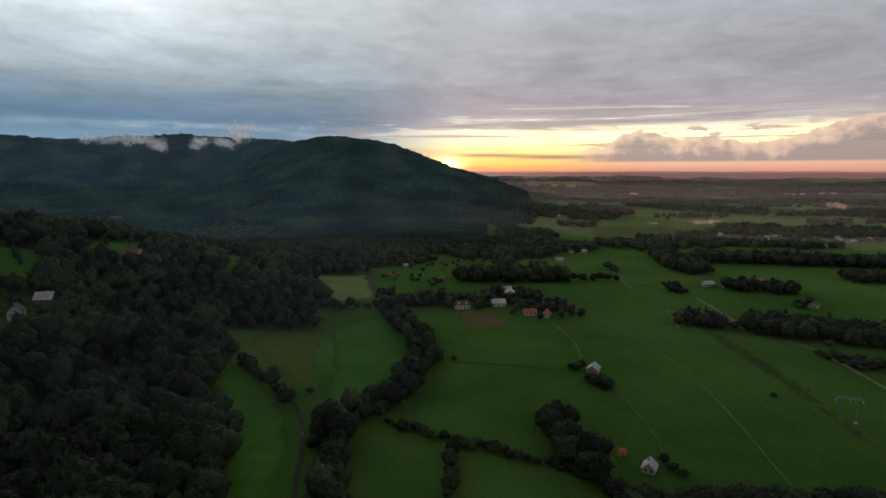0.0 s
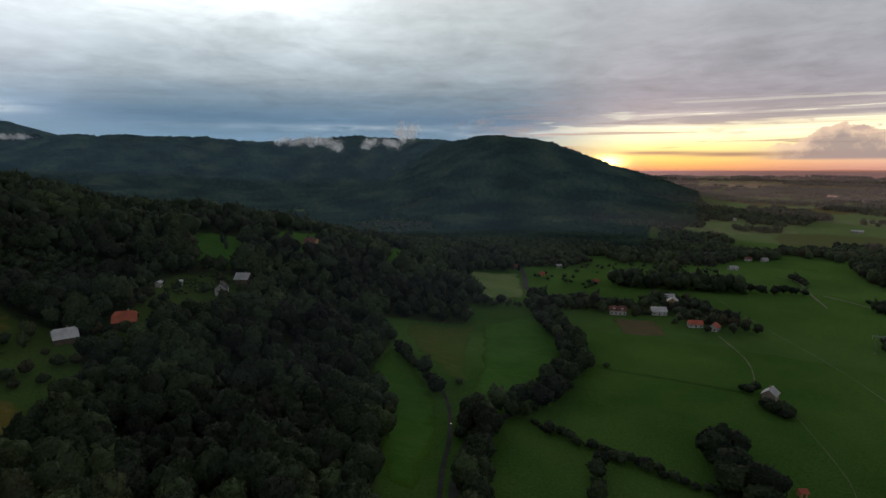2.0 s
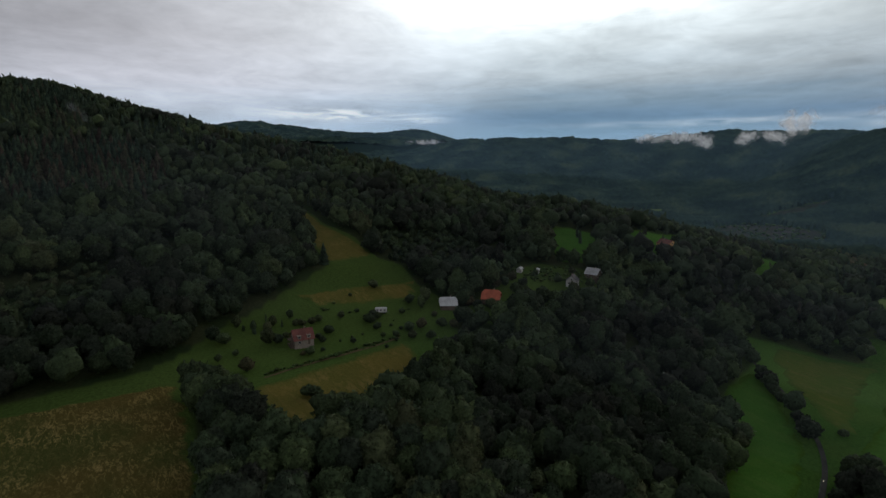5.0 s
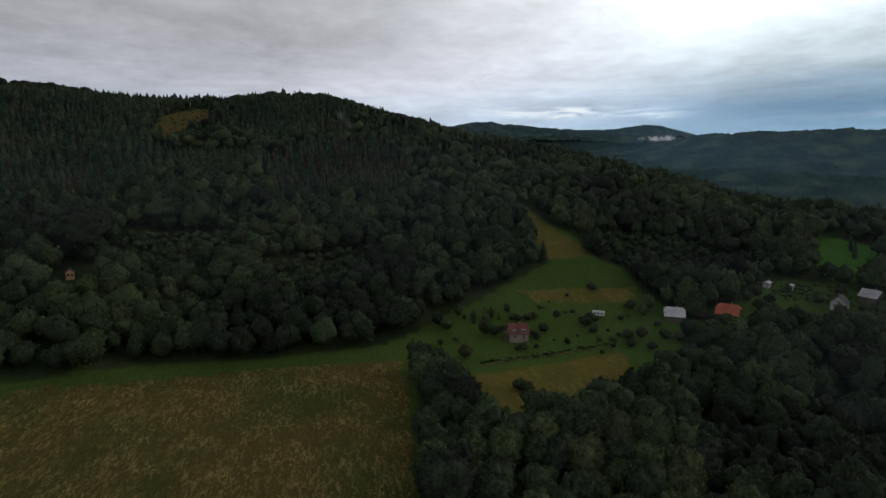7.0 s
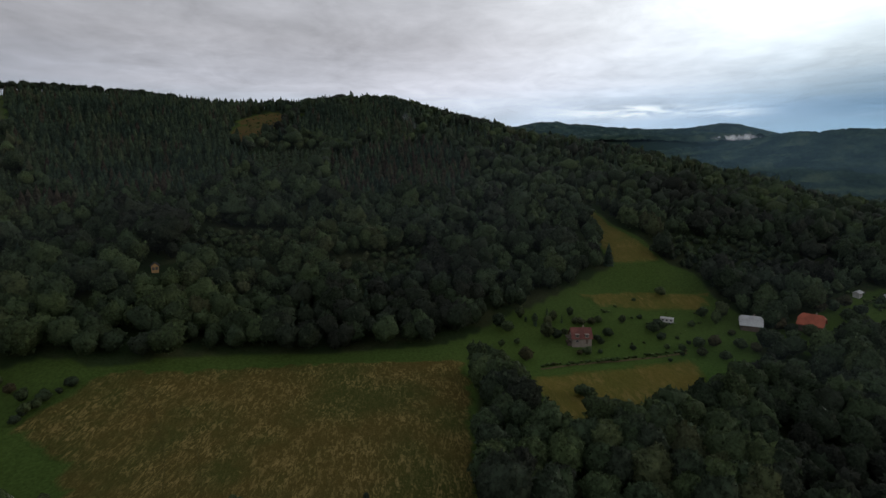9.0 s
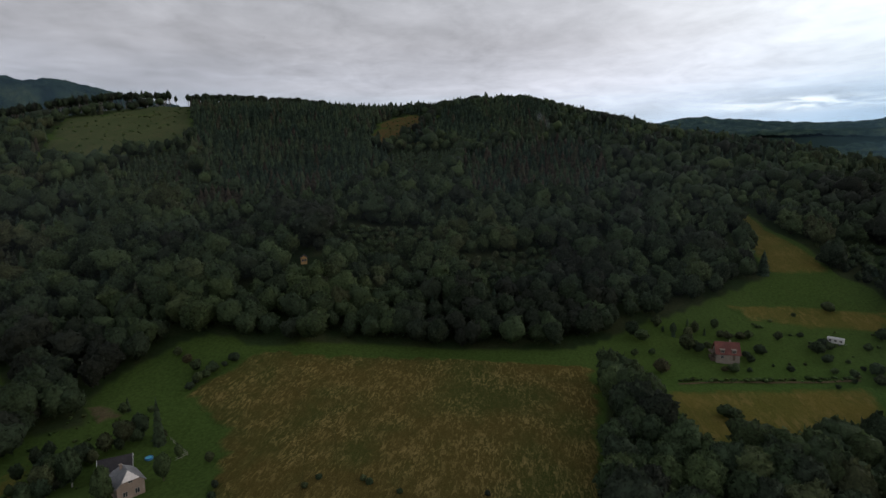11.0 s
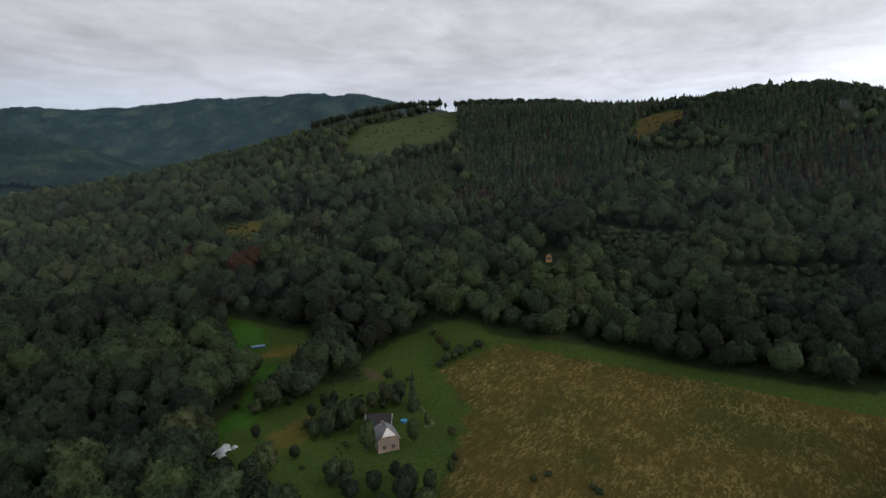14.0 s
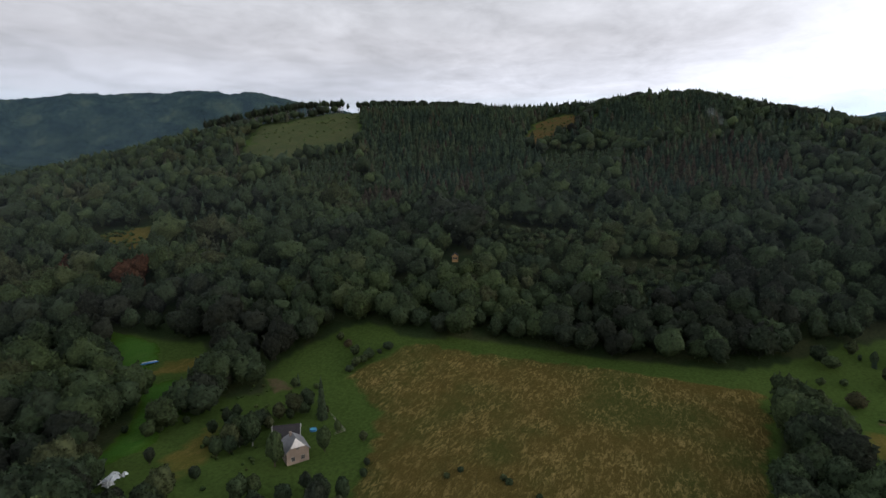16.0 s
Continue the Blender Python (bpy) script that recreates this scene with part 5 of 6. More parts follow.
# the forested mountains: one closed roof of tree tops, each a ragged peak of its own
def canopy_sheet(name, a0, a1, da, d0, d1, dd, tall, seed, label):
    rs = np.random.RandomState(seed)
    a, d = np.arange(a0, a1, da), d0 * (1 + dd) ** np.arange(0, int(math.log(d1 / d0) / math.log(1 + dd)))
    aa, rr = np.meshgrid(np.radians(a), d, indexing="ij")
    aa = aa + np.radians(da) * rs.uniform(-0.4, 0.4, aa.shape)
    rr = rr * (1 + dd * rs.uniform(-0.4, 0.4, rr.shape))
    x, y = (-np.sin(aa) * rr).ravel(), (np.cos(aa) * rr).ravel()
    wood = wooded(x, y)
    big = np.clip(0.5 + 0.5 * waves(x, y, seed + 3, 70.0), 0, 1)
    z = ground_z(x, y) + np.where(wood, tall * (0.35 + 0.5 * rs.rand(len(x)) ** 1.5 + 0.35 * big), -1.0)
    n, m = len(a), len(d)
    i, j = np.meshgrid(np.arange(n - 1), np.arange(m - 1), indexing="ij")
    q = np.stack([i * m + j, i * m + j + 1, (i + 1) * m + j + 1, (i + 1) * m + j], -1).reshape(-1, 4)
    q = q[wood[q].sum(1) >= 2]
    flip = rs.rand(len(q)) < 0.5
    tri = np.concatenate([np.where(flip[:, None], q[:, [0, 1, 2]], q[:, [0, 1, 3]]), np.where(flip[:, None], q[:, [0, 2, 3]], q[:, [1, 2, 3]])])
    used, inv = np.unique(tri, return_inverse=True)
    me = plain_mesh(name, np.stack([x, y, z], 1)[used].tolist(), inv.reshape(-1, 3).tolist(), [M_SPRUCE_HAZED])
    add_attribute(me, "tint", np.clip(0.42 + 0.45 * waves(x, y, seed + 5, 150.0) + rs.uniform(-0.3, 0.3, len(x)), 0, 1)[used])
    tagged(new(name, me), label, "forest", kind="stuff")


canopy_sheet("mountain_forest", -12, 62, 0.19, 775, 2800, 0.0048, 13.0, 5, "dark spruce and beech forest on the great mountain")
canopy_sheet("far_mountain_forest", 48, 82, 0.25, 2950, 4100, 0.006, 15.0, 15, "dark forest on the farthest mountains")
canopy_sheet("far_mountain_forest", 29, 40, 0.3, 3200, 3900, 0.008, 15.0, 25, "dark forest on a distant summit")
canopy_sheet("long_mountain_forest", 114, 176, 0.22, 1300, 2950, 0.006, 14.0, 35, "dark forest on the long distant mountain")
fx, fy = [], []
# belts and woods of the far plain
rs = np.random.RandomState(77)
WOODS = [(-150, 770, 234, 815, 240, 1), (-330, 720, 0, 775, 210, 1), (248, 863, 466, 855, 150, 1), (466, 855, 620, 820, 90, 0.7), (164, 1284, 484, 1362, 330, 1), (238, 1110, 312, 1091, 45, 1), (100, 986, 203, 947, 120, 1),
         (516, 1296, 723, 1337, 70, 0.5), (500, 1010, 860, 925, 90, 0.8), (560, 1090, 880, 990, 170, 0.7), (1109, 1530, 1196, 1444, 260, 1), (928, 1418, 1004, 1397, 80, 1), (808, 1192, 990, 1192, 36, 0.8),
         (118, 1851, 900, 3185, 420, 0.8), (116, 1641, 626, 2765, 420, 0.8), (790, 2064, 1639, 1993, 210, 0.9), (826, 2921, 2202, 2675, 420, 0.75), (1015, 3600, 2575, 3133, 300, 0.8), (751, 2526, 1210, 2442, 200, 0.9),
         (600, 1800, 760, 1760, 90, 0.8), (1000, 1750, 1250, 1700, 60, 0.7), (1300, 2300, 1800, 2250, 120, 0.7), (200, 4000, 2400, 3700, 220, 0.6), (420, 960, 500, 990, 40, 0.8)]
for i in range(34):
    d, a = 1650 + 2900 * ((i + rs.rand()) / 34) ** 1.1, rs.uniform(-46, -5 - 3 * (i < 16))
    (x0, y0), (x1, y1) = bearing(a, d), bearing(a - rs.uniform(5, 14), d * rs.uniform(0.96, 1.05))
    WOODS.append((x0, y0, x1, y1, d * rs.uniform(0.03, 0.075), 0.8))
for x0, y0, x1, y1, deep, full in WOODS:
    size = min(22.0, max(9.5, math.hypot(x0 + x1, y0 + y1) / 260))
    n = int(math.hypot(x1 - x0, y1 - y0) * deep / (size * size * 1.0) * full)
    u, v = rs.rand(n), rs.uniform(-1, 1, n)
    px_, py_ = x0 + (x1 - x0) * u, y0 + (y1 - y0) * u
    half = deep / 2 * np.clip(np.minimum(u, 1 - u) * 9, 0.25, 1) * (0.8 + 0.35 * np.sin(u * 11 + x0) + 0.2 * np.sin(u * 37 + y0))
    reach = np.hypot(px_, py_)
    px_, py_ = px_ * (1 + half * v / reach), py_ * (1 + half * v / reach)
    k = waves(px_, py_, 91, 10 * size) > -1.2 * full + 0.1
    fx.append(px_[k])
    fy.append(py_[k])
fx, fy = np.concatenate(fx), np.concatenate(fy)
fr = np.hypot(fx, fy)
fs_ = np.clip(fr / 130, 9.5, 22) * rng.uniform(0.7, 1.3, len(fx))
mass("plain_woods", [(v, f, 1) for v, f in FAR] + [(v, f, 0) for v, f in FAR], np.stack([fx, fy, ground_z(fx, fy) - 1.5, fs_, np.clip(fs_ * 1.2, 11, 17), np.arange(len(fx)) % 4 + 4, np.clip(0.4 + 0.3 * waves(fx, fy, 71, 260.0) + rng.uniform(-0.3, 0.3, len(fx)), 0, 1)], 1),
     [M_LEAF_MASS, M_SPRUCE_HAZED], "dark woods and belts of trees on the far plain", "woods")

# ---------------------------------------------------------------- houses


def part(name, bm, mat, parent, label=""):
    me = bpy.data.meshes.new(name)
    bmesh.ops.recalc_face_normals(bm, faces=bm.faces)
    bm.to_mesh(me)
    bm.free()
    me.materials.append(mat)
    ob = new(name, me)
    ob.parent = parent
    return tagged(ob, label)


def box(bm, x0, x1, y0, y1, z0, z1, m=None):
    v = [bm.verts.new((x, y, z)) for z in (z0, z1) for x, y in ((x0, y0), (x1, y0), (x1, y1), (x0, y1))]
    for q in ((3, 2, 1, 0), (4, 5, 6, 7), (0, 1, 5, 4), (1, 2, 6, 5), (2, 3, 7, 6), (3, 0, 4, 7)):
        bm.faces.new([v[i] for i in q])
    if m is not None:
        bmesh.ops.transform(bm, matrix=m, verts=v)
    return v


def prism(bm, pts, depth):
    """A flat outline (list of 3D points) given a thickness along a vector."""
    a = [bm.verts.new(p) for p in pts]
    b = [bm.verts.new(Vector(p) + depth) for p in pts]
    bm.faces.new(a)
    bm.faces.new(b[::-1])
    n = len(pts)
    for i in range(n):
        bm.faces.new((a[i], b[i], b[(i + 1) % n], a[(i + 1) % n]))


def window(parent, at, yaw, w, h, lit=False):
    """A framed window standing a little proud of the wall; at is its centre, yaw the way it faces."""
    bm = bmesh.new()
    m = Matrix.Translation(at) @ Matrix.Rotation(yaw, 4, "Z")
    t = 0.09
    for x0, x1, z0, z1 in ((-w / 2 - t, -w / 2, -h / 2 - t, h / 2 + t), (w / 2, w / 2 + t, -h / 2 - t, h / 2 + t), (-w / 2, w / 2, h / 2, h / 2 + t), (-w / 2, w / 2, -h / 2 - t, -h / 2), (-0.04, 0.04, -h / 2, h / 2)):
        box(bm, x0, x1, -0.08, 0.02, z0, z1, m)
    win = part("window", bm, M_BOARD, parent)
    bm = bmesh.new()
    box(bm, -w / 2, w / 2, -0.035, 0.015, -h / 2, h / 2, m)
    part("pane", bm, M_LIT if lit else M_GLASS, win, "warm lit pane" if lit else "")


def house(name, x, y, yaw, ln, wd, wall_h, rise, wall, roof, label, hip=0.0, rows=1, cols=2, lit=(), chimney=True, eaves=0.45, dormer=False, porch=False, verge=None, group="", hip_roof=None):
    """A gabled house: ln along the ridge, wd across, optional half-hips, windows in rows."""
    root = new(name)
    th = radians(yaw)
    cx, cy = np.array([-1, 1, 1, -1]) * ln / 2, np.array([-1, -1, 1, 1]) * wd / 2
    zs = ground_z(x + cx * math.cos(th) - cy * math.sin(th), y + cx * math.sin(th) + cy * math.cos(th))
    root.matrix_world = pose(x, y, float(zs.max()) - 0.15, 0, 0, yaw)
    sink = float(zs.max() - zs.min()) + 0.5
    a, b = ln / 2, wd / 2
    slope = rise / b
    cut = hip * rise
    # walls with gables
    bm = bmesh.new()
    top = rise - cut
    half = cut / slope
    prof = [(-b, -sink), (b, -sink), (b, wall_h), (half, wall_h + top), (-half, wall_h + top), (-b, wall_h)] if hip else [(-b, -sink), (b, -sink), (b, wall_h), (0, wall_h + rise), (-b, wall_h)]
    prism(bm, [(-a, p, q) for p, q in prof], Vector((ln, 0, 0)))
    body = part("wall", bm, M_WALL[wall], root)
    # roof slabs, lifted clear of the walls
    bm = bmesh.new()
    t, e, k = 0.16, eaves, math.hypot(1, slope)
    ridge = a + e - (cut / slope * 0.9 if hip else 0)
    for s in (-1, 1):
        low = Vector((0, s * (b + e), wall_h - slope * e + 0.03))
        high = Vector((0, 0, wall_h + rise + 0.03))
        if hip:
            mid = Vector((0, s * half, wall_h + top + 0.03))
            pts = [low + Vector((-a - e, 0, 0)), low + Vector((a + e, 0, 0)), mid + Vector((a + e, 0, 0)), high + Vector((ridge, 0, 0)), high + Vector((-ridge, 0, 0)), mid + Vector((-a - e, 0, 0))]
        else:
            pts = [low + Vector((-a - e, 0, 0)), low + Vector((a + e, 0, 0)), high + Vector((a + e, 0, 0)), high + Vector((-a - e, 0, 0))]
        prism(bm, pts, Vector((0, s * slope, 1)).normalized() * t)
    if hip_roof:
        cover = part("roof", bm, M_ROOF[roof], root)
    if hip:
        for s in (-1, 1):
            z0, z1 = wall_h + top + 0.03, wall_h + rise + 0.03
            end = bmesh.new() if hip_roof else bm
            prism(end, [(s * (a + e), -half, z0), (s * (a + e), half, z0), (s * ridge, 0, z1)], Vector((s * 0.5, 0, 0.8)).normalized() * t)
            if hip_roof:
                part("hip_slope", end, M_ROOF[hip_roof], cover, "pale metal sheet on the hipped end")
    if not hip_roof:
        cover = part("roof", bm, M_ROOF[roof], root)
    bm = bmesh.new()
    box(bm, -a - e, a + e, -0.14, 0.14, wall_h + rise + 0.12, wall_h + rise + 0.27)
    if not hip:
        part("ridge_cap", bm, M_ROOF[roof], cover)
    else:
        bm.free()
    if verge:
        for s in (-1, 1):
            for q in (-1, 1):
                bm = bmesh.new()
                prism(bm, [(s * (a + e), q * (b + e), wall_h - slope * e + 0.02), (s * (a + e), 0, wall_h + rise + 0.02), (s * (a + e), 0, wall_h + rise + 0.34), (s * (a + e), q * (b + e), wall_h - slope * e + 0.34)], Vector((s * 0.12, 0, 0)))
                part("bargeboard", bm, verge, cover, "white bargeboard")
    if chimney:
        bm = bmesh.new()
        box(bm, a * 0.3 - 0.28, a * 0.3 + 0.28, 0.35, 0.9, wall_h + rise - 0.9, wall_h + rise + 0.75)
        box(bm, a * 0.3 - 0.36, a * 0.3 + 0.36, 0.27, 0.98, wall_h + rise + 0.75, wall_h + rise + 0.87)
        part("chimney", bm, M_WALL["brick"], root)
    if dormer:
        for s in (-0.25, 0.25):
            bm = bmesh.new()
            box(bm, s * ln - 0.8, s * ln + 0.8, -b - 0.1, -b + 2.2, wall_h + 0.1, wall_h + 1.5)
            box(bm, s * ln - 1.0, s * ln + 1.0, -b - 0.3, -b + 2.4, wall_h + 1.5, wall_h + 1.64)
            part("dormer", bm, M_WALL[wall], root)
            window(root, (s * ln, -b - 0.1, wall_h + 0.85), 0, 0.9, 0.8)
    # windows on the long sides and in the gables
    n = 0
    for r in range(rows):
        z = 1.5 + r * 2.6
        if z + 0.6 > wall_h:
            break
        for c in range(cols):
            u = (c + 0.5) / cols * ln - a
            for s, turn in ((-1, 0.0), (1, math.pi)):
                if not (r == 0 and s == -1 and c == cols // 2):
                    window(root, (u, s * b, z), turn, 0.95, 1.15, n in lit)
                n += 1
        for u in (-wd * 0.22, wd * 0.22):
            for s, turn in ((-1, -math.pi / 2), (1, math.pi / 2)):
                window(root, (s * a, u, z), turn, 0.9, 1.15, n in lit)
                n += 1
    if rise > 2.6:
        for s, turn in ((-1, -math.pi / 2), (1, math.pi / 2)):
            window(root, (s * a, 0, wall_h + 0.75), turn, 0.8, 0.9)
    bm = bmesh.new()
    u = ((cols // 2) + 0.5) / cols * ln - a
    box(bm, u - 0.5, u + 0.5, -b - 0.05, -b + 0.02, 0.15, 2.2)
    part("door", bm, M_WALL["wood"], root)
    if porch:
        bm = bmesh.new()
        box(bm, -a - 1.8, -a - 0.02, -b * 0.7, b * 0.7, -sink, 0.5)
        for q in (-1, 1):
            box(bm, -a - 1.75, -a - 1.6, q * b * 0.65 - 0.08, q * b * 0.65 + 0.08, 0.5, 2.5)
        box(bm, -a - 2.0, -a - 0.02, -b * 0.8, b * 0.8, 2.5, 2.64)
        part("porch", bm, M_WALL["wood"], root)
    return tagged(root, label, "house" if name != "shed" else "shed", group)


house("cottage", -109.5, -91.8, -126, 6.6, 6.0, 3.7, 2.7, "brick", "slate", "pale brick cottage with a grey roof and bright hipped end", hip=0.66, hip_roof="bright", rows=1, cols=2, eaves=0.35)
house("barn", -117.5, -101, -55, 7.0, 4.8, 2.3, 1.9, "wood", "dark", "dark wooden barn with white bargeboards behind the cottage", rows=0, chimney=False, verge=M_TRIM, cols=1)
house("cottage", -228, 90, 84, 8.8, 6.6, 3.0, 3.7, "cream", "brown", "cream cottage with a brown tiled roof among fruit trees", rows=2, eaves=0.5, porch=True, dormer=True)
house("cottage", -229, 207, 40, 10.0, 8.4, 2.2, 4.2, "wood", "orange", "wooden cottage under a steep orange-red roof", rows=1, hip=0.45, eaves=0.7)
house("cottage", -237, 181, 58, 9.2, 7.6, 2.0, 3.6, "wood", "white", "cottage with a pale patched sheet roof", rows=1, hip=0.3, eaves=0.6)
house("cottage", -231, 304, 10, 9.0, 7.5, 3.2, 3.4, "wood", "grey", "farm cottage with a pale grey roof", rows=1, eaves=0.6)
house("cottage", -227, 277, 120, 8.5, 7.0, 3.2, 3.2, "grey", "dark", "grey cottage with a dark roof and one lit window", rows=1, lit=(0, 2, 4))
house("house", -241, 412, 165, 13, 8.5, 5.6, 3.0, "ochre", "brown", "two-storey ochre house with lit windows above the wood", rows=2, cols=4, lit=(0, 2, 4, 6, 8, 10))
house("shed", -239, 387, 160, 4.2, 3.2, 2.4, 1.2, "ochre", "dark", "small shed with a lit front", rows=1, cols=2, lit=(0, 1, 2, 3), chimney=False)
house("cabin", -272.5, -110, 22, 3.6, 3.2, 2.8, 1.3, "ochre", "dark", "small ochre cabin hidden in the forest", rows=1, cols=1, chimney=False)
house("house", 86, 293, 62, 7.2, 6.0, 3.9, 2.4, "brick", "grey", "lone pale farmhouse with a whitish roof in the meadow", rows=2)
house("house", 17, 456, 2, 13, 7.5, 3.8, 2.8, "white", "brown", "long white farmhouse with dormer windows", rows=1, cols=4, dormer=True)
house("house", 49, 463, 8, 11.5, 9.0, 3.4, 2.6, "white", "white", "white farmhouse with a wide pale grey roof", rows=1, cols=3)
house("house", 63, 491, 80, 9.5, 8.0, 5.0, 3.0, "ochre", "white", "orange-walled house with a pale roof", rows=2)
house("house", 62, 506, 10, 8.0, 6.5, 4.5, 2.6, "white", "white", "white house behind the farmyard", rows=1)
house("house", 72, 431, 5, 10, 6.0, 2.9, 2.2, "white", "red", "low house with a dull red roof", rows=1, cols=3)
house("house", 84, 424, 60, 7, 6.0, 3.2, 2.4, "white", "red", "small white-gabled house with a red roof", rows=1)
house("barn", 268, 531, 12, 10.9, 7.0, 3.1, 2.3, "white", "white", "large barn with a bright pale roof", rows=1, cols=4)
house("shed", 284, 527, 12, 3.9, 3.1, 1.9, 0.9, "white", "white", "small white shed beside the barn", rows=0, cols=1, chimney=False)
house("cottage", 80, 193, 60, 5.4, 4.6, 2.2, 2.1, "grey", "grey", "old grey cottage half hidden by trees", rows=1)
house("shed", 73, 205, 20, 2.6, 2.2, 2.0, 0.7, "ochre", "red", "tiny garden shed with a reddish roof", rows=0, cols=1, chimney=False)
house("house", 316, 444, 40, 7.0, 6.2, 3.4, 2.2, "grey", "brown", "grey house with a brown roof by the wood", rows=2)
house("shed", 217, 391, 30, 6, 4, 2.4, 1.3, "grey", "white", "pale shed at the wood's edge", rows=0, cols=1, chimney=False)
house("house", 104, 717, 5, 8.6, 5.9, 2.7, 1.9, "white", "white", "white house at the village edge", rows=1, cols=3)
house("house", 129, 712, 70, 7.0, 5.5, 3.1, 2.2, "white", "red", "white village house with a red roof", rows=1)
house("house", 186, 770, 8, 7.0, 5.5, 3.1, 2.0, "white", "brown", "white village house at the forest edge", rows=1)
house("house", 205, 771, 15, 7.0, 5.5, 3.1, 2.0, "white", "grey", "white village house at the forest edge", rows=1)
house("house", 151, 687, 20, 9.4, 6.2, 2.5, 2.2, "white", "grey", "wide white house with a grey roof", rows=1, cols=3)
house("house", 40, 720, 10, 8.6, 6.2, 4.2, 2.0, "grey", "dark", "tall grey house on the valley edge", rows=2, cols=3)
house("house", -45, 638, 5, 5.5, 3.9, 2.3, 1.4, "white", "white", "small white house in the meadows", rows=1)
house("house", -59, 584, 15, 5.1, 3.9, 2.3, 1.7, "ochre", "orange", "small yellow house by the road", rows=1)
house("house", -2, 565, 30, 5.5, 3.9, 2.2, 1.7, "cream", "orange", "cottage with an orange roof in its garden", rows=1)
house("house", -92, 606, 40, 7.0, 4.7, 2.5, 1.9, "wood", "brown", "brown house at the bend of the road", rows=1)
house("house", -114, 826, 5, 7.8, 4.7, 2.7, 1.7, "white", "grey", "white house at the mountain's foot", rows=1, cols=3)
house("house", 328, 545, 35, 7.8, 6.2, 3.1, 2.3, "brick", "red", "red-roofed house within a clump of trees", rows=1)
house("shed", -257, 258, 120, 5.5, 3.0, 2.2, 0.7, "grey", "white", "low pale garden shed", rows=0, cols=1, chimney=False)
house("shed", -252, 270, 125, 5.0, 2.4, 1.9, 0.5, "white", "white", "low whitish greenhouse shed", rows=0, cols=1, chimney=False)
house("shed", -215, 433, 30, 5.0, 3.6, 2.2, 1.2, "white", "grey", "whitish shed at the pasture's edge", rows=0, cols=1, chimney=False)
house("barn", 450, 1145, -20, 18.7, 7.8, 3.1, 2.0, "grey", "white", "long pale-roofed barn on the plain", rows=0, cols=1, chimney=False)
house("barn", 262, 1232, 8, 14.0, 7.0, 3.1, 1.9, "white", "white", "white farm building in the far fields", rows=0, cols=1, chimney=False)
house("house", -799, 1216, 30, 10.9, 6.2, 3.9, 2.3, "white", "grey", "white house high on the mountain slope", rows=1, cols=3)
rv = random.Random(5)
for i in range(34):
    vx, vy = bearing(rv.uniform(-41, -27), rv.uniform(1000, 1180))
    house("house", vx, vy, rv.uniform(0, 180), rv.uniform(7, 11), rv.uniform(5.5, 7), rv.uniform(2.8, 4.2), rv.uniform(2, 3), rv.choice(["white", "white", "cream", "grey"]), rv.choice(["brown", "brown", "grey", "white", "dark"]),
          "village house among trees on the plain", rows=1, cols=2, group="village on the plain")
for i in range(14):
    vx, vy = bearing(rv.uniform(-36, -24), rv.uniform(2950, 3300))
    house("warehouse", vx, vy, rv.uniform(-20, 20), rv.uniform(18, 45), rv.uniform(12, 20), rv.uniform(5, 9), 1.6, "white", "white", "pale factory hall in the distant town", rows=0, cols=1, chimney=False, group="distant town")


# ---------------------------------------------------------------- pylons, trailer, pool, sheets, fence


def cylinder(bm, a, b, ra, rb, n=10):
    a, b = Vector(a), Vector(b)
    axis = (b - a).normalized()
    side = axis.orthogonal().normalized()
    other = axis.cross(side)
    r0 = [bm.verts.new(a + (side * math.cos(k * 6.2832 / n) + other * math.sin(k * 6.2832 / n)) * ra) for k in range(n)]
    r1 = [bm.verts.new(b + (side * math.cos(k * 6.2832 / n) + other * math.sin(k * 6.2832 / n)) * rb) for k in range(n)]
    for k in range(n):
        bm.faces.new((r0[k], r0[(k + 1) % n], r1[(k + 1) % n], r1[k]))
    bm.faces.new(r0[::-1])
    bm.faces.new(r1)


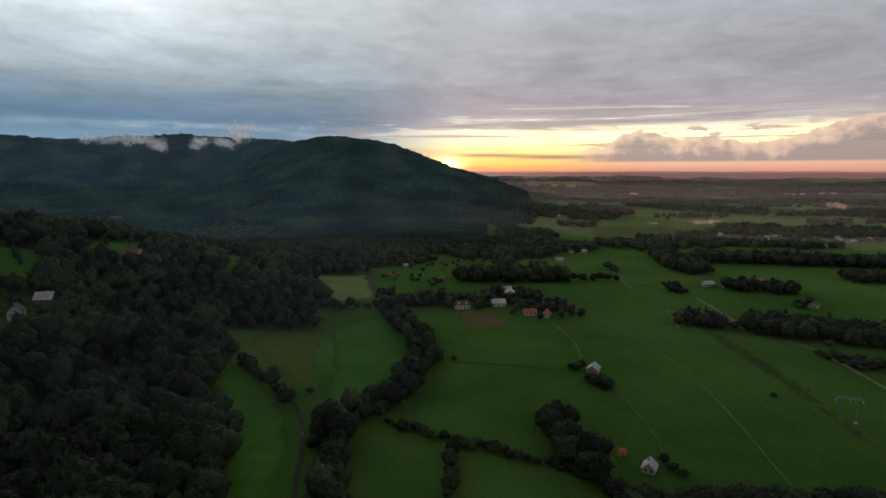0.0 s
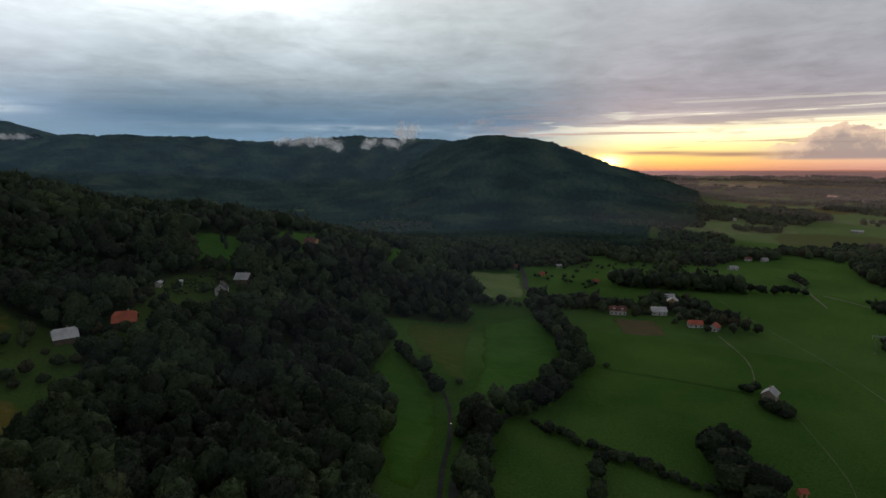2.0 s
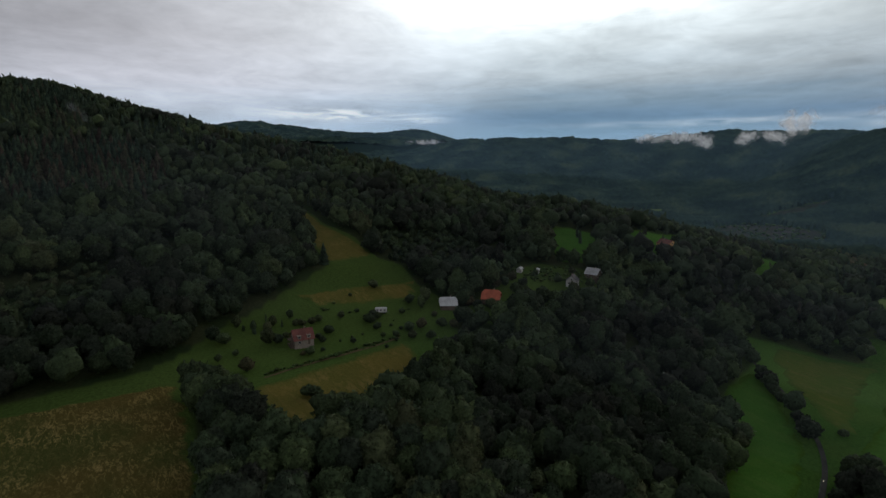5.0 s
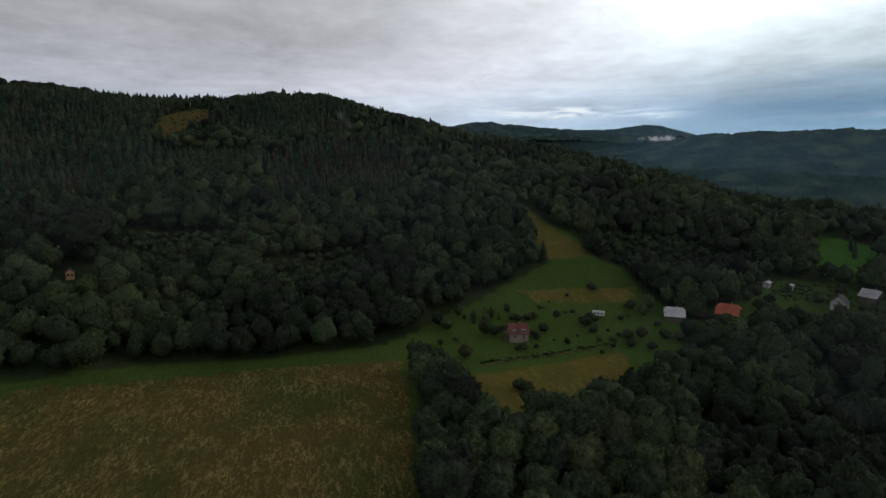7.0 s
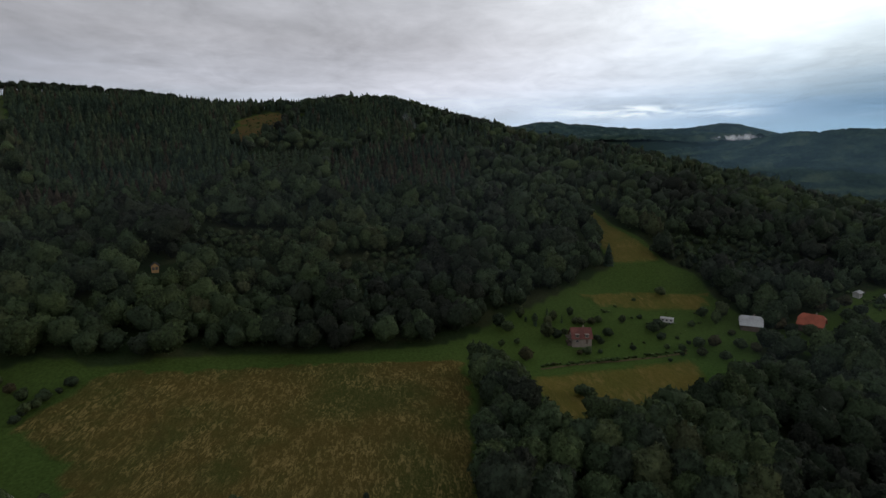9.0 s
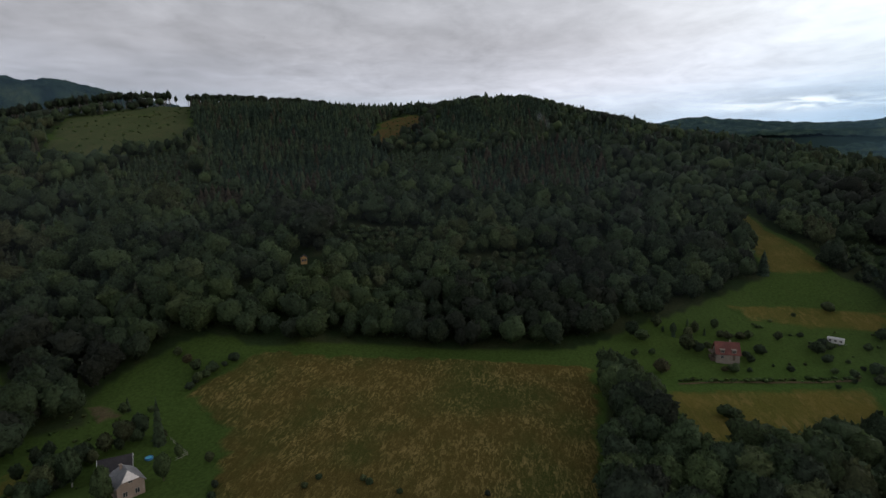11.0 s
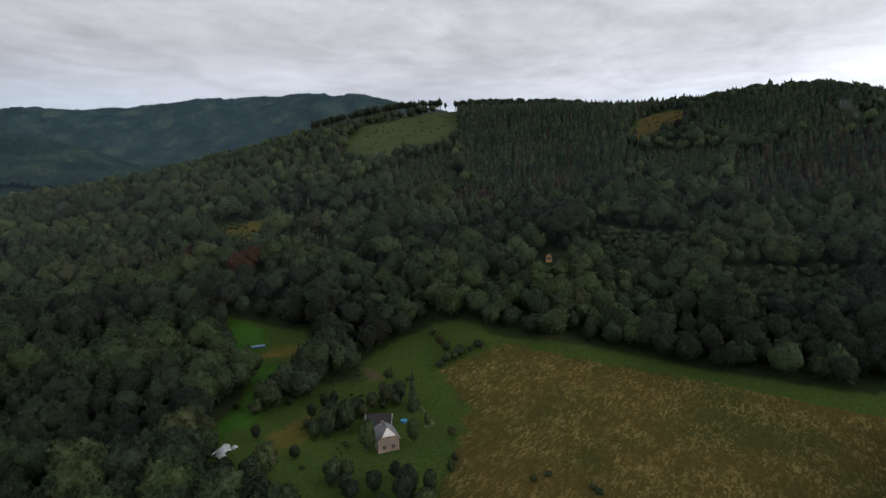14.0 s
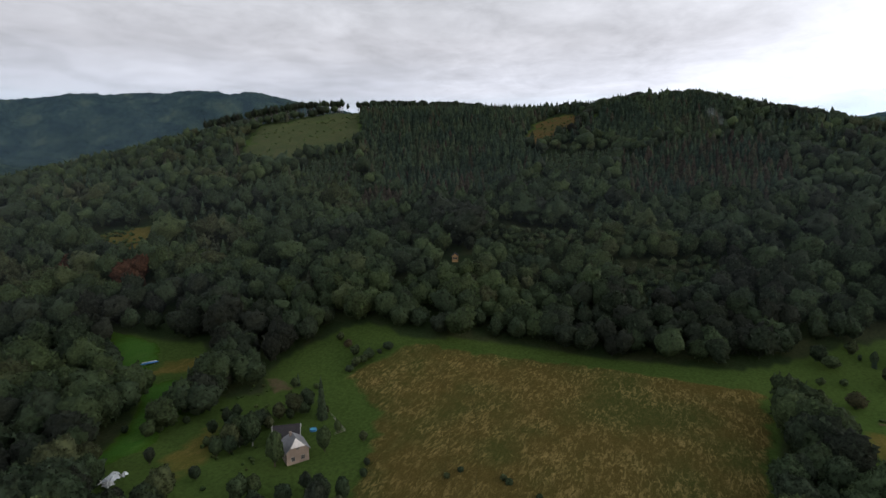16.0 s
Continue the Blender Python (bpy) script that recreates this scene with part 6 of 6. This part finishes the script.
def pylon(x, y, yaw, tall=12.2):
    """A portal pylon: two lattice legs, a double crossarm, braces and insulators."""
    root = new("pylon")
    root.matrix_world = pose(x, y, float(ground_z(x, y)[0]), 0, 0, yaw)
    for s in (-3.2, 3.2):
        bm = bmesh.new()
        for dx_, dy_ in ((-0.32, -0.32), (0.32, -0.32), (0.32, 0.32), (-0.32, 0.32)):
            cylinder(bm, (s + dx_, dy_, -0.3), (s + dx_ * 0.4, dy_ * 0.4, tall), 0.08, 0.06, 5)
        for i in range(14):
            z, q = i * tall / 14, 1 - 0.6 * i / 14
            w = 0.32 * q
            cylinder(bm, (s - w, -w, z), (s + w, -w, z + tall / 14), 0.035, 0.035, 4)
            cylinder(bm, (s + w, w, z), (s - w, w, z + tall / 14), 0.035, 0.035, 4)
        part("leg", bm, M_METAL, root)
        bm = bmesh.new()
        box(bm, s - 0.7, s + 0.7, -0.6, 0.6, -0.5, 0.25)
        part("footing", bm, M_CONCRETE, root, "pale concrete footing")
        bm = bmesh.new()
        cylinder(bm, (s, 0, tall), (s, 0, tall + 1.6), 0.10, 0.05, 5)
        part("mast_top", bm, M_METAL, root)
    bm = bmesh.new()
    for z in (tall - 1.0, tall - 0.25):
        box(bm, -5.6, 5.6, -0.14, 0.14, z - 0.09, z + 0.09)
    for i in range(16):
        u = -5.6 + i * 0.7
        cylinder(bm, (u, 0, tall - 1.0), (u + 0.7, 0, tall - 0.25), 0.05, 0.05, 4)
    part("crossarm", bm, M_METAL, root)
    for s in (-5.2, 0, 5.2):
        bm = bmesh.new()
        for k in range(5):
            cylinder(bm, (s, 0, tall - 1.15 - k * 0.28), (s, 0, tall - 1.35 - k * 0.28), 0.06, 0.14, 8)
        part("insulator", bm, M_TRIM, root)
    return tagged(root, "grey steel portal pylon standing in the meadow", "pylon", group="power line")


pylon(187.5, 234, -20)
pylon(175, 393, -16)
pylon(128, 706, -10, 17)


def trailer(x, y, yaw):
    root = new("site_trailer")
    root.matrix_world = pose(x, y, float(ground_z(x, y)[0]), 0, 0, yaw)
    bm = bmesh.new()
    prof = [(-1.2, 0.7), (1.2, 0.7), (1.2, 2.6), (0.8, 2.95), (-0.8, 2.95), (-1.2, 2.6)]
    prism(bm, [(-3.0, p, q) for p, q in prof], Vector((6.0, 0, 0)))
    part("body", bm, M_WALL["white"], root)
    bm = bmesh.new()
    prism(bm, [(-3.15, p * 1.06, q + 0.02) for p, q in ((1.25, 2.6), (0.82, 3.0), (-0.82, 3.0), (-1.25, 2.6), (-0.8, 2.96), (0.8, 2.96))], Vector((6.3, 0, 0)))
    part("roof", bm, M_ROOF["white"], root)
    for u in (-1.9, 0.0, 1.9):
        window(root, (u, -1.21, 1.9), 0, 0.8, 0.7)
    for u in (-1.6, 1.6):
        for s in (-1.05, 1.05):
            bm = bmesh.new()
            cylinder(bm, (u, s - 0.1, 0.42), (u, s + 0.1, 0.42), 0.42, 0.42, 14)
            wheel = part("wheel", bm, M_ROOF["dark"], root)
            bm = bmesh.new()
            cylinder(bm, (u, s - 0.12, 0.42), (u, s + 0.12, 0.42), 0.2, 0.2, 10)
            part("rim", bm, M_METAL, wheel)
    bm = bmesh.new()
    cylinder(bm, (3.0, 0.5, 0.65), (4.2, 0, 0.55), 0.05, 0.05, 6)
    cylinder(bm, (3.0, -0.5, 0.65), (4.2, 0, 0.55), 0.05, 0.05, 6)
    part("drawbar", bm, M_METAL, root)
    return tagged(root, "white site trailer parked on the sloping meadow", "trailer")


trailer(-244, 141, 55)


def pool(x, y, r):
    root = new("garden_pool")
    root.matrix_world = pose(x, y, float(ground_z(x, y)[0]) + 0.05)
    bm = bmesh.new()
    n = 28
    rings = []
    for rad, z in ((r, -0.3), (r, 0.5), (r - 0.08, 0.53), (r - 0.12, 0.5), (r - 0.12, 0.05)):
        rings.append([bm.verts.new((math.cos(k * 6.2832 / n) * rad, math.sin(k * 6.2832 / n) * rad, z)) for k in range(n)])
    for u, v in zip(rings, rings[1:]):
        for k in range(n):
            bm.faces.new((u[k], u[(k + 1) % n], v[(k + 1) % n], v[k]))
    part("pool_wall", bm, M_BLUE, root)
    bm = bmesh.new()
    bm.faces.new([bm.verts.new((math.cos(k * 6.2832 / n) * (r - 0.13), math.sin(k * 6.2832 / n) * (r - 0.13), 0.40)) for k in range(n)])
    part("water", bm, M_WATER, root)
    return tagged(root, "small round blue garden pool beside the cottage", "pool")


pool(-124.7, -97, 1.05)


def heap_of_sheets(x, y):
    """Crumpled sheets thrown over a heap of building rubbish."""
    root = new("covered_heap")
    root.matrix_world = pose(x, y, float(ground_z(x, y)[0]))
    r = random.Random(3)
    for i, (u, v, w, l) in enumerate(((0, 0, 3.4, 3.0), (2.0, 1.6, 2.2, 2.6), (-1.6, -1.2, 2.4, 2.0), (2.6, -1.2, 1.6, 1.4), (-2.6, 1.4, 1.5, 1.2))):
        bm = bmesh.new()
        bmesh.ops.create_grid(bm, x_segments=9, y_segments=9, size=0.5)
        for p in bm.verts:
            q = 1 - (abs(p.co.x) ** 2 + abs(p.co.y) ** 2) * 2.2
            p.co = Vector((p.co.x * w + u + r.uniform(-0.15, 0.15), p.co.y * l + v + r.uniform(-0.15, 0.15), max(0.08, q * 1.1 + r.uniform(-0.22, 0.22))))
        bmesh.ops.solidify(bm, geom=bm.faces[:], thickness=0.04)
        part("tarpaulin", bm, M_SHEET if i % 2 == 0 else M_WALL["white"], root)
    return tagged(root, "grey-white sheets lying over a heap among trees", "tarpaulin")


heap_of_sheets(-83, -128.6)


def boat(x, y, yaw):
    """A long upturned blue hull on trestles, with a pale keel strip."""
    root = new("blue_boat")
    root.matrix_world = pose(x, y, float(ground_z(x, y)[0]) + 0.5, 0, 0, yaw)
    bm = bmesh.new()
    rings = []
    for i in range(13):
        t = i / 12 * 2 - 1
        w = 0.72 * max(0.04, 1 - abs(t) ** 2.6)
        rings.append([bm.verts.new((t * 3.3, math.cos(k * math.pi / 8) * w, math.sin(k * math.pi / 8) * 0.66 * max(0.25, 1 - abs(t) ** 3))) for k in range(9)])
    for u, v in zip(rings, rings[1:]):
        for k in range(8):
            bm.faces.new((u[k], u[k + 1], v[k + 1], v[k]))
    part("hull", bm, M_BLUE, root)
    bm = bmesh.new()
    prism(bm, [(-2.5, -0.32, 0.60), (2.5, -0.32, 0.60), (2.7, 0, 0.70), (2.5, 0.32, 0.60), (-2.5, 0.32, 0.60), (-2.7, 0, 0.70)], Vector((0, 0, 0.05)))
    part("keel", bm, M_SHEET, root, "pale grey-white bottom strip")
    for u in (-1.7, 1.7):
        bm = bmesh.new()
        box(bm, u - 0.06, u + 0.06, -0.8, 0.8, -0.08, 0.02)
        for s in (-0.7, 0.7):
            box(bm, u - 0.05, u + 0.05, s - 0.05, s + 0.05, -0.7, -0.08)
        part("trestle", bm, M_BOARD, root)
    return tagged(root, "long blue hull lying upturned in the forest meadow", "boat")


boat(-141.5, -188.5, 149)


def fence(points, label, tall=1.1):
    root = new("garden_fence")
    for (x0, y0), (x1, y1) in zip(points, points[1:]):
        n = max(1, int(math.hypot(x1 - x0, y1 - y0) / 2.2))
        for i in range(n):
            t0, t1 = i / n, (i + 1) / n
            ax, ay, bx_, by_ = x0 + (x1 - x0) * t0, y0 + (y1 - y0) * t0, x0 + (x1 - x0) * t1, y0 + (y1 - y0) * t1
            az_, bz = float(ground_z(ax, ay)[0]), float(ground_z(bx_, by_)[0])
            bm = bmesh.new()
            cylinder(bm, (ax, ay, az_ - 0.3), (ax, ay, az_ + tall), 0.05, 0.045, 6)
            part("post", bm, M_BOARD, root)
            bm = bmesh.new()
            for q in (0.35, 0.9):
                cylinder(bm, (ax, ay, az_ + q), (bx_, by_, bz + q), 0.035, 0.035, 5)
            part("rail", bm, M_BOARD, root)
    return tagged(root, label, "fence")


fence([(-134.5, -97.3), (-127.8, -87.7), (-124.4, -89.1)], "low grey wooden garden fence beside the corn field", 0.9)


def bench_board(x, y, z_off, yaw, size, mat, name, label, category):
    root = new(name)
    root.matrix_world = pose(x, y, float(ground_z(x, y)[0]) + z_off, 0, 0, yaw)
    bm = bmesh.new()
    box(bm, -size[0] / 2, size[0] / 2, -size[1] / 2, size[1] / 2, 0.45, 0.45 + size[2])
    part("top", bm, mat, root)
    for u in (-0.4, 0.4):
        bm = bmesh.new()
        box(bm, u * size[0] - 0.05, u * size[0] + 0.05, -size[1] * 0.4, size[1] * 0.4, -0.1, 0.45)
        part("leg", bm, mat, root)
    return tagged(root, label, category)


bench_board(-96, 234, 0, 60, (2.2, 0.8, 0.3), M_WALL["white"], "feeding_trough", "whitish trough at the forest edge", "trough")
bench_board(-94, -113, 0, 20, (1.8, 0.7, 0.1), M_TRIM, "garden_table", "white garden table on the lawn", "table")


def street_lamp(x, y):
    root = new("street_lamp")
    root.matrix_world = pose(x, y, float(ground_z(x, y)[0]))
    bm = bmesh.new()
    cylinder(bm, (0, 0, -0.3), (0, 0, 5.0), 0.09, 0.05, 8)
    cylinder(bm, (0, 0, 5.0), (0.9, 0, 5.3), 0.05, 0.04, 8)
    part("pole", bm, M_METAL, root)
    bm = bmesh.new()
    box(bm, 0.8, 1.4, -0.14, 0.14, 5.22, 5.36)
    head = part("lamp_head", bm, M_METAL, root)
    bm = bmesh.new()
    box(bm, 0.85, 1.35, -0.1, 0.1, 5.16, 5.215)
    part("lamp_glass", bm, M_LAMP, head, "glowing glass")
    return tagged(root, "lit street lamp beside the lane", "street lamp")


M_LAMP = glowing("lamp_light", (1.0, 0.75, 0.5), 12.0)
street_lamp(-60.5, 213)
street_lamp(-96, 585)

# ---------------------------------------------------------------- mist, smoke and the last distance


def mist_material(name, colour, alpha, size, lump=0.5, pieces=1.0):
    """Thin mist, haze or smoke: scattering in a given tint, let through by a soft-edged uneven cover."""
    mat = bpy.data.materials.new(name)
    mat.use_nodes = True
    g = Graph(mat.node_tree)
    uv = g.node("ShaderNodeAttribute", attribute_name="edge").outputs["Fac"]
    p = g.node("ShaderNodeTexCoord").outputs["Object"]
    n = g.noise(p, 1.0 / size, 6.0, 0.62, 0.6)
    if pieces > 0.5:
        cover = g.m("MULTIPLY", g.span(uv, 0.0, 0.3), g.span(g.m("ADD", uv, g.m("MULTIPLY", g.m("SUBTRACT", n, 0.5), 3.4)), lump + 0.05, lump + 1.35))
    else:
        cover = g.m("MULTIPLY", uv, g.span(n, lump, lump + 0.3, 1 - pieces, 1.0))
    cover = g.m("MULTIPLY", cover, alpha, clamp=True)
    d, t, mix1 = g.node("ShaderNodeBsdfDiffuse"), g.node("ShaderNodeBsdfTranslucent"), g.node("ShaderNodeMixShader")
    for q in (d, t):
        q.inputs[0].default_value = (*colour, 1)
    g.tree.links.new(d.outputs[0], mix1.inputs[1])
    g.tree.links.new(t.outputs[0], mix1.inputs[2])
    clear, mix2 = g.node("ShaderNodeBsdfTransparent"), g.node("ShaderNodeMixShader")
    g.put(mix2.inputs[0], cover)
    g.tree.links.new(clear.outputs[0], mix2.inputs[1])
    g.tree.links.new(mix1.outputs[0], mix2.inputs[2])
    g.tree.links.new(mix2.outputs[0], g.node("ShaderNodeOutputMaterial").inputs[0])
    return mat


def veil(name, a0, a1, dist, z0, z1, mat, label, hold=0.35):
    """A curved sheet standing in for hazy air: bearings, distance and heights; thickest low down, fading up and to the
    ends.
    """
    n, m = 40, 10
    verts, edge, faces = [], [], []
    for i in range(n + 1):
        u = i / n
        x, y = bearing(a0 + (a1 - a0) * u, dist * (1 + 0.02 * math.sin(u * 9)))
        for j in range(m + 1):
            v = j / m
            verts.append((x, y, z0 + (z1 - z0) * v))
            fade = min(1, u / 0.15, (1 - u) / 0.15)
            edge.append(max(0, fade) * (1.0 if v < hold else max(0.0, 1 - (v - hold) / (1 - hold)) ** 1.3))
    for i in range(n):
        for j in range(m):
            k = i * (m + 1) + j
            faces.append((k, k + 1, k + m + 2, k + m + 1))
    me = plain_mesh(name, verts, faces, [mat])
    add_attribute(me, "edge", edge)
    ob = new(name, me)
    ob.visible_shadow = False
    return tagged(ob, label, "mist", kind="structure")


def wisp(name, az0, dist, z, wide, tall, mat, label, lean=0.0, category="mist"):
    """A drifting scrap of cloud: three bowed sheets, one behind another, with ragged soft edges."""
    verts, edge, faces = [], [], []
    rw = random.Random(int(dist + az0 * 7))
    for layer in range(2):
        base, n, m = len(verts), 18, 12
        sx_, sz, ox, oz = rw.uniform(0.7, 1.0), rw.uniform(0.7, 1.0), rw.uniform(-0.12, 0.12), rw.uniform(-0.12, 0.12)
        for i in range(n + 1):
            for j in range(m + 1):
                u, v = i / n * 2 - 1, j / m * 2 - 1
                x, y = bearing(az0, dist + layer * wide * 0.15 + 0.1 * wide * u * u)
                s = (u * sx_ + ox + lean * v) * wide / 2
                verts.append((x + math.cos(radians(az0)) * s, y + math.sin(radians(az0)) * s, z + (v * sz + oz) * tall / 2))
                edge.append(max(0.0, 1 - (u * u + v * v)) ** 1.1)
        for i in range(n):
            for j in range(m):
                k = base + i * (m + 1) + j
                faces.append((k, k + 1, k + m + 2, k + m + 1))
    me = plain_mesh(name, verts, faces, [mat])
    add_attribute(me, "edge", edge)
    ob = new(name, me)
    ob.visible_shadow = False
    return tagged(ob, label, category, kind="stuff")


M_MIST = mist_material("mist", (0.97, 0.97, 0.97), 0.8, 48.0, 0.20, 0.85)
M_MIST_THIN = mist_material("thin_mist", (0.95, 0.95, 0.96), 0.5, 16.0, 0.24, 0.85)
M_MIST_FAINT = mist_material("faint_mist", (0.9, 0.92, 0.95), 0.24, 34.0, 0.12, 0.85)
M_STREAK = mist_material("cloud_streak", (0.97, 0.90, 0.88), 0.35, 60.0, 0.30, 0.85)
# see-through haze sheets, the bluish cast of the air put into their colour
M_VEIL = mist_material("valley_haze_sheet", (0.34, 0.58, 0.84), 0.062, 300.0, 0.3, 0.4)
M_VEIL_FAR = mist_material("mountain_haze_sheet", (0.30, 0.50, 0.80), 0.055, 400.0, 0.3, 0.3)
M_VEIL_HILL = mist_material("hill_haze_sheet", (0.62, 0.74, 0.85), 0.008, 120.0, 0.3, 0.5)
M_VEIL_BANK = mist_material("spur_haze_sheet", (0.55, 0.70, 0.85), 0.010, 160.0, 0.3, 0.5)
# haze sheets for the plain, the sunset's pink put into their colour
M_VEIL_NEAR = mist_material("field_haze_sheet", (0.62, 0.58, 0.50), 0.022, 400.0, 0.3, 0.3)
M_VEIL_PLAIN = mist_material("evening_haze_sheet", (0.70, 0.54, 0.48), 0.15, 500.0, 0.3, 0.3)
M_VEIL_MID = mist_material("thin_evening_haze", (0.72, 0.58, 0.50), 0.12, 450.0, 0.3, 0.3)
M_VEIL_LAST = mist_material("last_haze_sheet", (0.74, 0.50, 0.49), 0.25, 500.0, 0.3, 0.3)
# orange tint paints the low sun's glow into the sheet
M_VEIL_SUN = mist_material("sun_tinted_haze_sheet", (1.0, 0.66, 0.42), 0.7, 700.0, 0.3, 0.3)
M_SMOKE = mist_material("smoke", (0.92, 0.60, 0.48), 0.75, 12.0, 0.12)

veil("valley_haze_sheet", -10, 66, 905, -20, 250, M_VEIL, "thin bluish haze sheet before the great mountain", 0.6)
veil("mountain_haze_sheet", 46, 90, 3150, 20, 480, M_VEIL_FAR, "bluish haze sheet before the farthest mountains", 0.8)
veil("mountain_haze_sheet", 112, 182, 1250, 20, 420, M_VEIL_FAR, "bluish haze sheet before the long mountain", 0.8)
veil("valley_haze_sheet", 8, 66, 1950, 0, 330, M_VEIL, "thin bluish haze sheet behind the forested spur", 0.6)
# sheets added to lift the dark tones of the wooded slopes
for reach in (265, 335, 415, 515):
    veil("hill_haze_sheet", 58, 184, reach, 30, 105 + reach * 0.13, M_VEIL_HILL, "tinted see-through sheet added for haze before the wooded hillside", 0.6)
veil("mountain_haze_sheet", 112, 182, 1980, 60, 480, M_VEIL_FAR, "bluish haze sheet before the long mountain", 0.8)
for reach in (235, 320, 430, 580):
    veil("hill_haze_sheet", 0, 62, reach, -10, 50 + reach * 0.14, M_VEIL_BANK, "tinted see-through sheet added for haze over the wooded spur", 0.6)
for reach in (395, 610, 880):
    veil("evening_haze_sheet", -62, 14, reach, -20, 20 + reach * 0.04, M_VEIL_NEAR, "pale evening haze sheet over the fields", 0.3)
veil("evening_haze_sheet", -62, 10, 1010, -20, 62, M_VEIL_MID, "thin pinkish evening haze sheet over the fields", 0.3)
veil("evening_haze_sheet", -62, 12, 1900, -20, 100, M_VEIL_PLAIN, "pinkish evening haze sheet over the plain", 0.4)
veil("evening_haze_sheet", -62, 12, 1400, -20, 80, M_VEIL_PLAIN, "pinkish evening haze sheet over the plain", 0.3)
veil("evening_haze_sheet", -62, 26, 2500, -20, 120, M_VEIL_LAST, "pinkish evening haze sheet over the plain", 0.5)
veil("evening_haze_sheet", -62, 26, 4200, -20, 150, M_VEIL_LAST, "pinkish evening haze sheet over the plain", 0.6)
# orange sheets added for the sun's glow low on the plain
veil("evening_haze_sheet", -17, 6, 3250, -20, 62, M_VEIL_SUN, "orange haze sheet painting the sunset glow onto the plain", 0.45)
veil("evening_haze_sheet", -20, 9, 4450, -20, 62, M_VEIL_SUN, "orange haze sheet painting the sunset glow onto the plain", 0.8)
wisp("cloud_wisp", 20.2, 2230, 262, 150, 125, M_MIST, "white scrap of cloud rising from the ridge")
wisp("cloud_wisp", 20.3, 2225, 238, 100, 80, M_MIST, "white scrap of cloud rising from the ridge")
wisp("cloud_wisp", 30.6, 2330, 232, 380, 60, M_MIST, "flat white cloud scrap lying on the ridge")
wisp("cloud_wisp", 28.0, 2160, 208, 110, 80, M_MIST, "small white cloud scrap below the crest", -0.3)
wisp("cloud_wisp", 24.2, 2160, 216, 110, 70, M_MIST, "small white cloud scrap below the crest", 0.3)
wisp("cloud_wisp", 21.6, 2160, 216, 140, 70, M_MIST, "faint cloud scrap below the crest", -0.4)
wisp("cloud_wisp", 12.5, 2400, 320, 300, 70, M_STREAK, "thin pinkish cloud streak above the mountain", 0.6)
wisp("cloud_wisp", 54.8, 2900, 248, 300, 52, M_MIST, "white mist filling the high valley")
wisp("cloud_wisp", 53.0, 2620, 205, 120, 22, M_MIST_THIN, "thin mist strip in the side valley")
wisp("cloud_wisp", 26.5, 1550, 26, 110, 20, M_MIST_THIN, "thin mist patch over the valley forest")
wisp("cloud_wisp", 86.3, 630, 158, 26, 50, M_MIST_FAINT, "faint mist wisp rising from the near ridge", -0.5)
wisp("cloud_wisp", 92.5, 690, 182, 36, 24, M_MIST_FAINT, "faint mist wisp rising from the near ridge")
wisp("smoke_plume", -26.0, 1180, 14, 95, 15, M_SMOKE, "pinkish smoke drifting over the village", 0.3, "smoke")
wisp("smoke_plume", -36.2, 1750, 22, 90, 34, M_SMOKE, "pinkish smoke drifting over the plain", -0.2, "smoke")
wisp("smoke_plume", -19.5, 2300, 24, 50, 12, M_SMOKE, "small pinkish smoke over the far fields", 0.2, "smoke")


def backdrop():
    """The last distance of the plain out to the horizon, its haze and low sunlight painted as a glow."""
    mat = bpy.data.materials.new("glowing_far_distance")
    mat.use_nodes = True
    g = Graph(mat.node_tree)
    p = g.node("ShaderNodeTexCoord").outputs["Object"]
    sp = g.node("ShaderNodeSeparateXYZ")
    g.put(sp.inputs[0], p)
    m = g.node("ShaderNodeMapping")
    m.inputs["Scale"].default_value = (0.004, 0.004, 0.11)
    g.put(m.inputs["Vector"], p)
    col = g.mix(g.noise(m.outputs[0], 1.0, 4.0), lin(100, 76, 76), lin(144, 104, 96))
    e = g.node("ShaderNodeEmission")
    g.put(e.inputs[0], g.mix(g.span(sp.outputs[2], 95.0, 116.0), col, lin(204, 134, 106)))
    # emission raised towards the sun's bearing, painting its light onto the haze
    sun_glow_mask = g.m("MULTIPLY", g.span(sp.outputs[0], 1500.0, 0.0), g.span(sp.outputs[0], -900.0, 100.0))
    g.put(e.inputs[1], g.m("ADD", 1.7, g.m("MULTIPLY", sun_glow_mask, 1.8)))
    g.tree.links.new(e.outputs[0], g.node("ShaderNodeOutputMaterial").inputs[0])
    verts, faces = [], []
    n = 120
    for i in range(n + 1):
        x, y = bearing(-75 + 85 * i / n, 4900)
        hill = 111 + 2.2 * math.sin(i * 0.35) + 1.4 * math.sin(i * 0.9 + 1)
        verts += [(x, y, -60), (x, y, 40), (x, y, hill)]
    for i in range(n):
        for j in range(2):
            k = i * 3 + j
            faces.append((k, k + 1, k + 4, k + 3))
    tagged(new("backdrop", plain_mesh("backdrop", verts, faces, [mat])), "glowing backdrop of the hazy distant plain under the sunset", "backdrop", kind="structure")


backdrop()
